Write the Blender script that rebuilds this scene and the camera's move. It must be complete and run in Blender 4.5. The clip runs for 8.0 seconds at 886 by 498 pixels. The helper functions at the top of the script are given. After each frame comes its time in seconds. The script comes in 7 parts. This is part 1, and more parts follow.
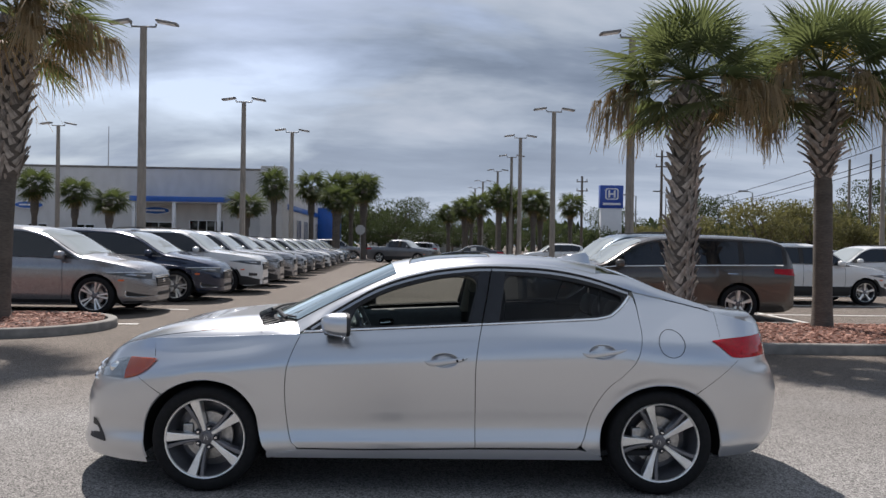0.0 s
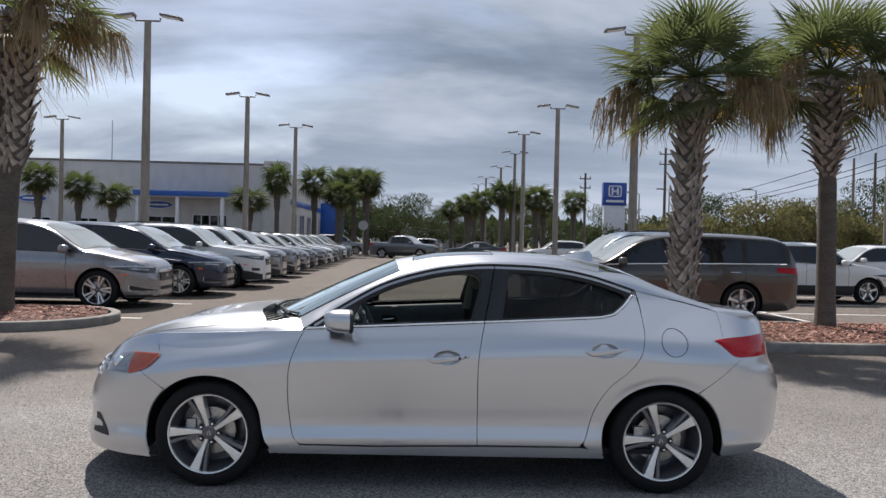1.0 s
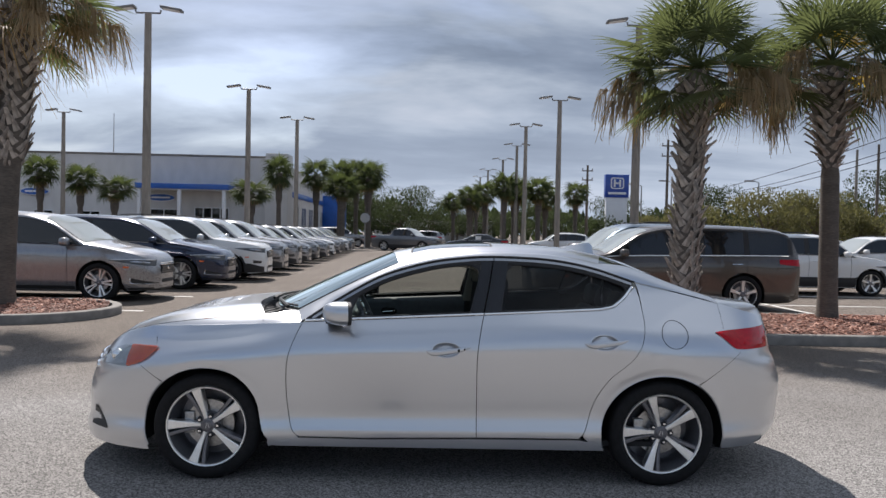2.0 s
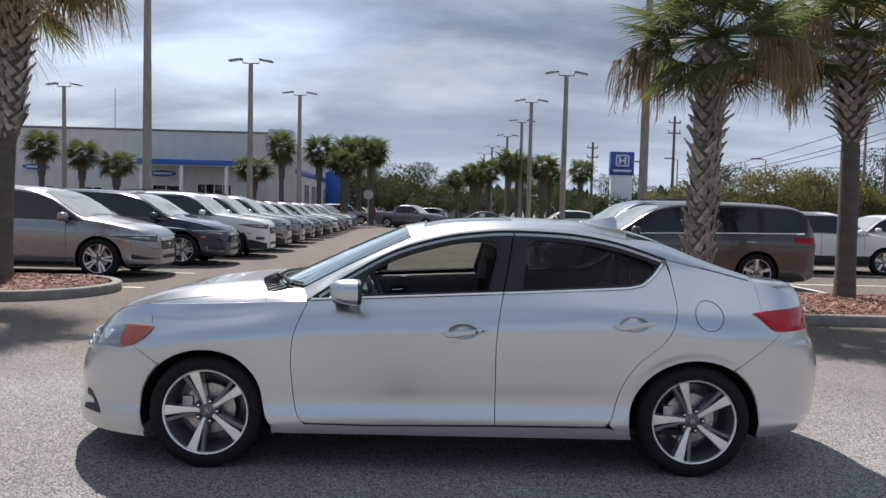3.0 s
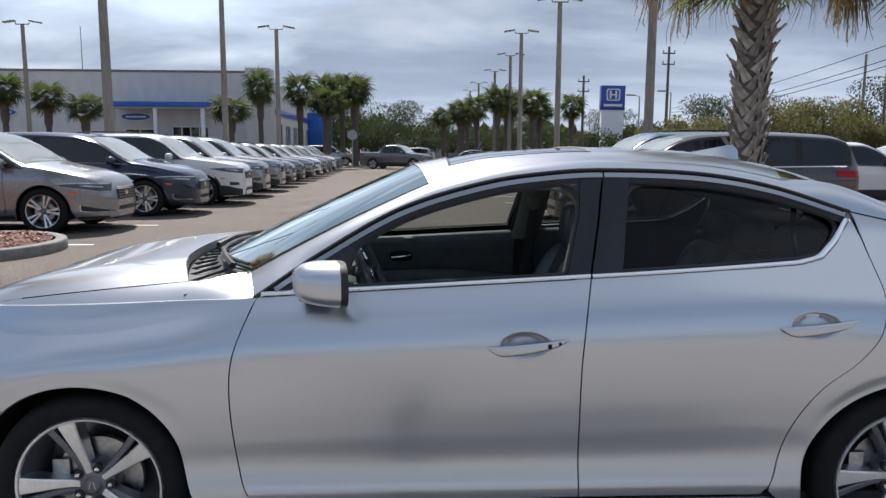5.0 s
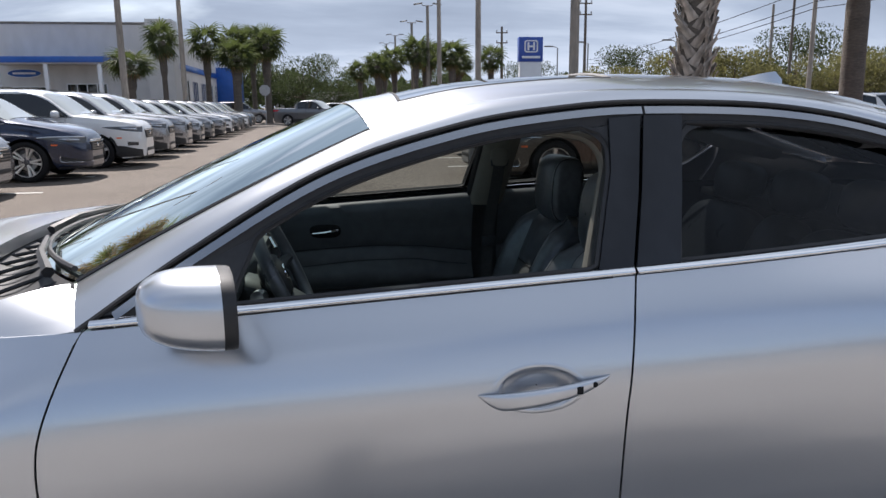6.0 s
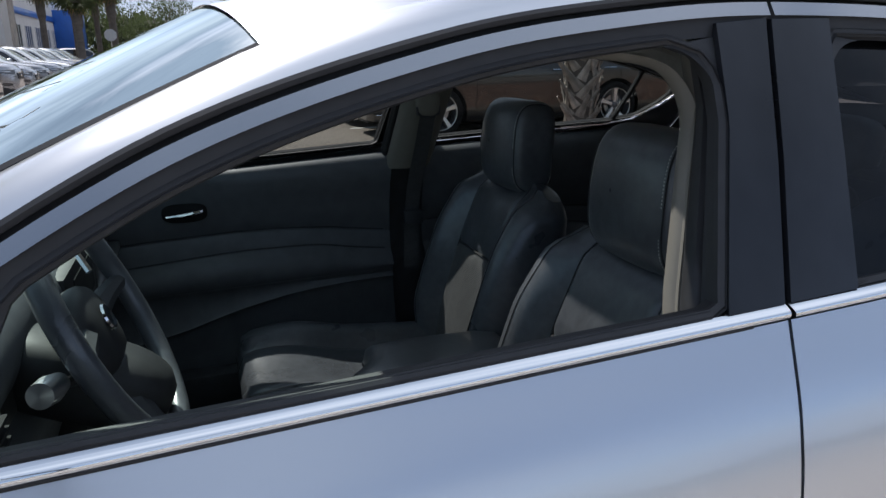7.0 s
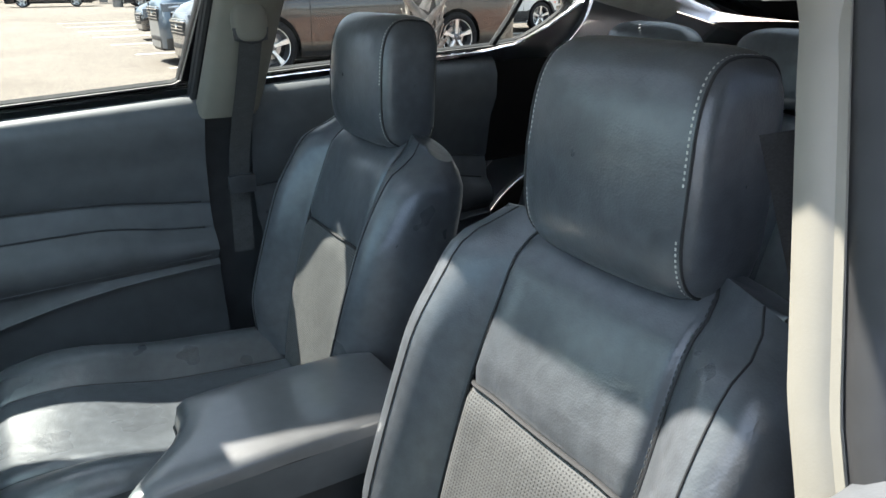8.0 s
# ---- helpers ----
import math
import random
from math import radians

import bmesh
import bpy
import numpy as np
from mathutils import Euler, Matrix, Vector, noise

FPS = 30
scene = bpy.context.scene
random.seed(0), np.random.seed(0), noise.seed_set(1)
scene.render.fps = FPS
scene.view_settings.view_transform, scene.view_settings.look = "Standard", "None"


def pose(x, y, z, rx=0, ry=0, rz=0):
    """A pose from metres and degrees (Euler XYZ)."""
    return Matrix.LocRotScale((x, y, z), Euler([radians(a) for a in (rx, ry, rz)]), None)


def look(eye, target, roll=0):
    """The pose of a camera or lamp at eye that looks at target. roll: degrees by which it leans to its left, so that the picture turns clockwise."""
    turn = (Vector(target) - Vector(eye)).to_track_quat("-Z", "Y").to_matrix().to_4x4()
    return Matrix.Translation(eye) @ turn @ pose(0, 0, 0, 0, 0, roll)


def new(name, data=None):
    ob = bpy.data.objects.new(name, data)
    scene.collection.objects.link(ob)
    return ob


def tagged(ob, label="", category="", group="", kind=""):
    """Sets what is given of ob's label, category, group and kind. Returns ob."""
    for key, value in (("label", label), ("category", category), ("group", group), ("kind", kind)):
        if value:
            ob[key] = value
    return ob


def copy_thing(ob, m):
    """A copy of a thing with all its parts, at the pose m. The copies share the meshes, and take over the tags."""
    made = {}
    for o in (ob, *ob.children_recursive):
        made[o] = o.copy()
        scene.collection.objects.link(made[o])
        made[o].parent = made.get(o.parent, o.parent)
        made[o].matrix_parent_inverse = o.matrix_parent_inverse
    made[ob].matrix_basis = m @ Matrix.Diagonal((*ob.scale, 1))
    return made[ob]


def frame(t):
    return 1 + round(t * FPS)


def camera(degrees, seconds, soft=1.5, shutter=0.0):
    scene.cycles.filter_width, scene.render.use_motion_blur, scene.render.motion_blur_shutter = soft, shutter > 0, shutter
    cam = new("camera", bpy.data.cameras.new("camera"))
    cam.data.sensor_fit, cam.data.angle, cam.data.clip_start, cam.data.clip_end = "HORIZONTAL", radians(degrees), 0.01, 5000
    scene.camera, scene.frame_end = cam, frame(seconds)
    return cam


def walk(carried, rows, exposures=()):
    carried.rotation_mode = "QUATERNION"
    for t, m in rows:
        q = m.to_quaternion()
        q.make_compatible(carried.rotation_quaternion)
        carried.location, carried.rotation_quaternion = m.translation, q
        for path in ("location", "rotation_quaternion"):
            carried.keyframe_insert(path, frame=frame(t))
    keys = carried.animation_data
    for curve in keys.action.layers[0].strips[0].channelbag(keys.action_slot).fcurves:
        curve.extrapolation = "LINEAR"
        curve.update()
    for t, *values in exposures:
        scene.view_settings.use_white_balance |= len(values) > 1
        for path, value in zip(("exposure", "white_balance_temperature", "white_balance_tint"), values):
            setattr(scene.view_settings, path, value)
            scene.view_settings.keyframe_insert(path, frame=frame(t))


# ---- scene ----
cam = camera(62.8, 8.0)
PATH = [
    (0, (-0.148, -5.085, 1.465), (-0.069, -3.087, 1.452), 0.9),
    (0.5, (-0.151, -5.092, 1.473), (-0.077, -3.094, 1.452), 1.0),
    (1, (-0.153, -5.087, 1.473), (-0.081, -3.088, 1.449), 1.3),
    (2.5, (-0.125, -5.01, 1.461), (-0.061, -3.012, 1.391), 1.2),
    (3, (-0.197, -4.746, 1.44), (-0.137, -2.75, 1.333), 1.4),
    (3.5, (-0.218, -4.383, 1.418), (-0.169, -2.389, 1.267), 1.2),
    (4, (-0.227, -3.969, 1.415), (-0.186, -1.978, 1.223), 1.0),
    (5.5, (-0.357, -2.615, 1.364), (-0.174, -0.649, 1.042), -0.3),
    (6, (-0.35, -2.163, 1.328), (-0.04, -0.226, 0.939), -0.6),
    (6.5, (-0.345, -1.75, 1.304), (0.12, 0.141, 0.845), -0.6),
    (7, (-0.332, -1.388, 1.272), (0.301, 0.434, 0.743), -0.8),
    (7.5, (-0.221, -1.068, 1.213), (0.584, 0.66, 0.609), -1.0),
    (8, (-0.153, -0.884, 1.202), (0.835, 0.711, 0.509), -0.6),
]
walk(cam, [(t, look(eye, target, roll)) for t, eye, target, roll in PATH],
     [(0, 0.4, 6300, 14), (4, 0.6, 6200, 14), (5.5, 0.7, 6150, 13), (6.0, 0.8, 6250, 15), (6.5, 0.8, 6150, 15), (7.0, 1.0, 6100, 15), (7.5, 2.3, 5450, 13), (8.0, 3.35, 6400, 12)])

# ---- light ----
SUN_FROM = Vector((-0.20, 0.60, 0.78)).normalized()
world = bpy.data.worlds.new("sky")
scene.world = world
world.use_nodes = True
wn, wl = world.node_tree.nodes, world.node_tree.links
sky = wn.new("ShaderNodeTexSky")
sky.sky_type, sky.sun_disc = "NISHITA", False
sky.sun_elevation = math.asin(SUN_FROM.z)
sky.sun_rotation = math.atan2(SUN_FROM.x, SUN_FROM.y)
sky.air_density, sky.dust_density = 1.0, 1.6
geo = wn.new("ShaderNodeTexCoord")
sep = wn.new("ShaderNodeSeparateXYZ")
wl.new(geo.outputs["Generated"], sep.inputs[0])


def wmath(op, a, b=None, c=None):
    n = wn.new("ShaderNodeMath")
    n.operation = op
    for i, v in enumerate((a, b, c)):
        if v is None:
            continue
        if isinstance(v, (int, float)):
            n.inputs[i].default_value = v
        else:
            wl.new(v, n.inputs[i])
    return n.outputs[0]


up = wmath("ADD", wmath("MAXIMUM", sep.outputs[2], 0.0), 0.26)
flat = wn.new("ShaderNodeCombineXYZ")
wl.new(wmath("DIVIDE", sep.outputs[0], up), flat.inputs[0])
wl.new(wmath("DIVIDE", sep.outputs[1], up), flat.inputs[1])


def wnoise(scale, detail, rough, shift, stretch=(1, 1, 1), warp=0.0):
    m = wn.new("ShaderNodeMapping")
    m.inputs["Location"].default_value = shift
    m.inputs["Scale"].default_value = stretch
    wl.new(flat.outputs[0], m.inputs[0])
    n = wn.new("ShaderNodeTexNoise")
    n.inputs["Scale"].default_value = scale
    n.inputs["Detail"].default_value = detail
    n.inputs["Roughness"].default_value = rough
    n.inputs["Distortion"].default_value = warp
    wl.new(m.outputs[0], n.inputs[0])
    return n.outputs[0]


def wramp(value, stops):
    r = wn.new("ShaderNodeValToRGB")
    r.color_ramp.elements[0].position, r.color_ramp.elements[0].color = stops[0][0], (*stops[0][1], 1)
    r.color_ramp.elements[1].position, r.color_ramp.elements[1].color = stops[-1][0], (*stops[-1][1], 1)
    for p, c in stops[1:-1]:
        e = r.color_ramp.elements.new(p)
        e.color = (*c, 1)
    wl.new(value, r.inputs[0])
    return r.outputs[0]


big = wnoise(0.62, 4, 0.5, (2.3, 0.4, 0), (0.85, 1.0, 1), 0.3)
fine = wnoise(1.9, 7, 0.55, (7.1, 3.0, 2), (0.75, 1.1, 1), 0.4)
# the clouds thin out towards the clear sky behind
open_sky = wmath("MULTIPLY", wmath("SUBTRACT", 0.35, sep.outputs[1]), 0.085)
amount = wmath("SUBTRACT", wmath("ADD", wmath("MULTIPLY", big, 0.6), wmath("MULTIPLY", fine, 0.4)), wmath("MAXIMUM", open_sky, 0.0))
cover = wramp(amount, [(0.34, (0, 0, 0)), (0.47, (1, 1, 1))])
shade = wramp(wmath("ADD", wmath("MULTIPLY", wnoise(1.05, 6, 0.58, (4.2, 9.3, 5), (0.55, 1.45, 1), 0.35), 0.75),
                    wmath("MULTIPLY", fine, 0.25)),
              [(0.36, (1.5, 1.9, 2.5)), (0.47, (2.3, 2.8, 3.5)), (0.56, (3.75, 4.3, 4.95)), (0.70, (5.7, 6.05, 6.5))])
mixc = wn.new("ShaderNodeMix")
mixc.data_type = "RGBA"
wl.new(cover, mixc.inputs[0])
wl.new(sky.outputs[0], mixc.inputs[6])
wl.new(shade, mixc.inputs[7])
haze = wn.new("ShaderNodeMix")
haze.data_type = "RGBA"
wl.new(wmath("MULTIPLY", wmath("MAXIMUM", wmath("SUBTRACT", 1.0, wmath("MULTIPLY", wmath("ABSOLUTE", sep.outputs[2]), 5.0)), 0.0), 0.65), haze.inputs[0])
wl.new(mixc.outputs[2], haze.inputs[6])
haze.inputs[7].default_value = (5.0, 5.7, 6.6, 1)
wl.new(haze.outputs[2], wn["Background"].inputs[0])
wn["Background"].inputs[1].default_value = 0.085

sun = new("sun", bpy.data.lights.new("sun", "SUN"))
sun.data.energy, sun.data.angle, sun.data.color = 4.8, radians(0.8), (1.0, 0.94, 0.85)
sun.matrix_world = look(SUN_FROM * 60, (0, 0, 0))

# ---- materials ----
def material(name, color, rough=0.5, metal=0.0, coat=0.0, grain=None, relief=None, spread=0.0, emit=0.0, specular=0.5):
    """grain: (scale, contrast, stretch) of a two-scale tint; relief: (scale, strength, kind); spread: tint per object."""
    m = bpy.data.materials.new(name)
    m.use_nodes = True
    n, l = m.node_tree.nodes, m.node_tree.links
    b = n["Principled BSDF"]
    b.inputs["Base Color"].default_value = (*color, 1)
    b.inputs["Roughness"].default_value = rough
    b.inputs["Metallic"].default_value = metal
    b.inputs["Coat Weight"].default_value = coat
    b.inputs["Coat Roughness"].default_value = 0.04
    b.inputs["Specular IOR Level"].default_value = specular
    if emit:
        b.inputs["Emission Color"].default_value = (*color, 1)
        b.inputs["Emission Strength"].default_value = emit
    tc = n.new("ShaderNodeTexCoord")
    if grain:
        scale, contrast, stretch = grain
        mp = n.new("ShaderNodeMapping")
        mp.inputs["Scale"].default_value = stretch
        l.new(tc.outputs["Object"], mp.inputs[0])
        vals = []
        for s, d in ((scale, 4), (scale * 0.13, 3)):
            t = n.new("ShaderNodeTexNoise")
            t.inputs["Scale"].default_value, t.inputs["Detail"].default_value = s, d
            l.new(mp.outputs[0], t.inputs[0])
            vals.append(t.outputs[0])
        add = n.new("ShaderNodeMath")
        add.operation = "ADD"
        l.new(vals[0], add.inputs[0])
        l.new(vals[1], add.inputs[1])
        r = n.new("ShaderNodeValToRGB")
        lo, hi = [c * (1 - contrast) for c in color], [min(1, c * (1 + contrast)) for c in color]
        r.color_ramp.elements[0].position, r.color_ramp.elements[0].color = 0.36, (*lo, 1)
        r.color_ramp.elements[1].position, r.color_ramp.elements[1].color = 0.64, (*hi, 1)
        half = n.new("ShaderNodeMath")
        half.operation = "MULTIPLY"
        half.inputs[1].default_value = 0.5
        l.new(add.outputs[0], half.inputs[0])
        l.new(half.outputs[0], r.inputs[0])
        out = r.outputs[0]
        rr = n.new("ShaderNodeMapRange")
        rr.inputs[1].default_value, rr.inputs[2].default_value = 0.35, 0.65
        rr.inputs[3].default_value, rr.inputs[4].default_value = max(0.02, rough * 0.88), min(1, rough * 1.12)
        l.new(vals[1], rr.inputs[0])
        l.new(rr.outputs[0], b.inputs["Roughness"])
        if spread:
            oi = n.new("ShaderNodeObjectInfo")
            hs = n.new("ShaderNodeHueSaturation")
            mr = n.new("ShaderNodeMapRange")
            mr.inputs[3].default_value, mr.inputs[4].default_value = 1 - spread, 1 + spread
            l.new(oi.outputs["Random"], mr.inputs[0])
            l.new(mr.outputs[0], hs.inputs["Value"])
            l.new(out, hs.inputs["Color"])
            out = hs.outputs[0]
        l.new(out, b.inputs["Base Color"])
    if relief:
        scale, strength, kind = relief
        if kind == "voronoi":
            t = n.new("ShaderNodeTexVoronoi")
            t.feature = "F1"
        else:
            t = n.new("ShaderNodeTexNoise")
            t.inputs["Detail"].default_value = 6
        t.inputs["Scale"].default_value = scale
        l.new(tc.outputs["Object"], t.inputs[0])
        bp = n.new("ShaderNodeBump")
        bp.inputs["Strength"].default_value = strength
        bp.inputs["Distance"].default_value = 1.0 / scale * 0.35
        l.new(t.outputs[0], bp.inputs["Height"])
        l.new(bp.outputs[0], b.inputs["Normal"])
    return m


def glass(name, tint, amount, gloss=(1, 1, 1)):
    """A pane: lets light of that tint through and mirrors by Fresnel."""
    m = bpy.data.materials.new(name)
    m.use_nodes = True
    n, l = m.node_tree.nodes, m.node_tree.links
    n.remove(n["Principled BSDF"])
    tr, gl = n.new("ShaderNodeBsdfTransparent"), n.new("ShaderNodeBsdfGlossy")
    tr.inputs[0].default_value = (*tint, 1)
    gl.inputs["Roughness"].default_value = 0.01
    gl.inputs[0].default_value = (*gloss, 1)
    fr = n.new("ShaderNodeFresnel")
    fr.inputs[0].default_value = 1.45
    mu = n.new("ShaderNodeMath")
    mu.operation, mu.use_clamp = "MULTIPLY", True
    mu.inputs[1].default_value = amount
    l.new(fr.outputs[0], mu.inputs[0])
    mx = n.new("ShaderNodeMixShader")
    l.new(mu.outputs[0], mx.inputs[0])
    l.new(tr.outputs[0], mx.inputs[1])
    l.new(gl.outputs[0], mx.inputs[2])
    l.new(mx.outputs[0], n["Material Output"].inputs[0])
    return m


def paint(name, color, metal=0.6, rough=0.33):
    return material(name, color, rough, metal, 1.0, (900, 0.05, (1, 1, 1)))


M = {}
M["silver"] = material("silver_metallic_paint", (0.59, 0.607, 0.64), 0.29, 0.94, 1.0, None, (2200, 0.012, "noise"))
M["plastic"] = material("black_plastic", (0.018, 0.018, 0.02), 0.55, 0, 0, (60, 0.25, (1, 1, 1)), (900, 0.15, "noise"))
M["bpillar"] = material("satin_black_film", (0.014, 0.015, 0.018), 0.2, 0, 0, (9, 0.6, (1, 1, 0.4)), (600, 0.05, "noise"), specular=0.4)
M["rubber"] = material("black_rubber", (0.022, 0.022, 0.024), 0.62, 0, 0, (40, 0.2, (1, 1, 1)))
M["tyre"] = material("tyre_rubber", (0.013, 0.013, 0.014), 0.75, 0, 0, (30, 0.3, (1, 1, 1)), (120, 0.2, "noise"), specular=0.2)
M["chrome"] = material("bright_trim", (0.86, 0.87, 0.88), 0.07, 1.0)
M["chrome_soft"] = material("satin_bright_trim", (0.33, 0.345, 0.37), 0.16, 1.0)
M["alloy"] = material("machined_alloy", (0.88, 0.88, 0.87), 0.38, 1.0, 0.4, (140, 0.08, (1, 1, 1)))
M["alloy_dark"] = material("grey_painted_alloy", (0.16, 0.16, 0.175), 0.38, 0.6, 0.5, (90, 0.12, (1, 1, 1)))
M["steel"] = material("brake_steel", (0.42, 0.41, 0.40), 0.35, 1.0, 0, (60, 0.25, (1, 1, 1)))
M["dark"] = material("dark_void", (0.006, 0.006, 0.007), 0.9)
M["clear"] = glass("clear_glass", (0.40, 0.43, 0.41), 1.0)
M["screen"] = glass("windscreen_glass", (0.64, 0.78, 0.71), 1.4, (0.93, 1.0, 0.96))
M["tint"] = glass("tinted_glass", (0.16, 0.17, 0.185), 0.55)
M["rearglass"] = glass("rear_window_glass", (0.40, 0.43, 0.42), 2.0)
M["roofglass"] = glass("sunroof_glass", (0.46, 0.47, 0.45), 1.2)
M["bowl"] = material("silvered_lamp_bowl", (0.62, 0.64, 0.66), 0.3, 0.25, 0, (30, 0.25, (1, 1, 1)))
M["lamp"] = glass("lamp_lens", (0.92, 0.94, 0.95), 1.8)
M["amber"] = material("amber_reflector", (0.90, 0.15, 0.03), 0.18, 0, 0.8, (120, 0.2, (1, 1, 1)), (260, 0.25, "voronoi"))
M["red"] = material("red_lamp_lens", (0.42, 0.004, 0.012), 0.10, 0, 0.0, (60, 0.25, (1, 1, 1)), (200, 0.08, "voronoi"), specular=0.3)
M["leather"] = material("black_leather", (0.078, 0.084, 0.094), 0.31, 0, 0.12, (55, 0.22, (1, 1, 1)), (420, 0.2, "voronoi"), specular=0.75)


def perforated():
    """Leather with a grid of small punched holes."""
    m = material("perforated_leather", (0.10, 0.10, 0.10), 0.5, 0, 0, (40, 0.15, (1, 1, 1)), (420, 0.3, "voronoi"))
    n, l = m.node_tree.nodes, m.node_tree.links
    b = n["Principled BSDF"]
    tc, sp, cb = n.new("ShaderNodeTexCoord"), n.new("ShaderNodeSeparateXYZ"), n.new("ShaderNodeCombineXYZ")
    l.new(tc.outputs["Object"], sp.inputs[0])
    along = n.new("ShaderNodeMath")
    along.operation = "MULTIPLY_ADD"
    l.new(sp.outputs[0], along.inputs[0])
    along.inputs[1].default_value = 0.5
    l.new(sp.outputs[2], along.inputs[2])
    l.new(sp.outputs[1], cb.inputs[0])
    l.new(along.outputs[0], cb.inputs[1])
    v = cb.outputs[0]
    for op, val in (("SCALE", 210.0), ("FRACTION", None), ("SUBTRACT", (0.5, 0.5, 0.0)), ("LENGTH", None)):
        k = n.new("ShaderNodeVectorMath")
        k.operation = op
        l.new(v, k.inputs[0])
        if op == "SCALE":
            k.inputs["Scale"].default_value = val
        elif val:
            k.inputs[1].default_value = val
        v = k.outputs["Value"] if op == "LENGTH" else k.outputs[0]
    hole = n.new("ShaderNodeMapRange")
    hole.inputs[1].default_value, hole.inputs[2].default_value = 0.20, 0.30
    l.new(v, hole.inputs[0])
    mx = n.new("ShaderNodeMix")
    mx.data_type = "RGBA"
    l.new(hole.outputs[0], mx.inputs[0])
    mx.inputs[6].default_value = (0.03, 0.03, 0.03, 1)
    l.new(b.inputs["Base Color"].links[0].from_socket, mx.inputs[7])
    l.new(mx.outputs[2], b.inputs["Base Color"])
    return m


M["perforated"] = perforated()
M["trim"] = material("dark_interior_trim", (0.035, 0.037, 0.042), 0.6, 0, 0, (25, 0.25, (1, 1, 1)), (700, 0.3, "noise"))
M["softpad"] = material("soft_touch_pad", (0.086, 0.092, 0.102), 0.5, 0, 0, (20, 0.2, (1, 1, 1)), (500, 0.3, "noise"))
M["armrest"] = material("smooth_black_leather", (0.085, 0.088, 0.094), 0.30, 0, 0.25, (40, 0.15, (1, 1, 1)), (420, 0.12, "voronoi"), specular=0.9)
M["beige"] = material("beige_pillar_trim", (0.185, 0.173, 0.146), 0.7, 0, 0, (30, 0.06, (1, 1, 1)), (600, 0.15, "noise"))
M["headliner"] = material("beige_headliner", (0.68, 0.66, 0.61), 0.9, 0, 0, (200, 0.1, (1, 1, 1)))
M["webbing"] = material("belt_webbing", (0.06, 0.06, 0.062), 0.8, 0, 0, (300, 0.3, (1, 6, 1)))
M["thread"] = material("light_thread", (0.55, 0.54, 0.51), 0.8)
M["carpet"] = material("black_carpet", (0.015, 0.015, 0.016), 0.95, 0, 0, (200, 0.4, (1, 1, 1)))
M["satin"] = material("satin_silver_trim", (0.55, 0.55, 0.56), 0.3, 0.9)
for key, scale in (("leather", 16), ("perforated", 12), ("softpad", 8)):
    # soft creases below the grain
    n, l = M[key].node_tree.nodes, M[key].node_tree.links
    b = n["Principled BSDF"]
    tc, no, bp = n.new("ShaderNodeTexCoord"), n.new("ShaderNodeTexNoise"), n.new("ShaderNodeBump")
    no.inputs["Scale"].default_value, no.inputs["Detail"].default_value, no.inputs["Distortion"].default_value = scale, 3, 0.8
    bp.inputs["Strength"].default_value, bp.inputs["Distance"].default_value = 0.22, 0.007
    l.new(tc.outputs["Object"], no.inputs[0])
    l.new(no.outputs[0], bp.inputs["Height"])
    l.new(b.inputs["Normal"].links[0].from_socket, bp.inputs["Normal"])
    l.new(bp.outputs[0], b.inputs["Normal"])

# ---- building helpers ----
def lerp_table(pts, x):
    """Smooth (monotone cubic) interpolation in a table of (x, value)."""
    if x <= pts[0][0]:
        return pts[0][1]
    if x >= pts[-1][0]:
        return pts[-1][1]
    for i in range(len(pts) - 1):
        if x <= pts[i + 1][0]:
            break
    x0, y0 = pts[i]
    x1, y1 = pts[i + 1]
    h = x1 - x0
    d = (y1 - y0) / h

    def slope(j):
        if j <= 0 or j >= len(pts) - 1:
            return d
        a = (pts[j][1] - pts[j - 1][1]) / (pts[j][0] - pts[j - 1][0])
        b = (pts[j + 1][1] - pts[j][1]) / (pts[j + 1][0] - pts[j][0])
        return 0 if a * b <= 0 else 2 * a * b / (a + b)

    m0, m1, t = slope(i), slope(i + 1), (x - x0) / h
    return ((2 * t ** 3 - 3 * t * t + 1) * y0 + (t ** 3 - 2 * t * t + t) * h * m0
            + (-2 * t ** 3 + 3 * t * t) * y1 + (t ** 3 - t * t) * h * m1)


def smooth(t):
    t = max(0.0, min(1.0, t))
    return t * t * (3 - 2 * t)


def resample(pts, n):
    """n + 1 points at even steps along a polyline."""
    pts = [Vector(p) for p in pts]
    d = [0.0]
    for a, b in zip(pts, pts[1:]):
        d.append(d[-1] + (b - a).length)
    out, j = [], 0
    for i in range(n + 1):
        s = d[-1] * i / n
        while j < len(pts) - 2 and s > d[j + 1]:
            j += 1
        k = (s - d[j]) / max(1e-9, d[j + 1] - d[j])
        out.append(pts[j].lerp(pts[j + 1], min(1, max(0, k))))
    return out


def spline(pts, n=8):
    """A Catmull-Rom curve through the points."""
    p = [Vector(q) for q in pts]
    p = [p[0] * 2 - p[1], *p, p[-1] * 2 - p[-2]]
    out = []
    for i in range(1, len(p) - 2):
        for k in range(n):
            t = k / n
            out.append(0.5 * (2 * p[i] + (p[i + 1] - p[i - 1]) * t + (2 * p[i - 1] - 5 * p[i] + 4 * p[i + 1] - p[i + 2]) * t * t
                              + (3 * p[i] - p[i - 1] - 3 * p[i + 1] + p[i + 2]) * t ** 3))
    out.append(p[-2])
    return out


def arc2(cx, cz, r, a0, a1, n=14):
    return [Vector((cx + r * math.cos(radians(a0 + (a1 - a0) * i / n)), cz + r * math.sin(radians(a0 + (a1 - a0) * i / n)))) for i in range(n + 1)]


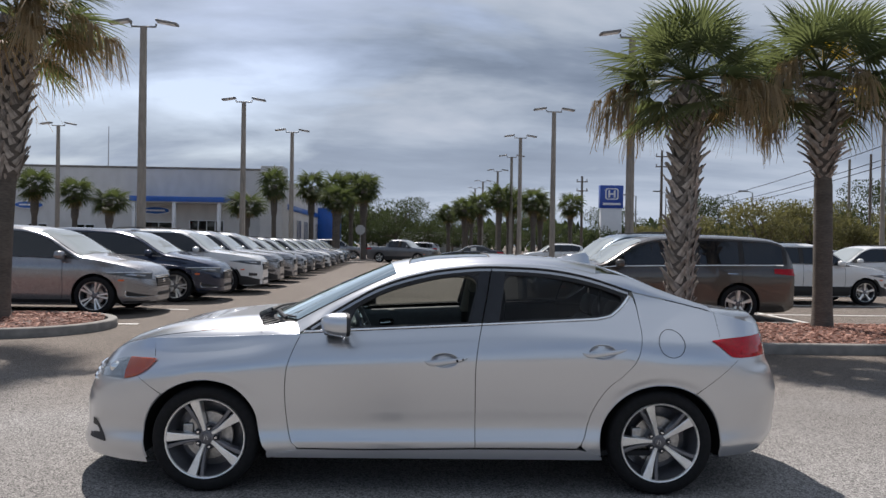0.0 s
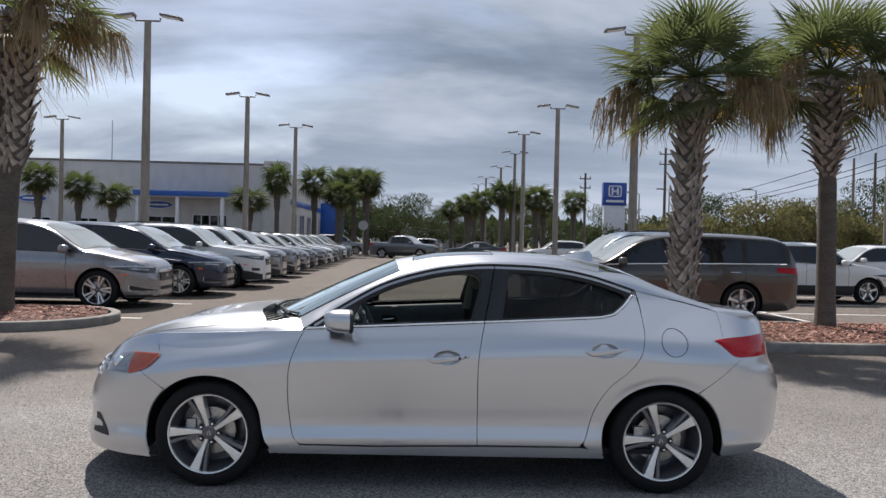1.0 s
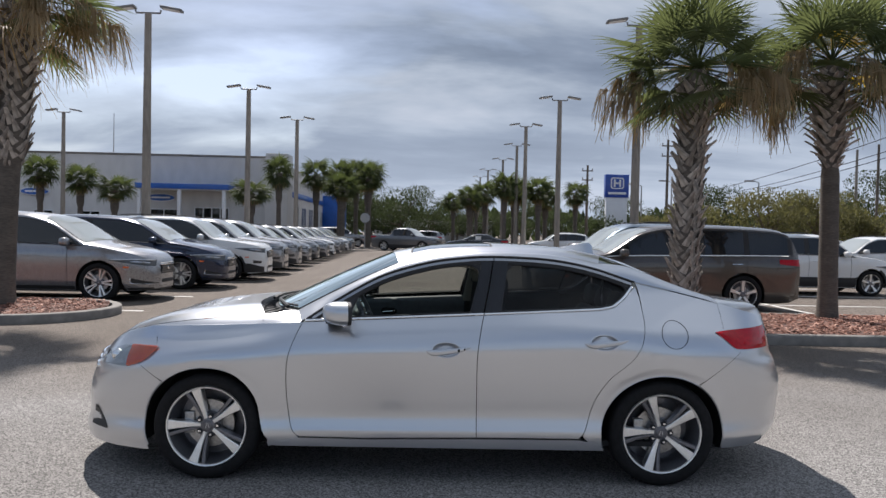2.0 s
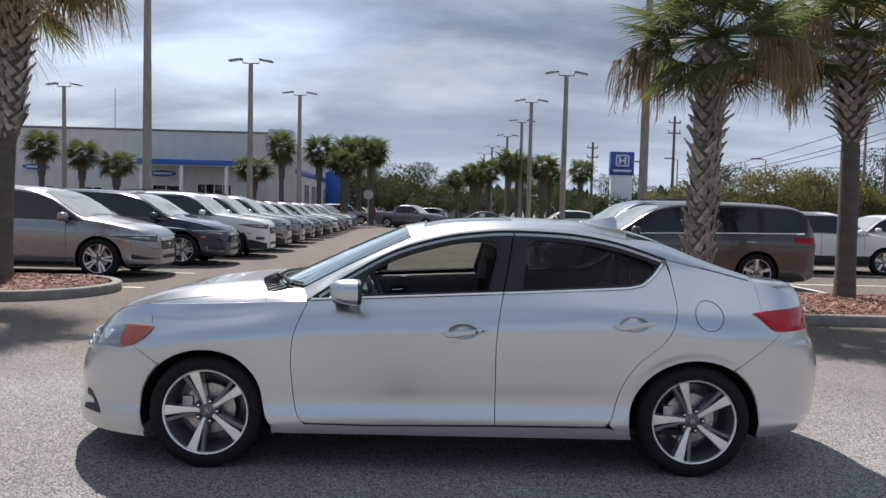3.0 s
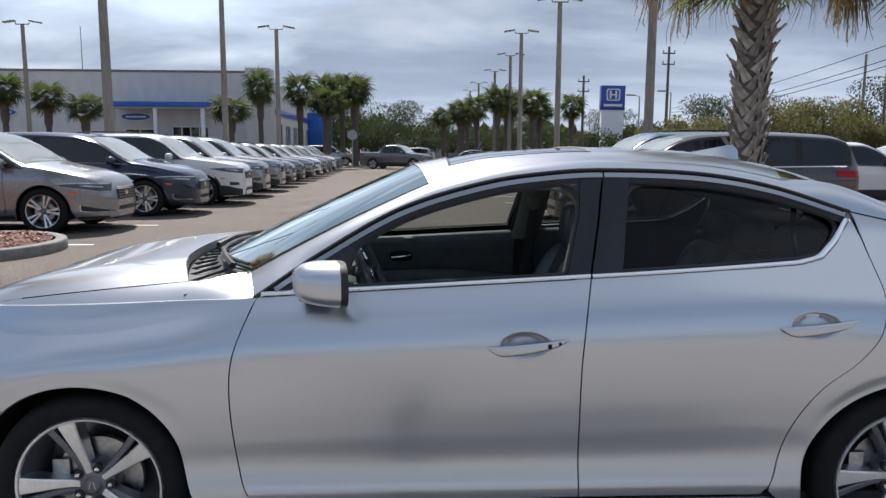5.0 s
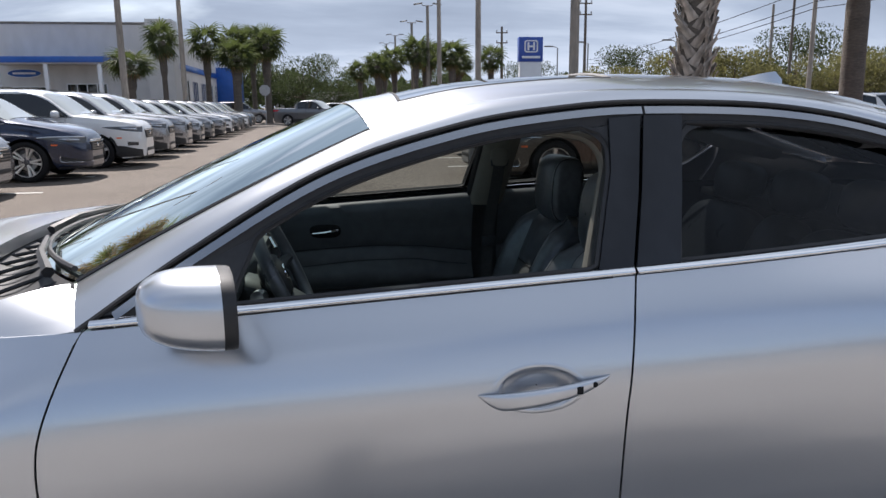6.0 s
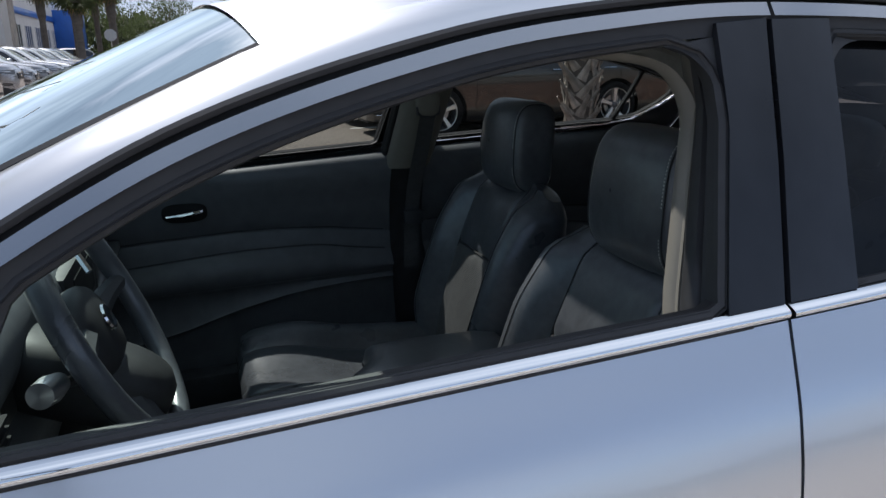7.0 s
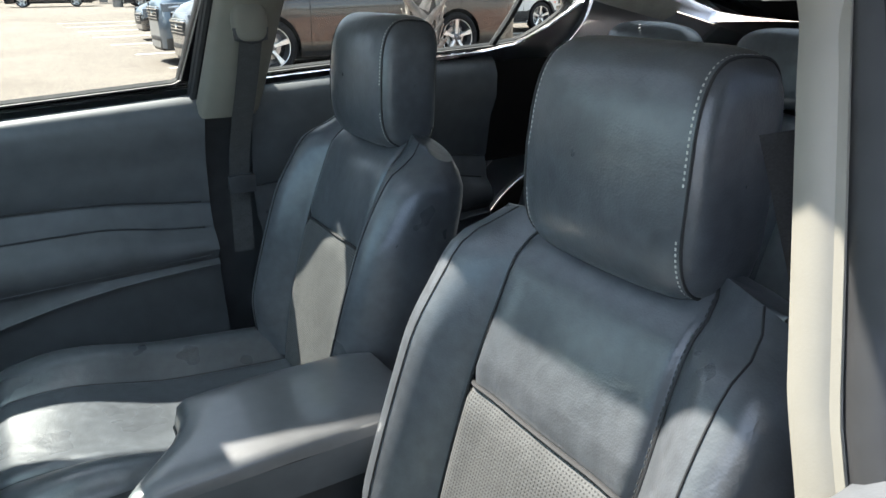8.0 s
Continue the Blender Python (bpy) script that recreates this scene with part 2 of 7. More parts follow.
def add_grid(bm, rows, closed=False, flip=False):
    vs = [[bm.verts.new(p) for p in row] for row in rows]
    for a, b in zip(vs, vs[1:]):
        k = len(a)
        for i in range(k if closed else k - 1):
            f = (a[i], a[(i + 1) % k], b[(i + 1) % k], b[i])
            bm.faces.new(f[::-1] if flip else f)
    return vs


def grid(rows, closed=False, flip=False):
    bm = bmesh.new()
    add_grid(bm, rows, closed, flip)
    return bm


def add_tube(bm, pts, r, n=8, cap=True):
    pts = [Vector(p) for p in pts]
    rows, side = [], None
    for i, p in enumerate(pts):
        d = (pts[min(i + 1, len(pts) - 1)] - pts[max(i - 1, 0)]).normalized()
        if side is None:
            side = d.orthogonal().normalized()
        side = (side - d * side.dot(d)).normalized()
        up = d.cross(side)
        rr = r[i] if isinstance(r, (list, tuple)) else r
        rows.append([p + (side * math.cos(6.2832 * k / n) + up * math.sin(6.2832 * k / n)) * rr for k in range(n)])
    vs = add_grid(bm, rows, True)
    if cap:
        bm.faces.new(vs[0][::-1])
        bm.faces.new(vs[-1])


def tube(pts, r, n=8):
    bm = bmesh.new()
    add_tube(bm, pts, r, n)
    return bm


def add_box(bm, lo, hi, m=None):
    r = bmesh.ops.create_cube(bm, size=1)["verts"]
    for v in r:
        v.co = Vector([(a + b) / 2 + c * (b - a) for a, b, c in zip(lo, hi, v.co)])
        if m:
            v.co = m @ v.co
    return r


def box(lo, hi, bevel=0.0, m=None, seg=2):
    bm = bmesh.new()
    add_box(bm, lo, hi)
    if bevel:
        bmesh.ops.bevel(bm, geom=list(bm.edges), offset=bevel, segments=seg, affect="EDGES", profile=0.6)
    if m:
        bmesh.ops.transform(bm, matrix=m, verts=bm.verts)
    return bm


def prism(outline, lo, hi, axis="y", bevel=0.0):
    """A closed outline pushed along an axis. For y the outline is (x, z), for z (x, y), for x (y, z)."""
    bm = bmesh.new()

    def put(p, d):
        return {"y": (p[0], d, p[1]), "z": (p[0], p[1], d), "x": (d, p[0], p[1])}[axis]
    a = [bm.verts.new(put(p, lo)) for p in outline]
    b = [bm.verts.new(put(p, hi)) for p in outline]
    bm.faces.new(a[::-1])
    bm.faces.new(b)
    for i in range(len(a)):
        j = (i + 1) % len(a)
        bm.faces.new((a[i], a[j], b[j], b[i]))
    bmesh.ops.recalc_face_normals(bm, faces=bm.faces)
    if bevel:
        bmesh.ops.bevel(bm, geom=list(bm.edges), offset=bevel, segments=2, affect="EDGES", profile=0.6)
    return bm


def lathe(profile, n=32, axis="y"):
    """A profile of (radius, height) turned round an axis through the origin."""
    rows = []
    for r, h in profile:
        ring = []
        for k in range(n):
            c, s = r * math.cos(6.2832 * k / n), r * math.sin(6.2832 * k / n)
            ring.append({"y": (c, h, s), "z": (c, s, h), "x": (h, c, s)}[axis])
        rows.append([Vector(p) for p in ring])
    return grid(rows, True)


def pillow(sx, sy, sz, power=3.2, nu=20, nv=14, bend=None):
    """A rounded cushion block of the given half sizes."""
    bm = bmesh.new()

    def sp(v, e):
        return math.copysign(abs(v) ** e, v)
    e = 2 / power
    rows = []
    for j in range(nv + 1):
        ph = -math.pi / 2 + math.pi * j / nv
        row = []
        for i in range(nu):
            th = 2 * math.pi * i / nu
            p = Vector((sx * sp(math.cos(ph), e) * sp(math.cos(th), e), sy * sp(math.cos(ph), e) * sp(math.sin(th), e), sz * sp(math.sin(ph), e)))
            row.append(bend(p) if bend else p)
        rows.append(row)
    add_grid(bm, rows, True)
    bmesh.ops.remove_doubles(bm, verts=bm.verts, dist=1e-5)
    return bm


def part(name, bm, mat, parent=None, label="", flat_shaded=False, angle=40):
    """One bmesh as one mesh object under its thing."""
    me = bpy.data.meshes.new(name)
    bm.normal_update()
    bm.to_mesh(me)
    bm.free()
    me.materials.append(mat)
    if not flat_shaded and len(me.polygons):
        me.polygons.foreach_set("use_smooth", [True] * len(me.polygons))
        me.set_sharp_from_angle(angle=radians(angle))
    ob = new(name, me)
    if parent:
        ob.parent = parent
    if label:
        tagged(ob, label)
    return ob


def thing(name, label, category, group="", at=None, kind=""):
    ob = new(name)
    ob.empty_display_size = 0.2
    if at is not None:
        ob.matrix_world = at
    return tagged(ob, label, category, group, kind)

# ---- ground ----
def asphalt():
    m = bpy.data.materials.new("asphalt")
    m.use_nodes = True
    n, l = m.node_tree.nodes, m.node_tree.links
    b = n["Principled BSDF"]
    b.inputs["Specular IOR Level"].default_value = 0.10
    tc = n.new("ShaderNodeTexCoord")

    def tex(scale, detail, kind="ShaderNodeTexNoise"):
        t = n.new(kind)
        t.inputs["Scale"].default_value = scale
        if kind == "ShaderNodeTexNoise":
            t.inputs["Detail"].default_value = detail
        l.new(tc.outputs["Object"], t.inputs[0])
        return t

    def ramp(v, stops):
        r = n.new("ShaderNodeValToRGB")
        r.color_ramp.elements[0].position, r.color_ramp.elements[0].color = stops[0][0], (*stops[0][1], 1)
        r.color_ramp.elements[1].position, r.color_ramp.elements[1].color = stops[1][0], (*stops[1][1], 1)
        l.new(v, r.inputs[0])
        return r.outputs[0]

    def mix(a, c, f, how="MULTIPLY"):
        x = n.new("ShaderNodeMix")
        x.data_type, x.blend_type = "RGBA", how
        x.inputs[0].default_value = f
        l.new(a, x.inputs[6])
        l.new(c, x.inputs[7])
        return x.outputs[2]
    stone = tex(125, 2, "ShaderNodeTexVoronoi")
    hs = n.new("ShaderNodeSeparateColor")
    l.new(stone.outputs["Color"], hs.inputs[0])
    grit = ramp(hs.outputs[0], [(0.10, (0.125, 0.122, 0.12)), (0.97, (0.52, 0.51, 0.50))])
    fine = ramp(tex(260, 4).outputs[0], [(0.3, (0.55, 0.55, 0.55)), (0.7, (1, 1, 1))])
    stain = ramp(tex(0.55, 6).outputs[0], [(0.34, (0.80, 0.79, 0.78)), (0.66, (1, 1, 1))])
    broad = ramp(tex(0.07, 4).outputs[0], [(0.35, (0.80, 0.77, 0.74)), (0.65, (1, 0.99, 0.975))])
    # the aisle beyond the sedan is browner, and darkened for shade between its stones
    sp, ad, mr = n.new("ShaderNodeSeparateXYZ"), n.new("ShaderNodeMath"), n.new("ShaderNodeMapRange")
    l.new(tc.outputs["Object"], sp.inputs[0])
    ad.operation = "MULTIPLY_ADD"
    l.new(tex(0.25, 5).outputs[0], ad.inputs[0])
    ad.inputs[1].default_value = 5.0
    l.new(sp.outputs[1], ad.inputs[2])
    mr.inputs[1].default_value, mr.inputs[2].default_value = 4.0, 6.5
    l.new(ad.outputs[0], mr.inputs[0])
    aisle = ramp(mr.outputs[0], [(0.0, (1, 1, 1)), (1.0, (0.70, 0.63, 0.57))])
    l.new(mix(mix(mix(mix(grit, fine, 0.8), stain, 0.85), broad, 1.0), aisle, 1.0), b.inputs["Base Color"])
    b.inputs["Roughness"].default_value = 0.82
    bp = n.new("ShaderNodeBump")
    bp.inputs["Strength"].default_value, bp.inputs["Distance"].default_value = 0.7, 0.004
    l.new(stone.outputs["Distance"], bp.inputs["Height"])
    l.new(bp.outputs[0], b.inputs["Normal"])
    return m


tagged(part("ground", box((-1500, -1500, -0.5), (1500, 1500, 0)), asphalt(), flat_shaded=True), "grey sun-bleached asphalt of the car park", "ground", kind="structure")
M["concrete"] = material("kerb_concrete", (0.20, 0.187, 0.17), 0.85, 0, 0, (6, 0.30, (1, 1, 1)), (60, 0.35, "noise"))
M["mulch"] = material("red_mulch", (0.14, 0.07, 0.052), 0.9, 0, 0, (30, 0.5, (1, 1, 1)), (45, 1.0, "noise"))
M["line"] = material("worn_white_paint", (0.62, 0.61, 0.58), 0.7, 0, 0, (18, 0.22, (1, 1, 1)))


def chip_material():
    m = material("mulch_chips", (0.25, 0.11, 0.075), 0.85)
    n, l = m.node_tree.nodes, m.node_tree.links
    g = n.new("ShaderNodeNewGeometry")
    r = n.new("ShaderNodeValToRGB")
    r.color_ramp.elements[0].color = (0.10, 0.035, 0.022, 1)
    r.color_ramp.elements[1].color = (0.55, 0.33, 0.25, 1)
    e = r.color_ramp.elements.new(0.55)
    e.color = (0.28, 0.13, 0.09, 1)
    l.new(g.outputs["Random Per Island"], r.inputs[0])
    l.new(r.outputs[0], n["Principled BSDF"].inputs["Base Color"])
    return m


CHIPS = chip_material()


def island(cx, cy, r, x_end, label, n_chips, chip_span):
    """A kerbed planting bed with a round end at (cx, cy) and straight sides to x_end."""
    d = 1 if x_end > cx else -1
    def outline(rr):
        a = [(cx - d * rr * math.cos(t), cy + rr * math.sin(t)) for t in np.linspace(-math.pi / 2, math.pi / 2, 25)]
        return [(x_end, cy - rr)] + a + [(x_end, cy + rr)]
    rows = []
    for rr, z in ((r, 0.0), (r, 0.12), (r - 0.012, 0.138), (r - 0.03, 0.145), (r - 0.13, 0.145), (r - 0.15, 0.135), (r - 0.152, 0.05)):
        rows.append([Vector((x, y, z)) for x, y in outline(rr)])
    isl = thing("planting_island", label, "island", kind="structure")
    part("kerb", grid(rows), M["concrete"], isl, "weathered concrete kerb")
    bm = bmesh.new()
    inner = outline(r - 0.14)
    rows = []
    for k in np.linspace(1, 0, 9):
        rows.append([Vector((x, cy + (y - cy) * k, 0.115 + 0.05 * (1 - k ** 2) + 0.012 * noise.noise(Vector((x * 3, y * 3 * k, 1))))) for x, y in resample_flat(inner, 60)])
    part("mulch_bed", grid(rows), M["mulch"], isl)
    rng = random.Random(5)
    bm = bmesh.new()
    made = 0
    lo, hi = chip_span
    while made < n_chips:
        x, y = rng.uniform(lo, hi), rng.uniform(cy - r + 0.16, cy + r - 0.16)
        if (x - cx) * d < 0 and math.hypot(x - cx, y - cy) > r - 0.17:
            continue
        k = abs(y - cy) / r
        m = pose(x, y, 0.128 + 0.05 * (1 - k * k) + rng.uniform(-0.006, 0.016), rng.uniform(-25, 25), rng.uniform(-25, 25), rng.uniform(0, 360))
        s = Vector((rng.uniform(0.018, 0.055), rng.uniform(0.008, 0.02), rng.uniform(0.003, 0.008)))
        vs = [bm.verts.new(m @ Vector((a * s.x, b * s.y, c * s.z))) for a, b, c in ((-1, -1, 0), (1, -0.6, 0), (0.8, 1, 0), (-1, 0.7, 0), (-0.8, -0.8, 1), (0.9, -0.5, 1), (0.7, 0.8, 1), (-0.9, 0.6, 1))]
        for f in ((4, 5, 6, 7), (0, 1, 5, 4), (1, 2, 6, 5), (2, 3, 7, 6), (3, 0, 4, 7)):
            bm.faces.new([vs[i] for i in f])
        made += 1
    tagged(part("mulch_chips", bm, CHIPS, isl, flat_shaded=True), kind="stuff")
    return isl


def resample_flat(pts, n):
    return [(p.x, p.y) for p in resample([Vector(p) for p in pts], n)]


island(4.45, 6.35, 1.50, 40, "long planting island with red mulch and concrete kerb", 6500, (2.95, 13.5))
island(-6.45, 6.95, 1.38, -30, "planting island with red mulch and concrete kerb", 2600, (-11.5, -5.0))


def stripe(x0, y0, x1, y1, w=0.10):
    a, b = Vector((x0, y0)), Vector((x1, y1))
    n = Vector((-(b - a).y, (b - a).x)).normalized() * w / 2
    bm = bmesh.new()
    lo_ = [bm.verts.new((p.x, p.y, 0.001)) for p in (a - n, b - n, b + n, a + n)]
    hi_ = [bm.verts.new((p.x, p.y, 0.005)) for p in (a - n, b - n, b + n, a + n)]
    bm.faces.new(hi_)
    for i in range(4):
        bm.faces.new((lo_[i], lo_[(i + 1) % 4], hi_[(i + 1) % 4], hi_[i]))
    return part("parking_line", bm, M["line"])


for i in range(8):
    tagged(stripe(2.3, 8.2 + 2.70 * i, 12.3, 8.2 + 2.70 * i), "worn white parking line", "marking", "bay lines", "structure")
for i in range(18):
    tagged(stripe(-10.0, 7.67 + 2.77 * i, -4.9, 7.67 + 2.77 * i), "worn white parking line", "marking", "bay lines", "structure")
tagged(stripe(7.75, 8.12, 7.75, 32), "worn white parking line", "marking", "bay lines", "structure")

# ---- the silver sedan: outer skin ----
def belt_z(x):
    return 0.975 + 0.0545 * x


TOP = [(-2.3, 0.66), (-2.1, 0.715), (-1.95, 0.772), (-1.75, 0.802), (-1.47, 0.842), (-1.14, 0.884), (-0.9, 0.916), (-0.76, 0.9336),
       (-0.2, 0.9641), (0.4, 0.9968), (0.9, 1.018), (1.08, 1.012), (1.3, 0.984), (1.6, 0.965), (1.8, 0.955), (2.0, 0.945), (2.3, 0.93)]
SECTION = [(0, 0.860), (0.06, 0.868), (0.15, 0.873), (0.19, 0.866), (0.27, 0.855), (0.4, 0.8645), (0.55, 0.880), (0.68, 0.8925), (0.745, 0.896),
           (0.78, 0.893), (0.88, 0.869), (1.0, 0.815)]
NOSE = [(0.1, -2.21), (0.17, -2.275), (0.23, -2.285), (0.30, -2.265), (0.42, -2.27), (0.5, -2.255), (0.57, -2.225), (0.68, -2.165), (0.8, -2.08), (0.95, -1.98)]
STERN = [(0.1, 2.1), (0.2, 2.17), (0.33, 2.26), (0.55, 2.28), (0.70, 2.24), (0.77, 2.2), (0.91, 2.18), (1.1, 2.15)]
CURVE = 2.6
FRONT0, REAR0 = -1.15, 1.25
HANDLES = [(0.065, 0.800), (0.985, 0.858)]
CUP = (0.091, 0.048)
AXLES = (-1.335, 1.335)
ARCH = 0.353
WIDE = 1.06


def arch_arc(ax, r, a0, a1, n=14):
    """The slightly oval edge of a wheel arch."""
    return [Vector((ax + (p.x - ax) * WIDE, p.y)) for p in arc2(ax, 0.312, r, a0, a1, n)]


def skin_width(x, z):
    t = lerp_table(TOP, x)
    if z <= t:
        y = lerp_table(SECTION, max(0, (z - 0.19) / (t - 0.19)))
    else:
        y = 0.815 - 0.47 * (z - t)
    y -= 0.10 * smooth((x - 0.3) / 0.95) * smooth((z - 0.9) / 0.25)
    y -= 0.028 * smooth((-0.8 - x) / 0.3) * smooth(((z - 0.19) / (t - 0.19) - 0.82) / 0.18)
    y -= 0.03 * smooth((-0.2 - x) / 0.6) * smooth((z - 0.95) / 0.1)
    for ax in AXLES:
        d = math.hypot((x - ax) / WIDE, z - 0.312) - ARCH
        if d < 0.05 and z > 0.312:
            y -= 0.006 * smooth(1 - d / 0.05) * smooth((z - 0.312) / ARCH * 2.0 - 0.9)
    return y


def skin(x, z):
    """Half width of the body at a place of the side view."""
    y = skin_width(x, z)
    if x < FRONT0:
        u = min(1, (FRONT0 - x) / (FRONT0 - lerp_table(NOSE, z)))
        y *= (1 - u ** CURVE) ** (1 / CURVE)
    elif x > REAR0:
        u = min(1, (x - REAR0) / (lerp_table(STERN, z) - REAR0))
        y *= (1 - u ** CURVE) ** (1 / CURVE)
    return y


def wrap(end, z, phi):
    """A place on the rounded nose (end -1) or stern (1): phi 0 at the flank, pi/2 at the middle line, pi at the far flank."""
    x0, tip = (FRONT0, lerp_table(NOSE, z)) if end < 0 else (REAR0, lerp_table(STERN, z))
    s, c = abs(math.sin(phi)), abs(math.cos(phi))
    w = skin_width(x0 + (tip - x0) * 0.6, z)
    y = w * c ** (2 / CURVE)
    return Vector((x0 + (tip - x0) * s ** (2 / CURVE), -y if phi < math.pi / 2 else y, z))


def wrap_phi(end, z, x):
    x0, tip = (FRONT0, lerp_table(NOSE, z)) if end < 0 else (REAR0, lerp_table(STERN, z))
    u = max(0, min(1, (x - x0) / (tip - x0)))
    return math.asin(u ** (CURVE / 2))


def coons(c0, c1, d0, d1, nu, nv):
    """A grid of (x, z) between four border curves: bottom, top, left, right."""
    c0, c1, d0, d1 = resample(c0, nu), resample(c1, nu), resample(d0, nv), resample(d1, nv)
    rows = []
    for j in range(nv + 1):
        v, row = j / nv, []
        for i in range(nu + 1):
            u = i / nu
            row.append((1 - v) * c0[i] + v * c1[i] + (1 - u) * d0[j] + u * d1[j]
                       - ((1 - u) * (1 - v) * c0[0] + u * (1 - v) * c0[-1] + (1 - u) * v * c1[0] + u * v * c1[-1]))
        rows.append(row)
    return rows


def inset(rows, gap):
    """Pull the border of a grid inwards by half a joint."""
    out = [[p.copy() for p in r] for r in rows]
    n, m = len(rows), len(rows[0])
    for j in range(n):
        for i in range(m):
            d = Vector((0, 0))
            if i in (0, m - 1):
                d += (rows[j][1 if i == 0 else m - 2] - rows[j][i]).normalized() * gap
            if j in (0, n - 1):
                d += (rows[1 if j == 0 else n - 2][i] - rows[j][i]).normalized() * gap
            out[j][i] += d
    return out


def add_panel(bm, rows, side, lift=0.0, depth=0.02, gap=0.0022, flange=True, hole=None):
    """A sheet on the body side with turned-in edges. side: -1 near the driver, 1 the other side."""
    if gap:
        rows = inset(rows, gap)
    pts = [[Vector((p.x, side * (skin(p.x, p.y) + lift), p.y)) for p in r] for r in rows]
    vs = add_grid(bm, pts, False, side > 0)
    if hole:
        hx, hz = hole
        inside = {v for row in vs for v in row if ((v.co.x - hx) / CUP[0]) ** 2 + ((v.co.z - hz) / CUP[1]) ** 2 < 1}
        bmesh.ops.delete(bm, geom=[f for f in bm.faces if all(v in inside for v in f.verts)], context="FACES_ONLY")
    if flange:
        loop = vs[0] + [r[-1] for r in vs[1:]] + vs[-1][-2::-1] + [r[0] for r in vs[-2:0:-1]]
        back = [bm.verts.new(v.co - Vector((0, side * depth, 0))) for v in loop]
        for i in range(len(loop)):
            j = (i + 1) % len(loop)
            f = (loop[i], back[i], back[j], loop[j])
            bm.faces.new(f if side < 0 else f[::-1])


def panel(name, rows, side, mat, parent, label="", **k):
    bm = bmesh.new()
    add_panel(bm, rows, side, **k)
    return part(name, bm, mat, parent, label, angle=50)


V2 = lambda *p: [Vector(q) for q in p]
ROOFLINE = spline([(-0.80, 0.925), (-0.60, 1.056), (-0.34, 1.20), (-0.07, 1.283), (0.15, 1.317), (0.352, 1.328), (0.668, 1.316), (0.937, 1.271),
                   (1.21, 1.186)], 10)
MID_GAP = spline([(0.238, 0.28), (0.236, 0.5), (0.234, 0.74), (0.250, 0.886), (0.272, 0.99)], 8)
FRONT_GAP = spline([(-0.79, 0.272), (-0.829, 0.305), (-0.855, 0.40), (-0.869, 0.582), (-0.856, 0.748), (-0.80, 0.905), (-0.785, 0.93)], 8)
REAR_GAP = spline([(0.835, 0.282), (0.874, 0.335), (0.924, 0.50), (1.008, 0.635), (1.112, 0.726), (1.185, 0.825), (1.217, 0.95), (1.224, 1.03)], 8)


def roof_at(x):
    """Height of the roof line over the doors."""
    for a, b in zip(ROOFLINE, ROOFLINE[1:]):
        if a.x <= x <= b.x:
            return a.y + (b.y - a.y) * (x - a.x) / (b.x - a.x)
    return lerp_table([(1.21, 1.186), (1.4, 1.145), (1.6, 1.10), (1.8, 1.05), (2.0, 1.0), (2.2, 0.955)], x) if x > 1 else 0.925


def slide(curve, d):
    """The curve moved sideways by d, to its right hand."""
    out = []
    for i, p in enumerate(curve):
        t = (curve[min(i + 1, len(curve) - 1)] - curve[max(i - 1, 0)]).normalized()
        out.append(p + Vector((t.y, -t.x)) * d)
    return out


def cut(curve, x0, x1):
    """The stretch of a left-to-right curve between two x."""
    out = []
    for a, b in zip(curve, curve[1:]):
        for x in (x0, x1):
            if a.x <= x < b.x:
                out.append(a.lerp(b, (x - a.x) / (b.x - a.x)))
        if x0 < b.x < x1:
            out.append(b)
    return sorted(out, key=lambda p: p.x)


hero = thing("sedan", "silver metallic four-door sedan parked on asphalt, driver's window open", "car")
SILVER = M["silver"]

# window openings, as closed loops of (x, z)
FRONT_TOP = cut(slide(ROOFLINE, 0.042), -0.475, 0.21)
fw_loop = (V2((-0.53, belt_z(-0.53) + 0.014), (0.195, belt_z(0.195) + 0.014), (0.247, 1.19), (0.2505, 1.236)) + [Vector((0.238, 1.264))]
           + FRONT_TOP[::-1][1:])
REAR_TOP = cut(slide(ROOFLINE, 0.042), 0.43, 1.13)
rw_loop = (V2((0.370, belt_z(0.370) + 0.014), (0.97, belt_z(0.97) + 0.014), (1.06, 1.055), (1.12, 1.10), (1.150, 1.138))
           + REAR_TOP[::-1] + V2((0.412, 1.262)))


def on_skin(p, side, lift=0.0):
    return Vector((p[0], side * (skin(p[0], p[1]) + lift), p[1]))


def ribbon(a, b, n, side, lift_a=0.0, lift_b=0.0, m=2):
    a, b = resample(a, n), resample(b, n)
    rows = []
    for j in range(m + 1):
        v = j / m
        rows.append([on_skin(p.lerp(q, v), side, lift_a + (lift_b - lift_a) * v) for p, q in zip(a, b)])
    return rows


def half_round(a, b, side):
    """A bright strip with a bowed face."""
    a, b = resample(a, 44), resample(b, 44)
    rows = []
    for j in range(9):
        v = j / 8
        rows.append([on_skin(p.lerp(q, v), side, 0.001 + 0.0075 * math.sin(math.pi * v) ** 0.75) for p, q in zip(a, b)])
    return grid(rows)


# foot and head of the windscreen's side edge
CORNER = (Vector((-0.84, 0.66, 0.988)), Vector((-0.243, 0.88 * skin(-0.243, roof_at(-0.243) + 0.006), 1.348 - (1.348 - roof_at(-0.243)) * 0.88 ** 4)))

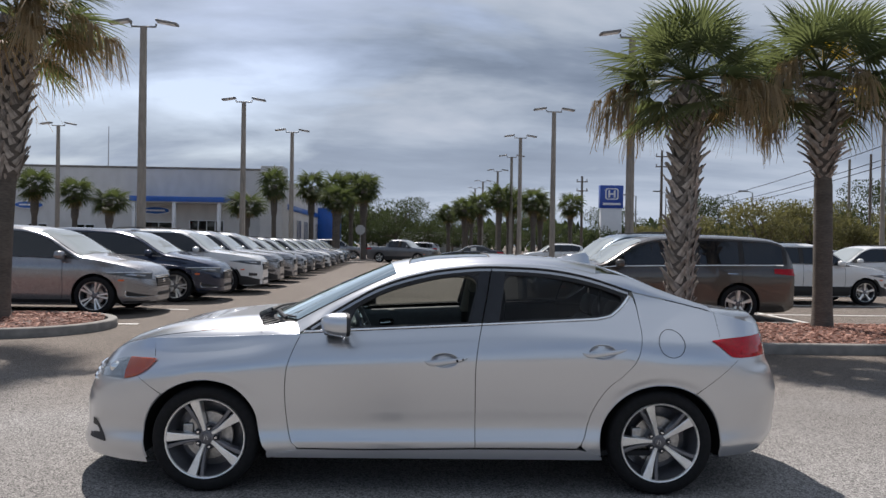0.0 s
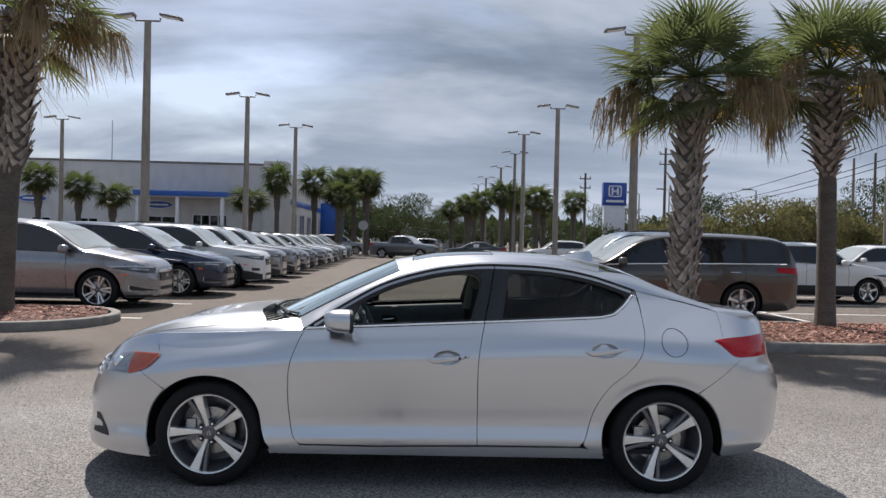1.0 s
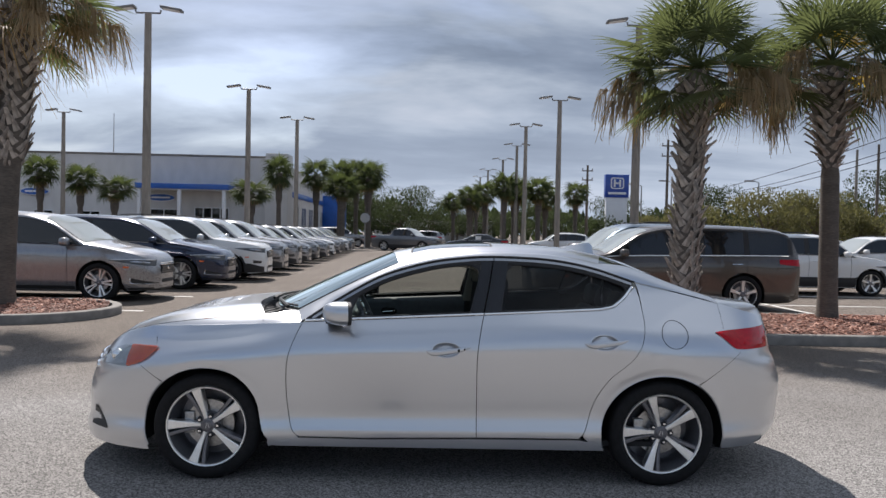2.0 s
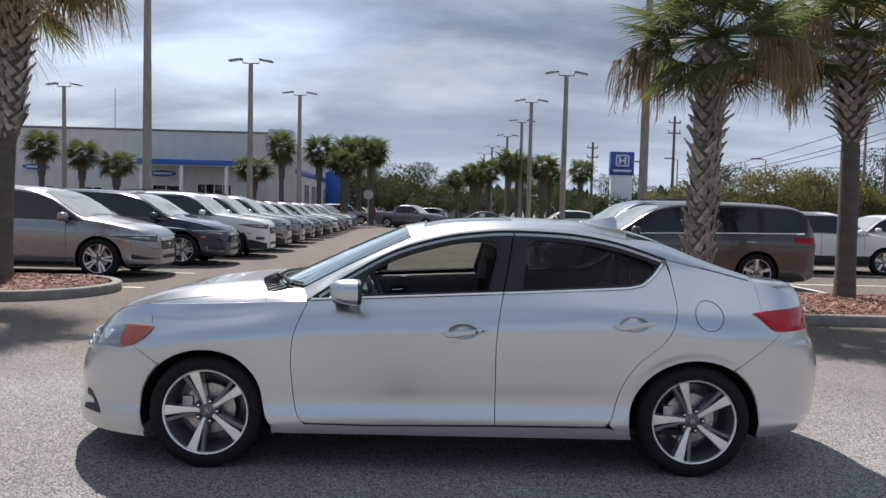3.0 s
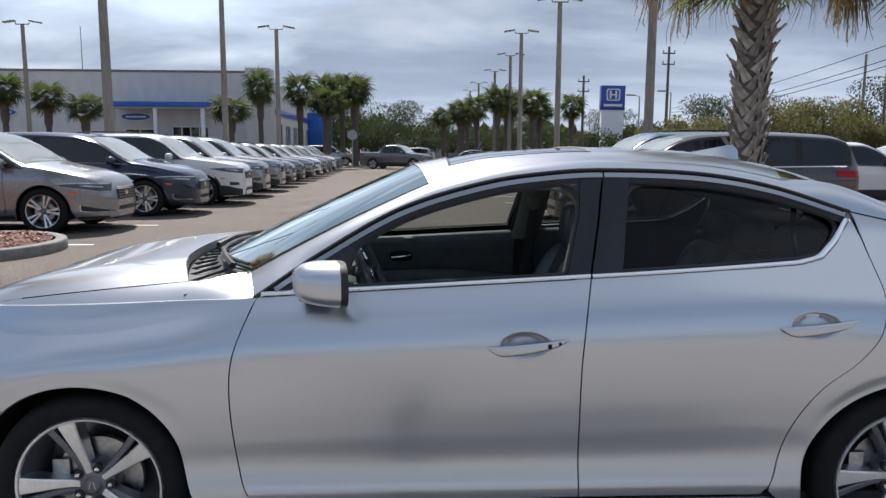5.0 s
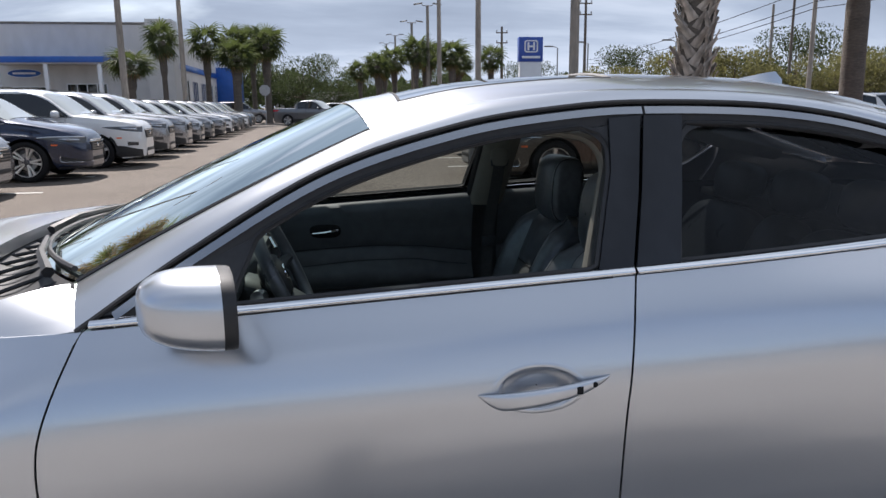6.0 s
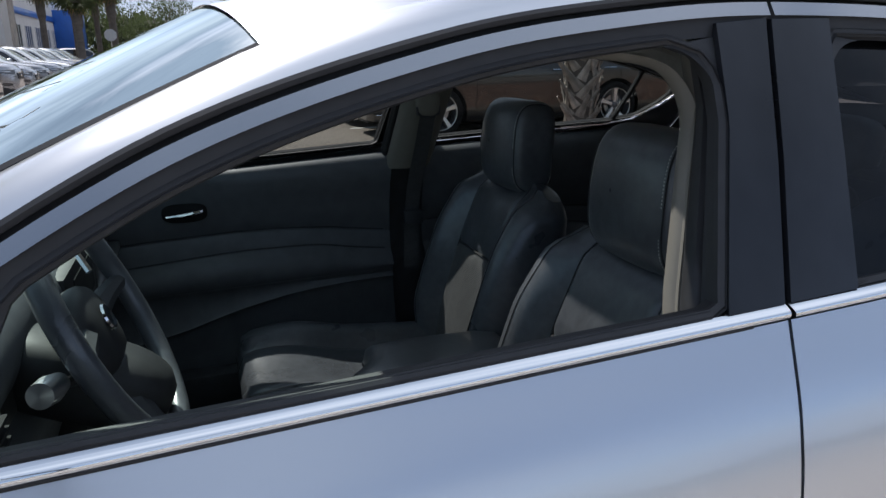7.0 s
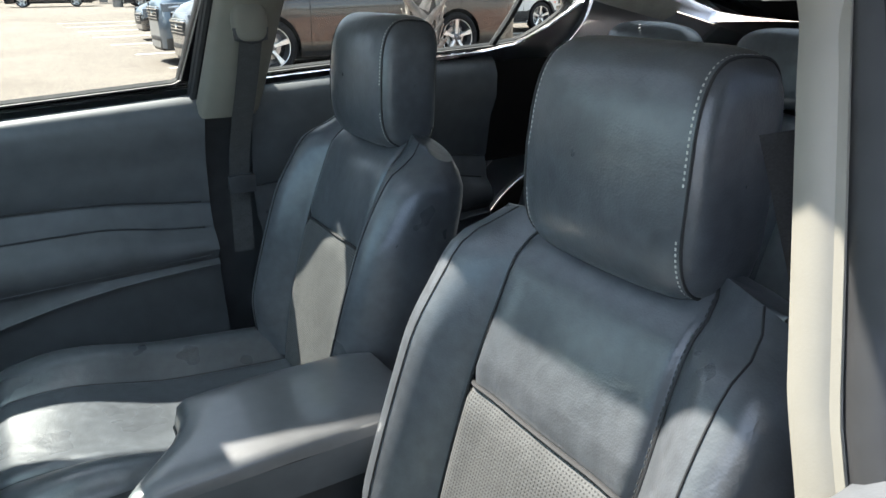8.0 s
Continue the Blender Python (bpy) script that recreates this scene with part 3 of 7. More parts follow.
for side in (-1, 1):
    near = side < 0
    # front fender with its crest
    arch_f = arch_arc(AXLES[0], ARCH, 133, -17, 30)
    bm = bmesh.new()
    add_panel(bm, coons(arch_f + V2((-0.80, 0.236)), V2(*[(x, lerp_table(TOP, x)) for x in np.linspace(-1.70, -0.79, 16)]),
                        V2(arch_f[0], (-1.752, 0.670), (-1.655, 0.772), (-1.70, 0.876)), [p + Vector((-0.0, 0)) for p in ([Vector((-0.80, 0.236))] + FRONT_GAP)], 46, 26), side)
    add_panel(bm, coons(V2((-2.13, 0.655), (-2.0, 0.706), (-1.92, 0.736), (-1.82, 0.758), (-1.655, 0.768)), V2(*[(x, lerp_table(TOP, x)) for x in np.linspace(-2.12, -1.70, 10)]),
                        V2((-2.13, 0.655), (-2.12, lerp_table(TOP, -2.12))), V2((-1.655, 0.768), (-1.70, 0.876)), 18, 6), side, gap=0.0, flange=False)
    rows = []
    for u in np.linspace(0, 1, 7):
        row = []
        for x in np.linspace(-2.12, -0.80, 40):
            t = lerp_table(TOP, x)
            s = 1 - u * (0.115 + 0.09 * smooth((x + 1.0) / 0.18))
            zc = lerp_table([(-2.27, 0.66), (-2.15, 0.712), (-2.04, 0.775), (-1.88, 0.865), (-1.6, 0.945), (-1.14, 0.997), (-0.95, 1.008), (-0.8, 0.990)], x)
            row.append(Vector((x, side * s * skin(x, t), zc - (zc - t) * s ** 7)))
        rows.append(row)
    add_grid(bm, rows, False, side > 0)
    part("fender", bm, SILVER, hero, angle=50)

    # doors below the belt
    lower = V2((-0.79, 0.272), (-0.4, 0.268), (0.238, 0.28))
    top = V2(*[(x, belt_z(x)) for x in np.linspace(-0.785, 0.272, 20)])
    fd = panel("front_door", coons(lower, top, FRONT_GAP, MID_GAP, 190, 120), side, SILVER, hero, "silver front door with bright belt moulding", hole=(HANDLES[0][0] - 0.012, HANDLES[0][1] - 0.008))
    lower = V2((0.238, 0.28), (0.5, 0.282), (0.835, 0.282))
    top = V2(*[(x, belt_z(x)) for x in np.linspace(0.272, 0.97, 14)], (1.06, 1.045), (1.13, 1.09), (1.17, 1.128), (1.205, 1.165))
    rd = panel("rear_door", coons(lower, top, MID_GAP, REAR_GAP + V2((1.226, 1.10), (1.214, 1.15), (1.205, 1.165)), 140, 110), side, SILVER, hero, "silver rear door with tinted window", hole=(HANDLES[1][0] - 0.012, HANDLES[1][1] - 0.008))

    # bright mouldings along the belt and over the windows
    belt = V2(*[(x, belt_z(x)) for x in np.linspace(-0.775, 0.269, 24)])
    bm = half_round(belt, [p + Vector((0, 0.015)) for p in belt], side)
    part("belt_moulding", bm, M["chrome"], fd, "bright belt moulding")
    part("belt_joint", tube([on_skin((p.x, p.y - 0.001), side, 0.0) for p in belt[1:-1]], 0.0024, 6), M["rubber"], fd)
    part("belt_seal", tube([on_skin((p.x, p.y + 0.017), side, -0.002) for p in belt[6:-2]], 0.0045, 6), M["rubber"], fd)
    belt = V2(*[(x, belt_z(x)) for x in np.linspace(0.277, 0.97, 16)], (1.06, 1.045), (1.13, 1.09), (1.17, 1.128), (1.196, 1.16))
    inner = [p + (Vector((-0.004, 0.014)) if p.x < 0.98 else Vector((-0.014, 0.010))) for p in belt]
    part("belt_moulding", half_round(belt, inner, side), M["chrome"], rd, "bright belt moulding")
    for a, b, owner in ((-0.74, 0.333, fd), (0.339, 1.19, rd)):
        run = cut(ROOFLINE, a, b)
        part("window_moulding", grid(ribbon(slide(run, 0.007), slide(run, 0.022), 50, side, 0.004, 0.006, 3)), M["chrome_soft"], owner, "bright moulding above the window")
        part("upper_frame", grid(ribbon(slide(run, 0.021), slide(run, 0.044), 50, side, 0.0, -0.008, 3)), M["rubber"], owner)
    # black pillar covers between the windows, with the joint between the doors
    fr = V2((0.195, belt_z(0.195) + 0.014), (0.247, 1.19), (0.2575, 1.298))
    ga = V2((0.269, belt_z(0.269) + 0.014), (0.302, 1.15), (0.329, 1.304))
    panel("pillar_cover", coons(V2(fr[0], ga[0]), V2(fr[-1], ga[-1]), fr, ga, 8, 24), side, M["bpillar"], fd, "satin black pillar cover", lift=0.003, gap=0.001)
    gb = V2((0.275, belt_z(0.275) + 0.014), (0.308, 1.15), (0.335, 1.303))
    rr = V2((0.370, belt_z(0.370) + 0.014), (0.398, 1.15), (0.424, 1.304))
    panel("pillar_cover", coons(V2(gb[0], rr[0]), V2(gb[-1], rr[-1]), gb, rr, 8, 24), side, M["bpillar"], rd, "satin black pillar cover", lift=0.003, gap=0.001)
    # rounded upper corners of the openings
    for corner, centre, owner in (((0.256, 1.282), (0.187, 1.208), fd), ((0.405, 1.286), (0.470, 1.212), rd)):
        d = 1 if corner[0] > centre[0] else -1
        arc = [Vector((centre[0] + d * 0.062 * math.cos(a), centre[1] + 0.064 * math.sin(a))) for a in np.linspace(0, math.pi / 2, 9)]
        bm = bmesh.new()
        c = bm.verts.new(on_skin(corner, side, -0.005))
        vs = [bm.verts.new(on_skin(p, side, -0.005)) for p in arc]
        for v, w in zip(vs, vs[1:]):
            bm.faces.new((c, v, w))
        part("corner_seal", bm, M["rubber"], owner)
    # mirror sail
    sail = coons(V2((-0.765, 0.953), (-0.53, belt_z(-0.53) + 0.014)), V2((-0.752, 0.957), (-0.475, roof_at(-0.475) - 0.050)),
                 V2((-0.765, 0.953), (-0.752, 0.957)), V2((-0.53, belt_z(-0.53) + 0.014), (-0.475, roof_at(-0.475) - 0.050)), 14, 8)
    panel("mirror_sail", sail, side, M["plastic"], fd, "black mirror sail", lift=-0.004, gap=0)
    # reveals and seals round the openings
    for loop, owner in ((fw_loop, fd), (rw_loop, rd)):
        ring = resample(loop + [loop[0]], 90)[:-1]
        rows = [[on_skin(p, side, d) for p in ring] for d in (0.001, -0.010, -0.022, -0.034)]
        part("window_reveal", grid(rows, True), M["rubber"], owner)
        bm = bmesh.new()
        loop3 = [on_skin(p, side, -0.010) for p in ring]
        add_tube(bm, loop3 + loop3[:2], 0.0075, 6)
        part("window_seal", bm, M["rubber"], owner)
    # panes; the driver's is wound down
    def pane(name, loop, depth, mat, owner, label):
        ring = resample(loop + [loop[0]], 60)[:-1]
        c = sum(ring, Vector((0, 0))) / len(ring)
        rows = []
        for k in (1.0, 0.7, 0.4, 0.1):
            rows.append([on_skin(c + (p - c) * k, side, -depth) for p in ring])
        bm = grid(rows, True)
        bm.faces.new([v for v in list(bm.verts)[-60:]])
        ob = part(name, bm, mat, owner, label)
        return ob
    if not near:
        pane("window_pane", fw_loop, 0.022, M["clear"], fd, "clear window pane")
    pane("window_pane", rw_loop, 0.022, M["tint"] if near else M["clear"], rd, "tinted window pane")
    part("division_bar", tube([on_skin(p, side, -0.034 if near else -0.016) for p in V2((0.985, 1.045), (1.0, 1.13), (1.02, 1.20))], 0.009, 6), M["rubber"], rd)

    # sill
    sill_top = V2((-0.79, 0.266), (-0.4, 0.262), (0.25, 0.274), (0.846, 0.276), (0.90, 0.264))
    panel("sill", coons(V2((-0.93, 0.214), (0.985, 0.214)), sill_top, V2((-0.93, 0.214), (-0.92, 0.235), (-0.79, 0.266)), V2((0.985, 0.214), (0.978, 0.238), (0.90, 0.264)), 60, 6), side, SILVER, hero, lift=0.003, gap=0.001, depth=0.08)

    # rear quarter with the arch and the side of the deck
    arch_r = arch_arc(AXLES[1], ARCH - 0.004, 192, 57, 28)
    left = V2((0.895, 0.262)) + REAR_GAP[4:] + V2((1.228, 1.10), (1.222, 1.15), (1.21, 1.186))
    bm = bmesh.new()
    add_panel(bm, coons(V2((0.895, 0.262)) + arch_r, V2(*[(x, roof_at(x)) for x in np.linspace(1.21, 1.72, 12)]), left,
                        V2(arch_r[-1], (1.822, 0.808), (1.712, 0.903), (1.706, 0.92), (1.72, roof_at(1.72))), 50, 44), side)
    add_panel(bm, coons(V2((1.706, 0.92), (2.13, 0.92)), V2(*[(x, roof_at(x)) for x in np.linspace(1.72, 2.12, 10)]), V2((1.706, 0.92), (1.72, roof_at(1.72))),
                        V2((2.13, 0.92), (2.12, roof_at(2.12))), 24, 8), side, gap=0, flange=False)
    quarter = part("rear_quarter", bm, SILVER, hero, angle=50)
    if near:
        flap = [on_skin((1.39 + r * 0.078 * math.cos(a), 0.90 + r * 0.078 * math.sin(a)), side, 0.001) for r in (1,) for a in np.linspace(0, 6.2832, 48)]
        part("fuel_flap_joint", tube(flap, 0.0019, 5), M["dark"], quarter, "round joint of the fuel flap")

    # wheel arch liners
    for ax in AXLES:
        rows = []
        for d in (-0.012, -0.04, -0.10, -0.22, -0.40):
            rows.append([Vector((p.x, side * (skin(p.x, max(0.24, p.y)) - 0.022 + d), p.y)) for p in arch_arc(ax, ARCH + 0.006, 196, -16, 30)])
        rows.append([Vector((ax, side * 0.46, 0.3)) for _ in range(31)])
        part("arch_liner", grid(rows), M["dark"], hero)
    # lip along each arch
    for ax, a0, a1, r in ((AXLES[0], 200, -14, ARCH), (AXLES[1], 192, -12, ARCH - 0.004)):
        part("arch_lip", tube([on_skin(p, side, -0.006) for p in arch_arc(ax, r, a0, a1, 40)], 0.006, 6), SILVER, hero)

    # roof rail with both outer pillars
    rows = []
    st = list(np.linspace(-0.80, 1.72, 90))
    for x in st:
        zD = roof_at(x)
        if zD < 0.93:
            zD = 0.93
        yD = skin(x, zD + 0.006)
        lo_p = Vector((x, yD, zD + 0.004))
        zc = lerp_table([(-0.33, 1.333), (-0.22, 1.353), (0, 1.392), (0.3, 1.408), (0.7, 1.398), (1.05, 1.350), (1.2, 1.308)], x)
        if x < -0.243:
            k = (x + 0.80) / 0.557
            hi_p = CORNER[0].lerp(CORNER[1], k) + Vector((0, 0, 0.036 * k * (1 - k)))
        elif x < 1.0:
            hi_p = Vector((x, yD * 0.88, zc - (zc - zD) * 0.88 ** 4))
        else:
            k = (x - 1.0) / 0.72
            hx_ = 1.0 + 0.66 * k
            y1, z1 = 0.88 * skin(1.0, roof_at(1.0) + 0.006), 1.358 - (1.358 - roof_at(1.0)) * 0.88 ** 4
            fade = max(0.0, 1 - k / 0.30) ** 2
            hi_p = Vector((hx_, 0.565 + 0.01 * k + (y1 - 0.565) * fade, (z1 - 1.318) * fade + lerp_table([(1.0, 1.318), (1.18, 1.280), (1.4, 1.202), (1.55, 1.150), (1.66, 1.116)], hx_)))
        row = []
        for j in range(7):
            v = j / 6
            p = lo_p.lerp(hi_p, v)
            b = 4 * v * (1 - v) * 0.011
            p += Vector((0, b * 0.75, b * 0.66))
            row.append(Vector((p.x, side * p.y, p.z)))
        rows.append(row)
    bm = grid(rows, False, side < 0)
    part("roof_rail", bm, SILVER, hero, angle=60)
    run = cut(ROOFLINE, -0.78, 1.20)
    part("roof_channel", grid(ribbon(slide(run, -0.006), slide(run, 0.030), 60, side, -0.016, -0.012, 2)), M["rubber"], hero)
    part("roof_joint", tube([on_skin((p.x, p.y + 0.003), side, -0.003) for p in ROOFLINE], 0.0055, 6), M["rubber"], hero)

    # door handles
    for (hx, hz), owner in zip(HANDLES, (fd, rd)):
        rows = []
        for r_, d_ in ((1.06, -0.0006), (1.0, 0.0005), (0.88, 0.0005), (0.845, -0.001), (0.81, -0.005), (0.76, -0.014), (0.70, -0.019), (0.4, -0.0215), (0.02, -0.022)):
            rows.append([on_skin((hx - 0.012 + CUP[0] * r_ * math.cos(a), hz - 0.008 + CUP[1] * r_ * math.sin(a)), side, d_) for a in np.linspace(0, 6.2832, 57)[:-1]])
        part("handle_cup", grid(rows, True, side > 0), SILVER, owner, angle=60)
        bm = bmesh.new()
        rows = []
        for i in range(25):
            u = i / 24
            x = hx - 0.132 + 0.264 * u
            z = hz - 0.013 + 0.024 * u
            top = 0.0008 + 0.004 * math.sin(math.pi * u)
            low = -lerp_table([(0, 0.0008), (0.06, 0.016), (0.12, 0.026), (0.18, 0.031), (0.3, 0.030), (0.5, 0.0265), (0.75, 0.0205), (0.9, 0.011), (1.0, 0.0008)], u)
            h = (top - low) / 2
            z += (top + low) / 2
            bow = 0.026 * math.sin(math.pi * u) ** 0.8
            y0 = skin_width(hx - 0.2, z) + 0.002
            row = []
            for k in range(20):
                c, s_ = math.cos(6.2832 * k / 20), math.sin(6.2832 * k / 20)
                row.append(Vector((x, side * (y0 + bow + 0.009 * math.sin(math.pi * u) ** 0.5 * math.copysign(abs(c) ** 0.7, c)), z + h * math.copysign(abs(s_) ** 0.7, s_))))
            rows.append(row)
        vs = add_grid(bm, rows, True, side > 0)
        bm.faces.new(vs[0])
        bm.faces.new(vs[-1][::-1])
        h = part("door_handle", bm, SILVER, owner, "silver pull handle")
        if near and hx < 0.5:
            y0 = skin_width(hx - 0.2, hz) + 0.002
            part("lock_button", box((hx + 0.052, -y0 - 0.0310, hz - 0.012), (hx + 0.066, -y0 - 0.020, hz + 0.003), 0.002), M["dark"], h)
            part("keyhole", lathe([(0.0001, -0.004), (0.0055, -0.004), (0.006, 0.004)], 12), M["dark"], h).matrix_basis = pose(hx + 0.092, -y0 - 0.0172, hz + 0.0015)

    # door mirror
    mirror = part("door_mirror", bmesh.new(), SILVER, hero, "silver door mirror with black base")
    def mirror_ring(x, k, droop=0.0):
        out = []
        for a in np.linspace(0, 6.2832, 41)[:-1]:
            c_, s_ = math.cos(a), math.sin(a)
            y, z = 0.090 * math.copysign(abs(c_) ** 0.74, c_), 0.067 * math.copysign(abs(s_) ** 0.78, s_)
            out.append(Vector((x + 0.020 * (y / 0.088) * k, side * (0.945 + y * k), 0.998 + z * k - droop)))
        return out
    front, rear = -0.655, -0.520
    rows = []
    for u in np.linspace(0, 1, 19):
        k = (1 - (1 - u) ** 2.3) ** (1 / 2.3)
        rows.append(mirror_ring(front + (rear - front) * u ** 1.3, max(0.02, k), -0.004 * (1 - u)))
    part("mirror_cap", grid(rows, True, side < 0), SILVER, mirror, angle=60)
    rows = [mirror_ring(x, k) for x, k in ((rear, 1.0), (rear + 0.003, 0.995), (rear + 0.017, 0.985), (rear + 0.022, 0.965), (rear + 0.021, 0.93), (rear + 0.014, 0.915))]
    part("mirror_bezel", grid(rows, True, side < 0), M["plastic"], mirror, "black mirror bezel")
    bm = bmesh.new()
    bm.faces.new([bm.verts.new(p) for p in mirror_ring(rear + 0.015, 0.918)])
    part("mirror_glass", bm, M["chrome"], mirror)
    part("mirror_stalk", box((-0.645, min(side * 0.78, side * 0.90), 0.932), (-0.56, max(side * 0.78, side * 0.90), 0.955), 0.009), M["plastic"], mirror)

    # lamps
    low = [(-2.2, 0.615), (-2.06, 0.628), (-1.95, 0.638), (-1.84, 0.642), (-1.76, 0.662), (-1.69, 0.700), (-1.63, 0.762)]
    upp = [(-2.2, 0.645), (-2.10, 0.672), (-2.0, 0.712), (-1.92, 0.742), (-1.82, 0.764), (-1.63, 0.772)]
    def lamp_rows(x0, x1, lift, n=14, shrink=0.0):
        rows = []
        for x in np.linspace(x0, x1, n):
            a, b = lerp_table(low, x) + shrink, lerp_table(upp, x) - shrink
            rows.append([on_skin((x, a + (b - a) * k / 6), side, lift + 0.004 * math.sin(math.pi * k / 6)) for k in range(7)])
        return rows
    head = part("headlamp", grid(lamp_rows(-1.632, -2.045, 0.007, 26)), M["lamp"], hero, "clear headlamp with amber side reflector")
    part("amber_reflector", grid(lamp_rows(-1.645, -1.835, 0.004, 12, 0.003)), M["amber"], head, "orange side reflector")
    part("reflector_bowl", grid(lamp_rows(-1.836, -2.04, -0.004, 12, 0.003)), M["bowl"], head)
    part("lamp_surround", grid(lamp_rows(-2.046, -2.13, 0.006, 8)), SILVER, hero)
    c = on_skin((-1.93, 0.69), side, -0.016)
    part("projector", pillow(0.036, 0.03, 0.034, 2.2, 16, 10), M["chrome"], head).matrix_basis = Matrix.Translation(c)
    rows = []
    for x in np.linspace(1.648, 2.06, 24):
        a = lerp_table([(1.648, 0.912), (1.675, 0.894), (1.79, 0.816), (1.95, 0.810), (2.1, 0.808)], x)
        b = lerp_table([(1.648, 0.917), (1.75, 0.926), (2.1, 0.934)], x)
        rows.append([on_skin((x, a + (b - a) * k / 5), side, 0.004 + 0.006 * math.sin(math.pi * k / 5)) for k in range(6)])
    tail = part("tail_lamp", grid(rows), M["red"], hero, "red tail lamp")
    rows = []
    for x in np.linspace(1.84, 2.05, 10):
        rows.append([on_skin((x, 0.835 + 0.012 * k), side, 0.0125) for k in range(3)])
    part("lamp_strip", grid(rows), M["red"], tail, "darker band in the lamp")
    # fog lamp pocket
    rows = []
    for k in range(9):
        v = k / 8
        z = 0.255 + 0.115 * v
        xa, xb = -2.115 + 0.02 * v, -1.965 - 0.10 * v ** 1.5
        rows.append([on_skin((xa + (xb - xa) * i / 8, z), side, 0.0025) for i in range(9)])
    part("fog_lamp_grille", grid(rows), M["plastic"], hero, "black fog lamp pocket")

# bonnet
rows = []
for t in np.linspace(0, 1, 36):
    row = []
    for s in np.linspace(-0.878, 0.878, 41):
        f, r = -2.165 + 0.10 * (s / 0.88) ** 2, -1.175 + 0.135 * (s / 0.88) ** 2
        x = f + (r - f) * t
        zt = lerp_table(TOP, x)
        zc = lerp_table([(-2.27, 0.66), (-2.15, 0.712), (-2.04, 0.775), (-1.88, 0.865), (-1.6, 0.945), (-1.14, 0.997), (-0.95, 1.008), (-0.8, 1.012)], x)
        row.append(Vector((x, s * skin(x, zt), zc - (zc - zt) * abs(s) ** 7 + 0.002 * math.exp(-((abs(s) - 0.62) / 0.16) ** 2))))
    rows.append(row)
rows.append([p + Vector((0.004, 0, -0.03)) for p in rows[-1]])
part("bonnet", grid(rows), SILVER, hero, angle=60)
# cowl with wipers
rows = []
for t in np.linspace(0, 1, 8):
    row = []
    for s in np.linspace(-1, 1, 31):
        a = Vector((-1.185 + 0.15 * s * s, s * 0.76, 0.970 - 0.040 * s * s))
        b = Vector((-1.085 + 0.245 * s * s, s * 0.67, 0.974 + 0.010 * s * s))
        row.append(a.lerp(b, t) - Vector((0, 0, 0.022 * math.sin(math.pi * t))))
    rows.append(row)
cowl = part("cowl", grid(rows), M["plastic"], hero, "black plastic cowl below the windscreen")
for k in range(14):
    s = -0.9 + 0.13 * k
    a, b = Vector((-1.170 + 0.15 * s * s, s * 0.75, 0.958 - 0.040 * s * s)), Vector((-1.10 + 0.245 * s * s, s * 0.665, 0.966 + 0.008 * s * s))
    part("cowl_rib", tube([a, b], 0.005, 5), M["rubber"], cowl)
for y0, y1 in ((-0.62, 0.02), (0.0, 0.60)):
    pts = [Vector((-1.085 + 0.245 * (y / 0.66) ** 2 + 0.012, y, 0.999 + 0.008 * (y / 0.66) ** 2)) for y in np.linspace(y0, y1, 10)]
    w = part("wiper", tube(pts, 0.007, 6), M["plastic"], hero, "black wiper blade")
    part("wiper_arm", tube([pts[0] + Vector((-0.06, 0.02, -0.01)), pts[2] + Vector((-0.03, 0, 0.012)), pts[5] + Vector((-0.004, 0, 0.014))], [0.013, 0.010, 0.007], 6), M["plastic"], w)
def roof(x, s):
    zc = lerp_table([(-0.33, 1.333), (-0.22, 1.353), (0, 1.392), (0.3, 1.408), (0.7, 1.398), (1.05, 1.350), (1.2, 1.308)], x)
    zD = roof_at(x)
    return Vector((x, s * skin(x, zD + 0.006), zc - (zc - zD) * abs(s) ** 4))
SUNROOF = (-0.17, 0.34, 0.70)
def roof_x(t, s):
    a, b = -0.305 + 0.062 * (s / 0.88) ** 2, 1.08 - 0.08 * (s / 0.88) ** 2
    return a + (b - a) * t
# windscreen
def screen(k, s):
    lo_p = Vector((-1.085 + 0.245 * s * s, s * 0.66, 0.978 + 0.010 * s * s))
    hi_p = roof(roof_x(0, 0.88 * s), 0.88 * s) - Vector((0, 0, 0.004))
    p = lo_p.lerp(hi_p, k)
    return p + Vector((-0.003, 0, 0.009)) * 4 * k * (1 - k)
rows = [[screen(k, s) for s in np.linspace(-1, 1, 25)] for k in np.linspace(0, 1.0, 17)]
ws = part("windscreen", grid(rows), M["screen"], hero, "greenish windscreen")
for s in (-1, 1):
    part("screen_seal", tube([screen(k, s) for k in np.linspace(0, 1, 14)], 0.006, 6), M["rubber"], hero)
# roof with a glass sunroof
bm = bmesh.new()
for s0, s1, t0, t1, n, m in ((-0.88, -0.70, 0, 1, 6, 40), (0.70, 0.88, 0, 1, 6, 40), (-0.70, 0.70, 0, None, 24, 8), (-0.70, 0.70, None, 1, 24, 26)):
    rows = []
    for i in range(m + 1):
        row = []
        for s in np.linspace(s0, s1, n + 1):
            a = roof_x(0, s) if t0 is not None else SUNROOF[1]
            b = roof_x(1, s) if t1 is not None else SUNROOF[0]
            row.append(roof(a + (b - a) * i / m, s))
        rows.append(row)
    add_grid(bm, rows, False, True)
part("roof", bm, SILVER, hero, "silver roof with a glass sunroof", angle=60)
rows = [[roof(x, s) + Vector((0, 0, -0.004)) for s in np.linspace(-0.692, 0.692, 21)] for x in np.linspace(SUNROOF[0] + 0.006, SUNROOF[1] - 0.006, 12)]
sg = part("sunroof", grid(rows), M["roofglass"], hero, "dark glass sunroof")
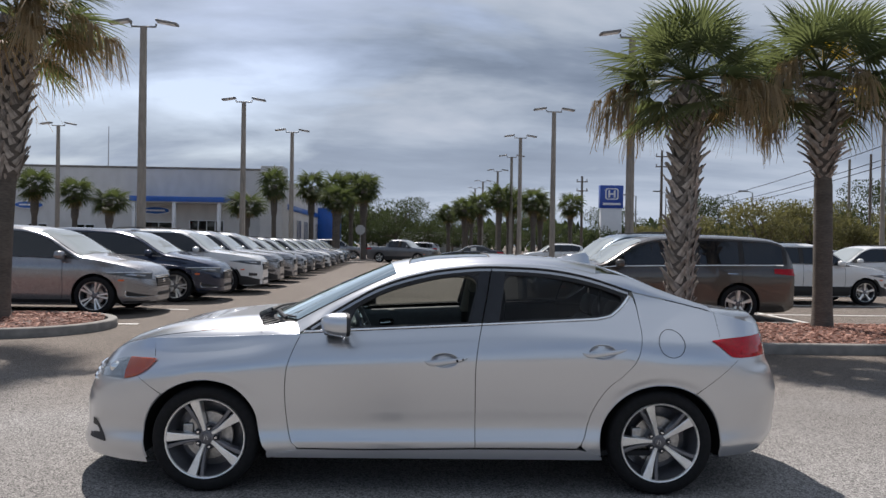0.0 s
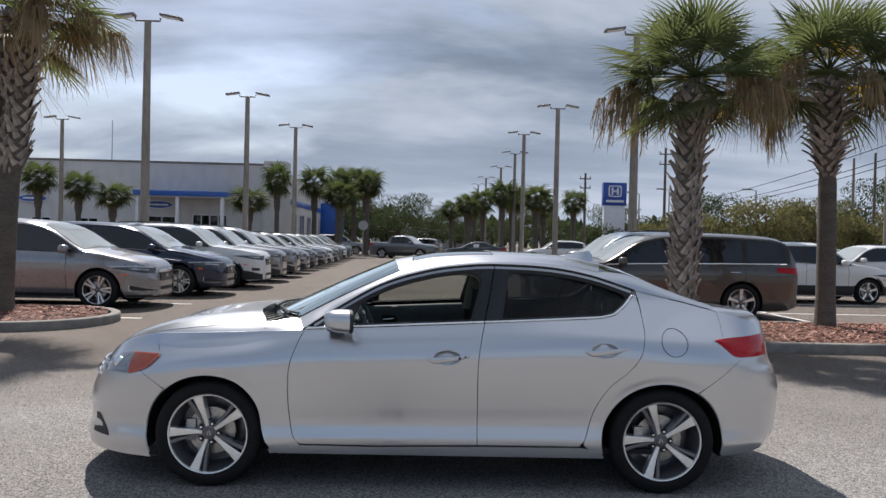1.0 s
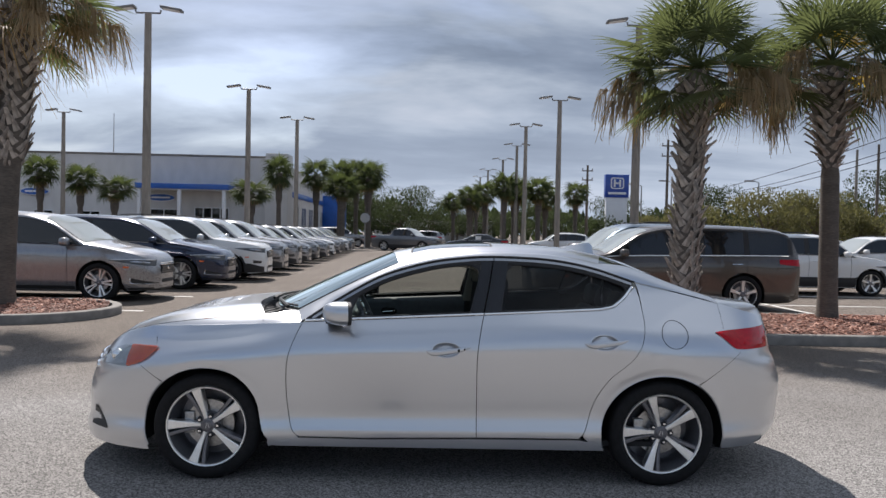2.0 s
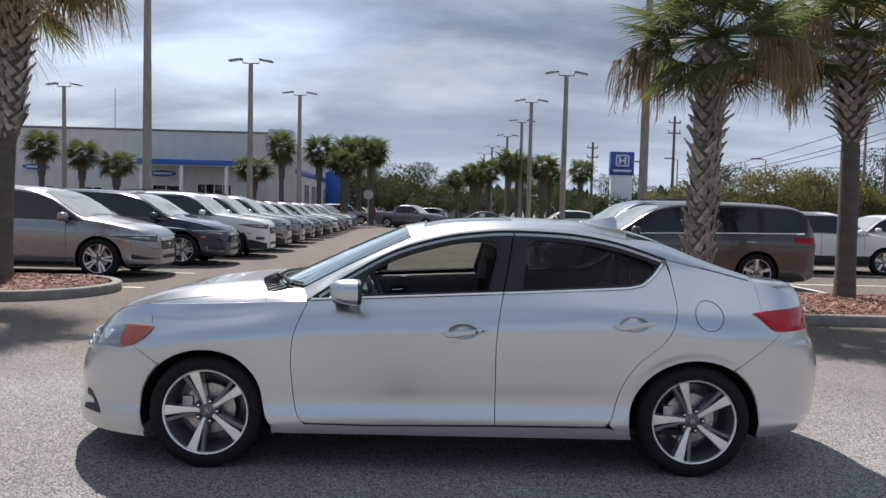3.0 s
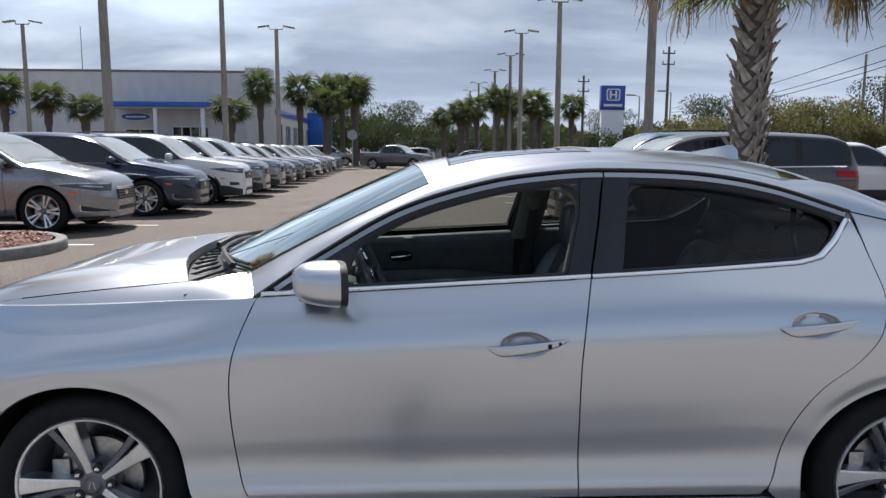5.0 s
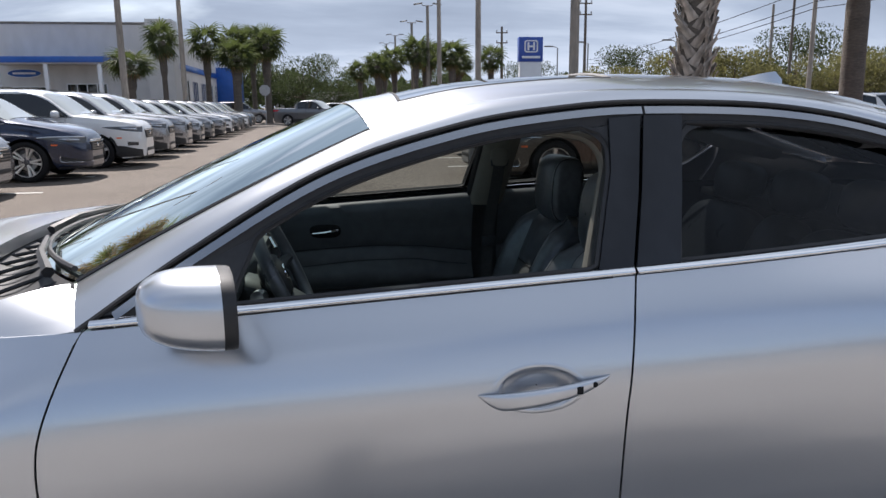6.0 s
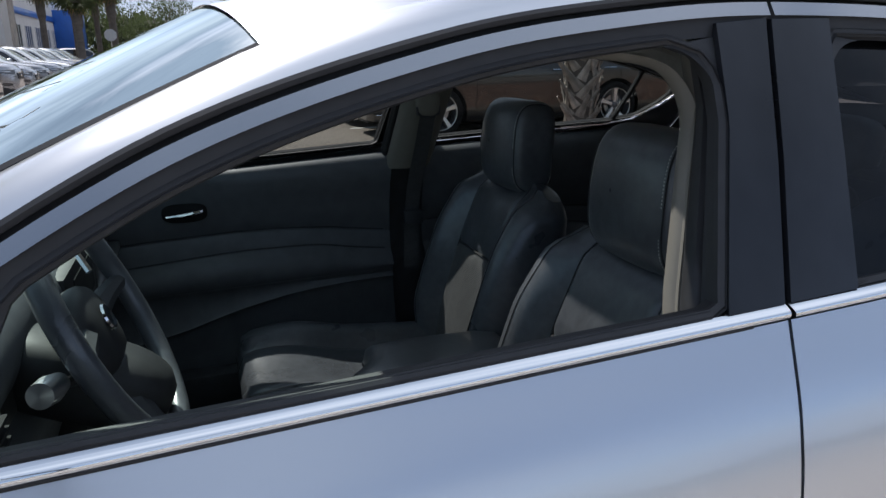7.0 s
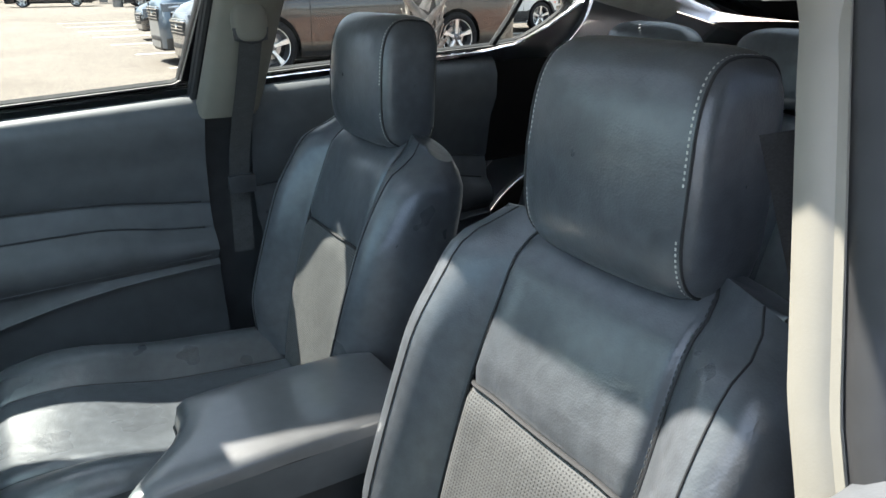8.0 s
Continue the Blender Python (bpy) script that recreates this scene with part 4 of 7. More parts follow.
edge = [roof(SUNROOF[0], s) for s in np.linspace(-0.70, 0.70, 20)] + [roof(x, 0.70) for x in np.linspace(*SUNROOF[:2], 8)] + [roof(SUNROOF[1], s) for s in np.linspace(0.70, -0.70, 20)] + [roof(x, -0.70) for x in np.linspace(SUNROOF[1], SUNROOF[0], 8)]
part("sunroof_seal", tube([p - Vector((0, 0, 0.004)) for p in edge], 0.006, 5), M["rubber"], hero)
# aerial fin
bm = bmesh.new()
rows = []
for i in range(11):
    u = i / 10
    h = 0.088 * u ** 1.1 * (1 - smooth((u - 0.88) / 0.12) * 0.35)
    w = 0.030 * math.sin(math.pi * min(0.98, u * 0.85 + 0.08))
    x = 0.83 + 0.25 * u
    z0 = roof(x, 0.0).z - 0.004
    rows.append([Vector((x + 0.01, -w, z0)), Vector((x, -w * 0.5, z0 + h * 0.55)), Vector((x, 0, z0 + h)), Vector((x, w * 0.5, z0 + h * 0.55)), Vector((x + 0.01, w, z0))])
add_grid(bm, rows)
part("aerial_fin", bm, SILVER, hero, "silver shark-fin aerial", angle=60)
# rear window and boot
def backlight(k, s):
    a, b = roof(roof_x(1, 0.88 * s), 0.88 * s) - Vector((0, 0, 0.002)), Vector((1.74 - 0.08 * s * s, s * 0.575, 1.082 + 0.026 * s * s))
    return a.lerp(b, k) + Vector((0, 0, 0.11 * k * (1 - k) ** 2))
part("rear_window", grid([[backlight(k, s) for s in np.linspace(-1, 1, 21)] for k in np.linspace(0, 1, 14)], False, True), M["rearglass"], hero, "clear rear window")
rows = []
for t in np.linspace(0, 1, 20):
    row = []
    for s in np.linspace(-1, 1, 31):
        a, b = 1.745 - 0.06 * s * s, 2.19 - 0.09 * s * s
        x = a + (b - a) * t
        ze = roof_at(x)
        zc = lerp_table([(1.65, 1.102), (1.8, 1.083), (2.0, 1.056), (2.12, 1.042), (2.19, 1.03)], x)
        row.append(Vector((x, s * skin(x, ze), zc - (zc - ze) * abs(s) ** 4)))
    rows.append(row)
rows.append([wrap(1, 0.92, math.pi * (0.5 + 0.42 * s)) for s in np.linspace(-1, 1, 31)])
rows.append([wrap(1, 0.80, math.pi * (0.5 + 0.42 * s)) for s in np.linspace(-1, 1, 31)])
part("boot_lid", grid(rows, False, True), SILVER, hero, angle=60)

# bumpers
def bumper(name, end, z0, tops, edge_x, label):
    rows = []
    for j in range(27):
        w, row = j / 26, []
        for q in np.linspace(0, 2, 73):
            qq = q if q <= 1 else 2 - q
            z = z0 + (lerp_table(tops, qq) - z0) * w
            e = wrap_phi(end, z, edge_x(z))
            phi = e + (math.pi / 2 - e) * qq
            row.append(wrap(end, z, phi if q <= 1 else math.pi - phi))
        rows.append(row)
    rows.insert(0, [p + Vector((-end * 0.05, -math.copysign(0.04, p.y), -0.004)) for p in rows[0]])
    return part(name, grid(rows, False, end < 0), SILVER, hero, label, angle=60)


def front_edge(z):
    a = arch_arc(AXLES[0], ARCH, 133, 133, 1)[0]
    if z < a.y:
        return AXLES[0] - WIDE * math.sqrt(max(1e-4, ARCH ** 2 - (z - 0.312) ** 2)) - 0.002
    return a.x - 0.001 - (1.752 + a.x) * (z - a.y) / (0.670 - a.y)


def rear_edge(z):
    a = arch_arc(AXLES[1], ARCH - 0.004, 57, 57, 1)[0]
    if z < a.y:
        return AXLES[1] + WIDE * math.sqrt(max(1e-4, (ARCH - 0.004) ** 2 - (z - 0.312) ** 2)) + 0.002
    return a.x + 0.001 + (1.822 - a.x) * (z - a.y) / (0.808 - a.y)


bumper("front_bumper", -1, 0.165, [(0, 0.670), (0.12, 0.662), (0.3, 0.645), (0.6, 0.622), (1, 0.59)], front_edge, "silver front bumper")
bumper("rear_bumper", 1, 0.228, [(0, 0.806), (0.2, 0.808), (0.5, 0.80), (1, 0.78)], rear_edge, "silver rear bumper")
rows = [[wrap(-1, z, math.pi * (0.5 + 0.20 * s)) + Vector((0.012, 0, 0)) for s in np.linspace(-1, 1, 21)] for z in np.linspace(0.57, 0.70, 8)]
grille = part("grille", grid(rows), M["plastic"], hero, "black grille")
for z in (0.60, 0.635, 0.67):
    part("grille_bar", tube([wrap(-1, z, math.pi * (0.5 + 0.18 * s)) + Vector((-0.004, 0, 0)) for s in np.linspace(-1, 1, 15)], 0.008, 6), M["chrome"], grille)
# dark inner body behind the joints, and the floor
for side in (-1, 1):
    rows = []
    for z in np.linspace(0.22, 0.87, 10):
        rows.append([Vector((x, side * (skin(x, z) - 0.026), z)) for x in np.linspace(-0.95, 0.93, 30)])
    part("inner_body", grid(rows), M["dark"], hero)
    rows = []
    for z in np.linspace(0.70, 1.0, 6):
        rows.append([Vector((x, side * (skin(x, z) - 0.026), z)) for x in np.linspace(0.93, 2.05, 24)])
    part("inner_body", grid(rows), M["dark"], hero)
rows = [[wrap(-1, z, p) * 1.0 + Vector((0.03, 0, 0)) for p in np.linspace(1.0, math.pi - 1.0, 24)] for z in np.linspace(0.2, 0.70, 6)]
part("nose_backing", grid(rows), M["dark"], hero)
part("underbody", box((-1.62, -0.66, 0.17), (1.5, 0.66, 0.24), 0.02), M["dark"], hero)
part("engine_bay", box((-2.0, -0.52, 0.24), (-1.06, 0.52, 0.66), 0.03), M["dark"], hero)
part("boot_tub", box((1.30, -0.52, 0.26), (2.02, 0.52, 0.86), 0.03), M["carpet"], hero)
part("boot_floor", box((1.15, -0.55, 0.24), (1.95, 0.55, 0.30), 0.02), M["dark"], hero)
part("underbody_front", box((-2.05, -0.32, 0.20), (-1.6, 0.32, 0.3), 0.02), M["dark"], hero)

# wheels
def wheel_of(parent, kind, at, r=0.312, rim=0.235, w=0.108):
    wh = part("wheel", bmesh.new(), M["alloy"], parent, "five-spoke alloy wheel" if kind == "hero" else "")
    wh.matrix_basis = at
    k = rim / 0.235
    q = r - rim
    part("tyre", lathe([(rim, -w + 0.012), (rim + 0.010, -w + 0.003), (rim + q * 0.5, -w), (rim + q * 0.8, -w + 0.008), (r - 0.004, -w + 0.022), (r, -w * 0.5), (r, w * 0.5),
                        (r - 0.004, w - 0.022), (rim + q * 0.5, w), (rim, w - 0.01)], 48), M["tyre"], wh)
    part("rim", lathe([(rim + 0.001, -w + 0.011), (rim - 0.003, -w + 0.004), (rim - 0.010, -w + 0.006), (rim - 0.014, -w + 0.014)], 48), M["alloy"], wh)
    part("rim_barrel", lathe([(rim - 0.012, -w + 0.010), (rim - 0.02, -0.055), (rim - 0.038, -0.02), (rim - 0.038, 0.06), (0.02, 0.062)], 40), M["alloy_dark"], wh)
    part("brake_disc", lathe([(0.06, -0.012), (0.14 * k, -0.012), (0.142 * k, -0.004), (0.142 * k, 0.004)], 32), M["steel"], wh)
    part("hub", lathe([(0.0001, -0.076), (0.026, -0.076), (0.030, -0.071), (0.036, -0.070), (0.070 * k, -0.064), (0.076 * k, -0.052), (0.074 * k, 0.0)], 40), M["alloy_dark"], wh)
    part("centre_cap", lathe([(0.0001, -0.080), (0.022, -0.079), (0.026, -0.074)], 24), M["alloy_dark"], wh)
    for s_ in (-1, 1):
        part("cap_mark", tube([Vector((0.004 * s_, -0.0805, 0.012)), Vector((0.010 * s_, -0.0800, -0.012))], 0.0016, 5), M["alloy"], wh)

    def spoke(lat, mat, name, ang):
        """lat: (radius, low, high, height of the face) from the hub out."""
        bm = bmesh.new()
        rows = []
        for rad, a, b, h in lat:
            e = min(0.004, (b - a) * 0.25)
            rows.append([Vector((rad * k, -0.030, a * k)), Vector((rad * k, -h + 0.004, a * k)), Vector((rad * k, -h, (a + e) * k)), Vector((rad * k, -h, (b - e) * k)), Vector((rad * k, -h + 0.004, b * k)), Vector((rad * k, -0.030, b * k))])
        vs = add_grid(bm, rows)
        bmesh.ops.rotate(bm, matrix=Matrix.Rotation(-ang, 3, "Y"), verts=bm.verts, cent=(0, 0, 0))
        return part(name, bm, mat, wh, angle=30)
    if kind == "hero":
        for i in range(5):
            a = radians(111 + 72 * i)
            spoke([(0.040, -0.016, 0.008, 0.072), (0.07, -0.020, 0.006, 0.074), (0.12, -0.028, 0.006, 0.082), (0.18, -0.038, 0.009, 0.092), (0.224, -0.048, 0.012, 0.098)], M["alloy"], "spoke", a)
            spoke([(0.060, 0.005, 0.022, 0.068), (0.10, 0.006, 0.026, 0.074), (0.16, 0.016, 0.038, 0.084), (0.224, 0.030, 0.055, 0.094)], M["alloy_dark"], "side_spoke", a)
            n = radians(72 * i)
            part("wheel_nut", lathe([(0.0001, -0.082), (0.007, -0.081), (0.010, -0.072), (0.0105, -0.055)], 10), M["chrome"], wh).matrix_basis = Matrix.Translation((0.057 * math.cos(n), 0, 0.057 * math.sin(n)))
            nut_pocket = part("nut_pocket", lathe([(0.0001, -0.0722), (0.0135, -0.0722), (0.0150, -0.0735), (0.0162, -0.070), (0.0165, -0.055)], 20), M["plastic"], wh)
            nut_pocket.matrix_basis = Matrix.Translation((0.057 * math.cos(n), 0, 0.057 * math.sin(n)))
        part("caliper", box((-0.15, -0.03, -0.06), (-0.09, 0.02, 0.07), 0.01), M["steel"], wh)
    else:
        count = 5 if kind == "five" else 10
        for i in range(count):
            a = 6.2832 * i / count + 0.3 if count == 5 else 6.2832 * (i // 2) / 5 + (0.17 if i % 2 else -0.17)
            g = 1.0 if count == 5 else 0.62
            spoke([(0.045, -0.020 * g, 0.020 * g, 0.070), (0.12, -0.020 * g, 0.020 * g, 0.080), (0.224, -0.032 * g, 0.032 * g, 0.095)], M["alloy"], "spoke", a)
    return wh


for ax in AXLES:
    wheel_of(hero, "hero", pose(ax, -0.742, 0.312))
    wheel_of(hero, "hero", pose(ax, 0.742, 0.312, 0, 0, 180))

# ---- the sedan's cabin ----
cabin_back = math.radians(18)
UPV, FWV = Vector((math.sin(cabin_back), 0, math.cos(cabin_back))), Vector((-math.cos(cabin_back), 0, math.sin(cabin_back)))
HALF = spline([(0, 0.0), (0.30, 0.0), (0.45, 0.004), (0.51, -0.004), (0.58, 0.018), (0.70, 0.050), (0.82, 0.060), (0.92, 0.045), (0.99, 0.0), (1.0, -0.05), (0.95, -0.10), (0.8, -0.125),
               (0.4, -0.13), (0, -0.13)], 5)
SEAM_A, SEAM_B = 15, 28


def seat_back_rows(base, side, half_width, length, nt=26):
    """Rows up the back, each a half section from the middle line out and round to the rear."""
    rows = []
    for j in range(nt + 1):
        t = j / nt
        w = half_width * lerp_table([(0, 0.90), (0.25, 1.0), (0.6, 1.0), (0.8, 0.97), (0.92, 0.96), (1.0, 0.84)], t)
        b = lerp_table([(0, 0.55), (0.2, 1.0), (0.6, 0.95), (0.85, 0.6), (1.0, 0.2)], t)
        thick = lerp_table([(0, 1.0), (0.85, 0.85), (1.0, 0.35)], t)
        row = []
        for p in HALF:
            drop = 0.055 * max(0, abs(p.x) - 0.25) ** 2.2 * smooth((t - 0.55) / 0.45)
            f = p.y * (b if p.y > 0 else thick) + 0.02 * math.sin(math.pi * t) * (1 - p.x ** 2)
            f -= 0.03 * smooth((t - 0.86) / 0.14)
            row.append(base + UPV * (length * t - drop) + FWV * f + Vector((0, side * p.x * w, 0)))
        rows.append(row)
    return rows


def front_seat(name, y0, label, back=0.0):
    seat = part(name, bmesh.new(), M["leather"], hero, label)
    base = Vector((0.195 + back, y0, 0.46))
    length, nt = 0.530, 26
    cut_t = 15
    for side in (-1, 1):
        rows = seat_back_rows(base, side, 0.262, length, nt)
        fl = side > 0
        part("bolster", grid([r[SEAM_A:SEAM_B + 1] for r in rows], False, fl), M["leather"], seat, angle=70)
        part("bolster_side", grid([r[SEAM_B:] for r in rows], False, fl), M["leather"], seat, angle=70)
        part("piping", tube([r[SEAM_A] + FWV * 0.0005 for r in rows], 0.0019, 6), M["rubber"], seat)
        top = rows[-1]
        mid = [top[i].lerp(top[-1 - i], 0.5) + UPV * 0.005 for i in range(len(top) // 2)]
        part("top_cap", grid([top[:len(mid)], mid, top[::-1][:len(mid)]], False, fl), M["leather"], seat, angle=80)
        part("piping", tube([r[SEAM_B] + FWV * 0.0006 for r in rows], 0.0011, 6), M["rubber"], seat)
        bm = bmesh.new()
        for r0, r1 in zip(rows[2:-2], rows[3:-1]):
            for k in (0.1, 0.4, 0.7):
                a = r0[SEAM_A - 1].lerp(r1[SEAM_A - 1], k) + FWV * 0.0012
                b = r0[SEAM_A - 1].lerp(r1[SEAM_A - 1], k + 0.17) + FWV * 0.0012
                add_tube(bm, [a, b], 0.0006, 4)
        part("stitching", bm, M["webbing"], seat)
    left = seat_back_rows(base, -1, 0.262, length, nt)
    right = seat_back_rows(base, 1, 0.262, length, nt)
    full = [l[SEAM_A::-1] + r[1:SEAM_A + 1] for l, r in zip(left, right)]
    def dimple(rows, edge_rows):
        out = [[p.copy() for p in r] for r in rows]
        for j in edge_rows:
            for i in range(len(out[j])):
                out[j][i] -= FWV * 0.007
        return out
    part("back_upper", grid(dimple(full[cut_t:], [0])), M["leather"], seat, "smooth black leather panel", angle=70)
    part("back_lower", grid(dimple(full[:cut_t + 1], [-1])), M["perforated"], seat, "perforated leather panel", angle=70)
    part("seam", tube([p - FWV * 0.004 for p in full[cut_t]], 0.003, 6), M["rubber"], seat)
    # cushion
    def cush(side):
        rows = []
        for j in range(21):
            t = j / 20
            x = 0.20 + back - 0.56 * t
            zt = lerp_table([(0, 0.455), (0.4, 0.470), (0.8, 0.512), (0.93, 0.508), (1, 0.46)], t)
            w = lerp_table([(0, 0.24), (0.5, 0.262), (0.9, 0.255), (1, 0.23)], t)
            b = lerp_table([(0, 1.0), (0.6, 0.9), (1, 0.3)], t)
            row = []
            for p in HALF[:48]:
                f = p.y * (0.75 * b if p.y > 0 else 1.1)
                row.append(Vector((x + (0.0 if t < 1 else 0.01), y0 + side * p.x * w, zt + f)))
            rows.append(row)
        rows.append([p + Vector((0.03, 0, -0.16)) for p in rows[-1]])
        return rows
    for side in (-1, 1):
        rows = cush(side)
        part("cushion_bolster", grid([r[SEAM_A:] for r in rows], False, side < 0), M["leather"], seat, angle=70)
        part("piping", tube([r[SEAM_A] for r in rows[:-1]], 0.0026, 6), M["rubber"], seat)
    a, b = cush(-1), cush(1)
    full = [l[SEAM_A::-1] + r[1:SEAM_A + 1] for l, r in zip(a, b)]
    part("cushion_rear", grid(full[:9], False, True), M["leather"], seat, angle=70)
    part("cushion_front", grid(full[8:], False, True), M["leather"], seat, "smooth black cushion panel", angle=70)
    part("seat_base", box((-0.30 + back, y0 - 0.22, 0.24), (0.20 + back, y0 + 0.22, 0.44), 0.03), M["trim"], seat)
    # head restraint
    c = base + UPV * 0.606 - FWV * 0.006
    tip = math.radians(4)
    turn = Matrix((Vector((-math.cos(tip), 0, math.sin(tip))), Vector((0, 1, 0)), Vector((math.sin(tip), 0, math.cos(tip))))).transposed().to_4x4()
    hr = part("head_restraint", bmesh.new(), M["leather"], seat, "black leather head restraint with light stitching")
    hr.matrix_basis = Matrix.Translation(c) @ turn
    def pad_ring(y, grow=0.0, n=56):
        """The side outline of the pad at a distance from its middle."""
        q = abs(y) / 0.124
        f = max(0.0, 1 - q ** 7) ** (1 / 7)
        ring = []
        for k in range(n):
            a = 6.2832 * k / n
            c_, s_ = math.cos(a), math.sin(a)
            x = (0.056 * f + grow) * math.copysign(abs(c_) ** 0.62, c_)
            z = (0.115 * f + grow) * math.copysign(abs(s_) ** 0.46, s_)
            ring.append(Vector((x + 0.010 * (1 - (z / 0.115) ** 2) - 0.75 * y * y, y * (1 - 0.06 * max(0, z) / 0.11), z)))
        return ring
    part("pad", grid([pad_ring(y) for y in np.linspace(-0.110, 0.110, 17)], True, True), M["leather"], hr, angle=80)
    for side in (-1, 1):
        st = [pad_ring(side * y) for y in (0.110, 0.114, 0.118, 0.121, 0.1232)]
        mid = sum(st[-1], Vector()) / len(st[-1])
        st += [[p.lerp(mid, k) + Vector((0, side * 0.0015 * k, 0)) for p in st[-1]] for k in (0.35, 0.7, 0.98)]
        part("side_pad", grid(st, True, side > 0), M["leather"], hr, angle=80)
        ring = pad_ring(side * 0.110, 0.0006)
        part("piping", tube(ring + ring[:2], 0.0016, 5), M["rubber"], hr)
        bm = bmesh.new()
        fine_ring = resample([p + Vector((0, -side * 0.005, 0)) for p in pad_ring(side * 0.110, 0.0016)], 190)
        for i in range(0, 188, 2):
            add_tube(bm, [fine_ring[i], fine_ring[i + 1]], 0.0011, 4)
        part("stitching", bm, M["thread"], hr, "light thread")
        part("post", tube([Vector((-0.005, side * 0.055, -0.10)), Vector((-0.012, side * 0.055, -0.20))], 0.006, 8), M["chrome"], hr)
    return seat


front_seat("driver_seat", -0.382, "black leather driver's seat with perforated insert")
front_seat("passenger_seat", 0.34, "black leather passenger seat with perforated insert", 0.075)

# console and armrest
con = part("console", box((-0.80, -0.095, 0.25), (0.30, 0.095, 0.52), 0.02), M["plastic"], hero, "dark centre console")
rows = []
for k in np.linspace(-1, 1, 17):
    y = -0.006 + 0.106 * math.copysign(abs(math.sin(k * math.pi / 2)) ** 0.8, k)
    edge = (1 - abs(k) ** 3.2)
    front = lerp_table([(-0.112, -0.125), (-0.06, -0.085), (0.0, -0.035), (0.05, -0.015), (0.10, -0.012)], y)
    zt = 0.618 + 0.026 * edge ** 0.5
    rows.append([Vector((x, y, z)) for x, z in ((front + 0.012, 0.568), (front, 0.580), (front, 0.600), (front + 0.006, zt - 0.012), (front + 0.020, zt - 0.002), (front + 0.05, zt),
                                                (0.10, zt + 0.003), (0.25, zt), (0.30, zt - 0.01), (0.305, 0.57))])
arm = part("armrest", grid(rows), M["armrest"], con, "padded leather armrest", angle=70)
part("armrest_side", grid([[Vector((x, y, z)) for x in (-0.11 + 0.11 * (y > 0), 0.1, 0.305)] for y, z in ((-0.112, 0.62), (-0.112, 0.565), (0.10, 0.565), (0.10, 0.62))]), M["softpad"], arm)
out2 = [r[2] for r in rows]
part("armrest_box", box((-0.02, -0.10, 0.50), (0.29, 0.09, 0.566), 0.012), M["trim"], con)
part("armrest_seam", tube([Vector((p.x - 0.001, p.y, 0.592)) for p in out2] + [Vector((0.30, 0.1015, 0.592))], 0.002, 5), M["rubber"], arm)
cup = []
for a in np.linspace(0, 2 * math.pi, 57):
    c, s_ = math.cos(a), math.sin(a)
    x = math.copysign(0.052, c) * min(1, abs(c) * 4) + 0.044 * c
    cup.append((x, 0.046 * math.copysign(abs(s_) ** 0.8, s_) * (1 - 0.17 * math.exp(-(x / 0.022) ** 2)), c, s_))
def cup_loop(off, z):
    return [Vector((-0.225 + x + off * c, y + off * s_, z)) for x, y, c, s_ in cup]
cups = part("cup_holder", grid([cup_loop(0.030, 0.512), cup_loop(0.024, 0.526), cup_loop(0.014, 0.534), cup_loop(0.004, 0.536)]), M["plastic"], con, "black twin cup holder", angle=60)
part("cup_rim", grid([cup_loop(0.004, 0.535), cup_loop(0.003, 0.538), cup_loop(0.0, 0.538), cup_loop(-0.002, 0.533)]), M["satin"], cups, "thin bright rim")
part("cup_well", grid([cup_loop(-0.001, 0.534), cup_loop(-0.003, 0.5225), cup_loop(-0.043, 0.5222)]), M["dark"], cups)
part("gear_gaiter", pillow(0.05, 0.045, 0.05, 2.4), M["leather"], con).matrix_basis = pose(-0.45, 0, 0.55)
part("gear_lever", tube([Vector((-0.45, 0, 0.56)), Vector((-0.43, 0, 0.66))], [0.010, 0.012], 10), M["satin"], con)
part("gear_knob", pillow(0.028, 0.024, 0.035, 2.4), M["leather"], con).matrix_basis = pose(-0.428, 0, 0.685)

# dashboard
prof = spline([(-0.97, 0.90), (-0.82, 0.942), (-0.66, 0.958), (-0.57, 0.940), (-0.54, 0.89), (-0.57, 0.80), (-0.55, 0.74), (-0.60, 0.60), (-0.66, 0.42)], 4)
rows = []
for y in np.linspace(-0.72, 0.72, 37):
    hood = 0.035 * math.exp(-((y + 0.36) / 0.20) ** 4)
    end = 1 - 0.02 * (abs(y) / 0.72) ** 6
    rows.append([Vector((p.x * end + 0.03 * (abs(y) / 0.72) ** 2 * -1, y, p.y - 0.035 * (abs(y) / 0.72) ** 4 * smooth((p.y - 0.8) / 0.1) + hood * math.exp(-((p.x + 0.62) / 0.12) ** 2))) for p in prof])
dash = part("dashboard", grid(rows), M["softpad"], hero, "black soft dashboard", angle=60)
part("dash_strip", box((-0.585, 0.10, 0.765), (-0.545, 0.68, 0.79), 0.008), M["satin"], dash)
part("instrument_panel", box((-0.60, -0.53, 0.83), (-0.565, -0.19, 0.955), 0.01), M["plastic"], dash)
for y in (-0.60, 0.62):
    part("air_vent", box((-0.585, y - 0.055, 0.84), (-0.545, y + 0.055, 0.90), 0.012), M["satin"], dash, "silver-edged air vent")
    for k in range(4):
        part("vent_slat", box((-0.55, y - 0.045, 0.848 + 0.013 * k), (-0.540, y + 0.045, 0.853 + 0.013 * k)), M["dark"], dash)
part("centre_panel", box((-0.60, -0.16, 0.62), (-0.535, 0.16, 0.93), 0.015), M["plastic"], dash)
part("display", box((-0.54, -0.10, 0.84), (-0.532, 0.10, 0.91), 0.003), M["dark"], dash)
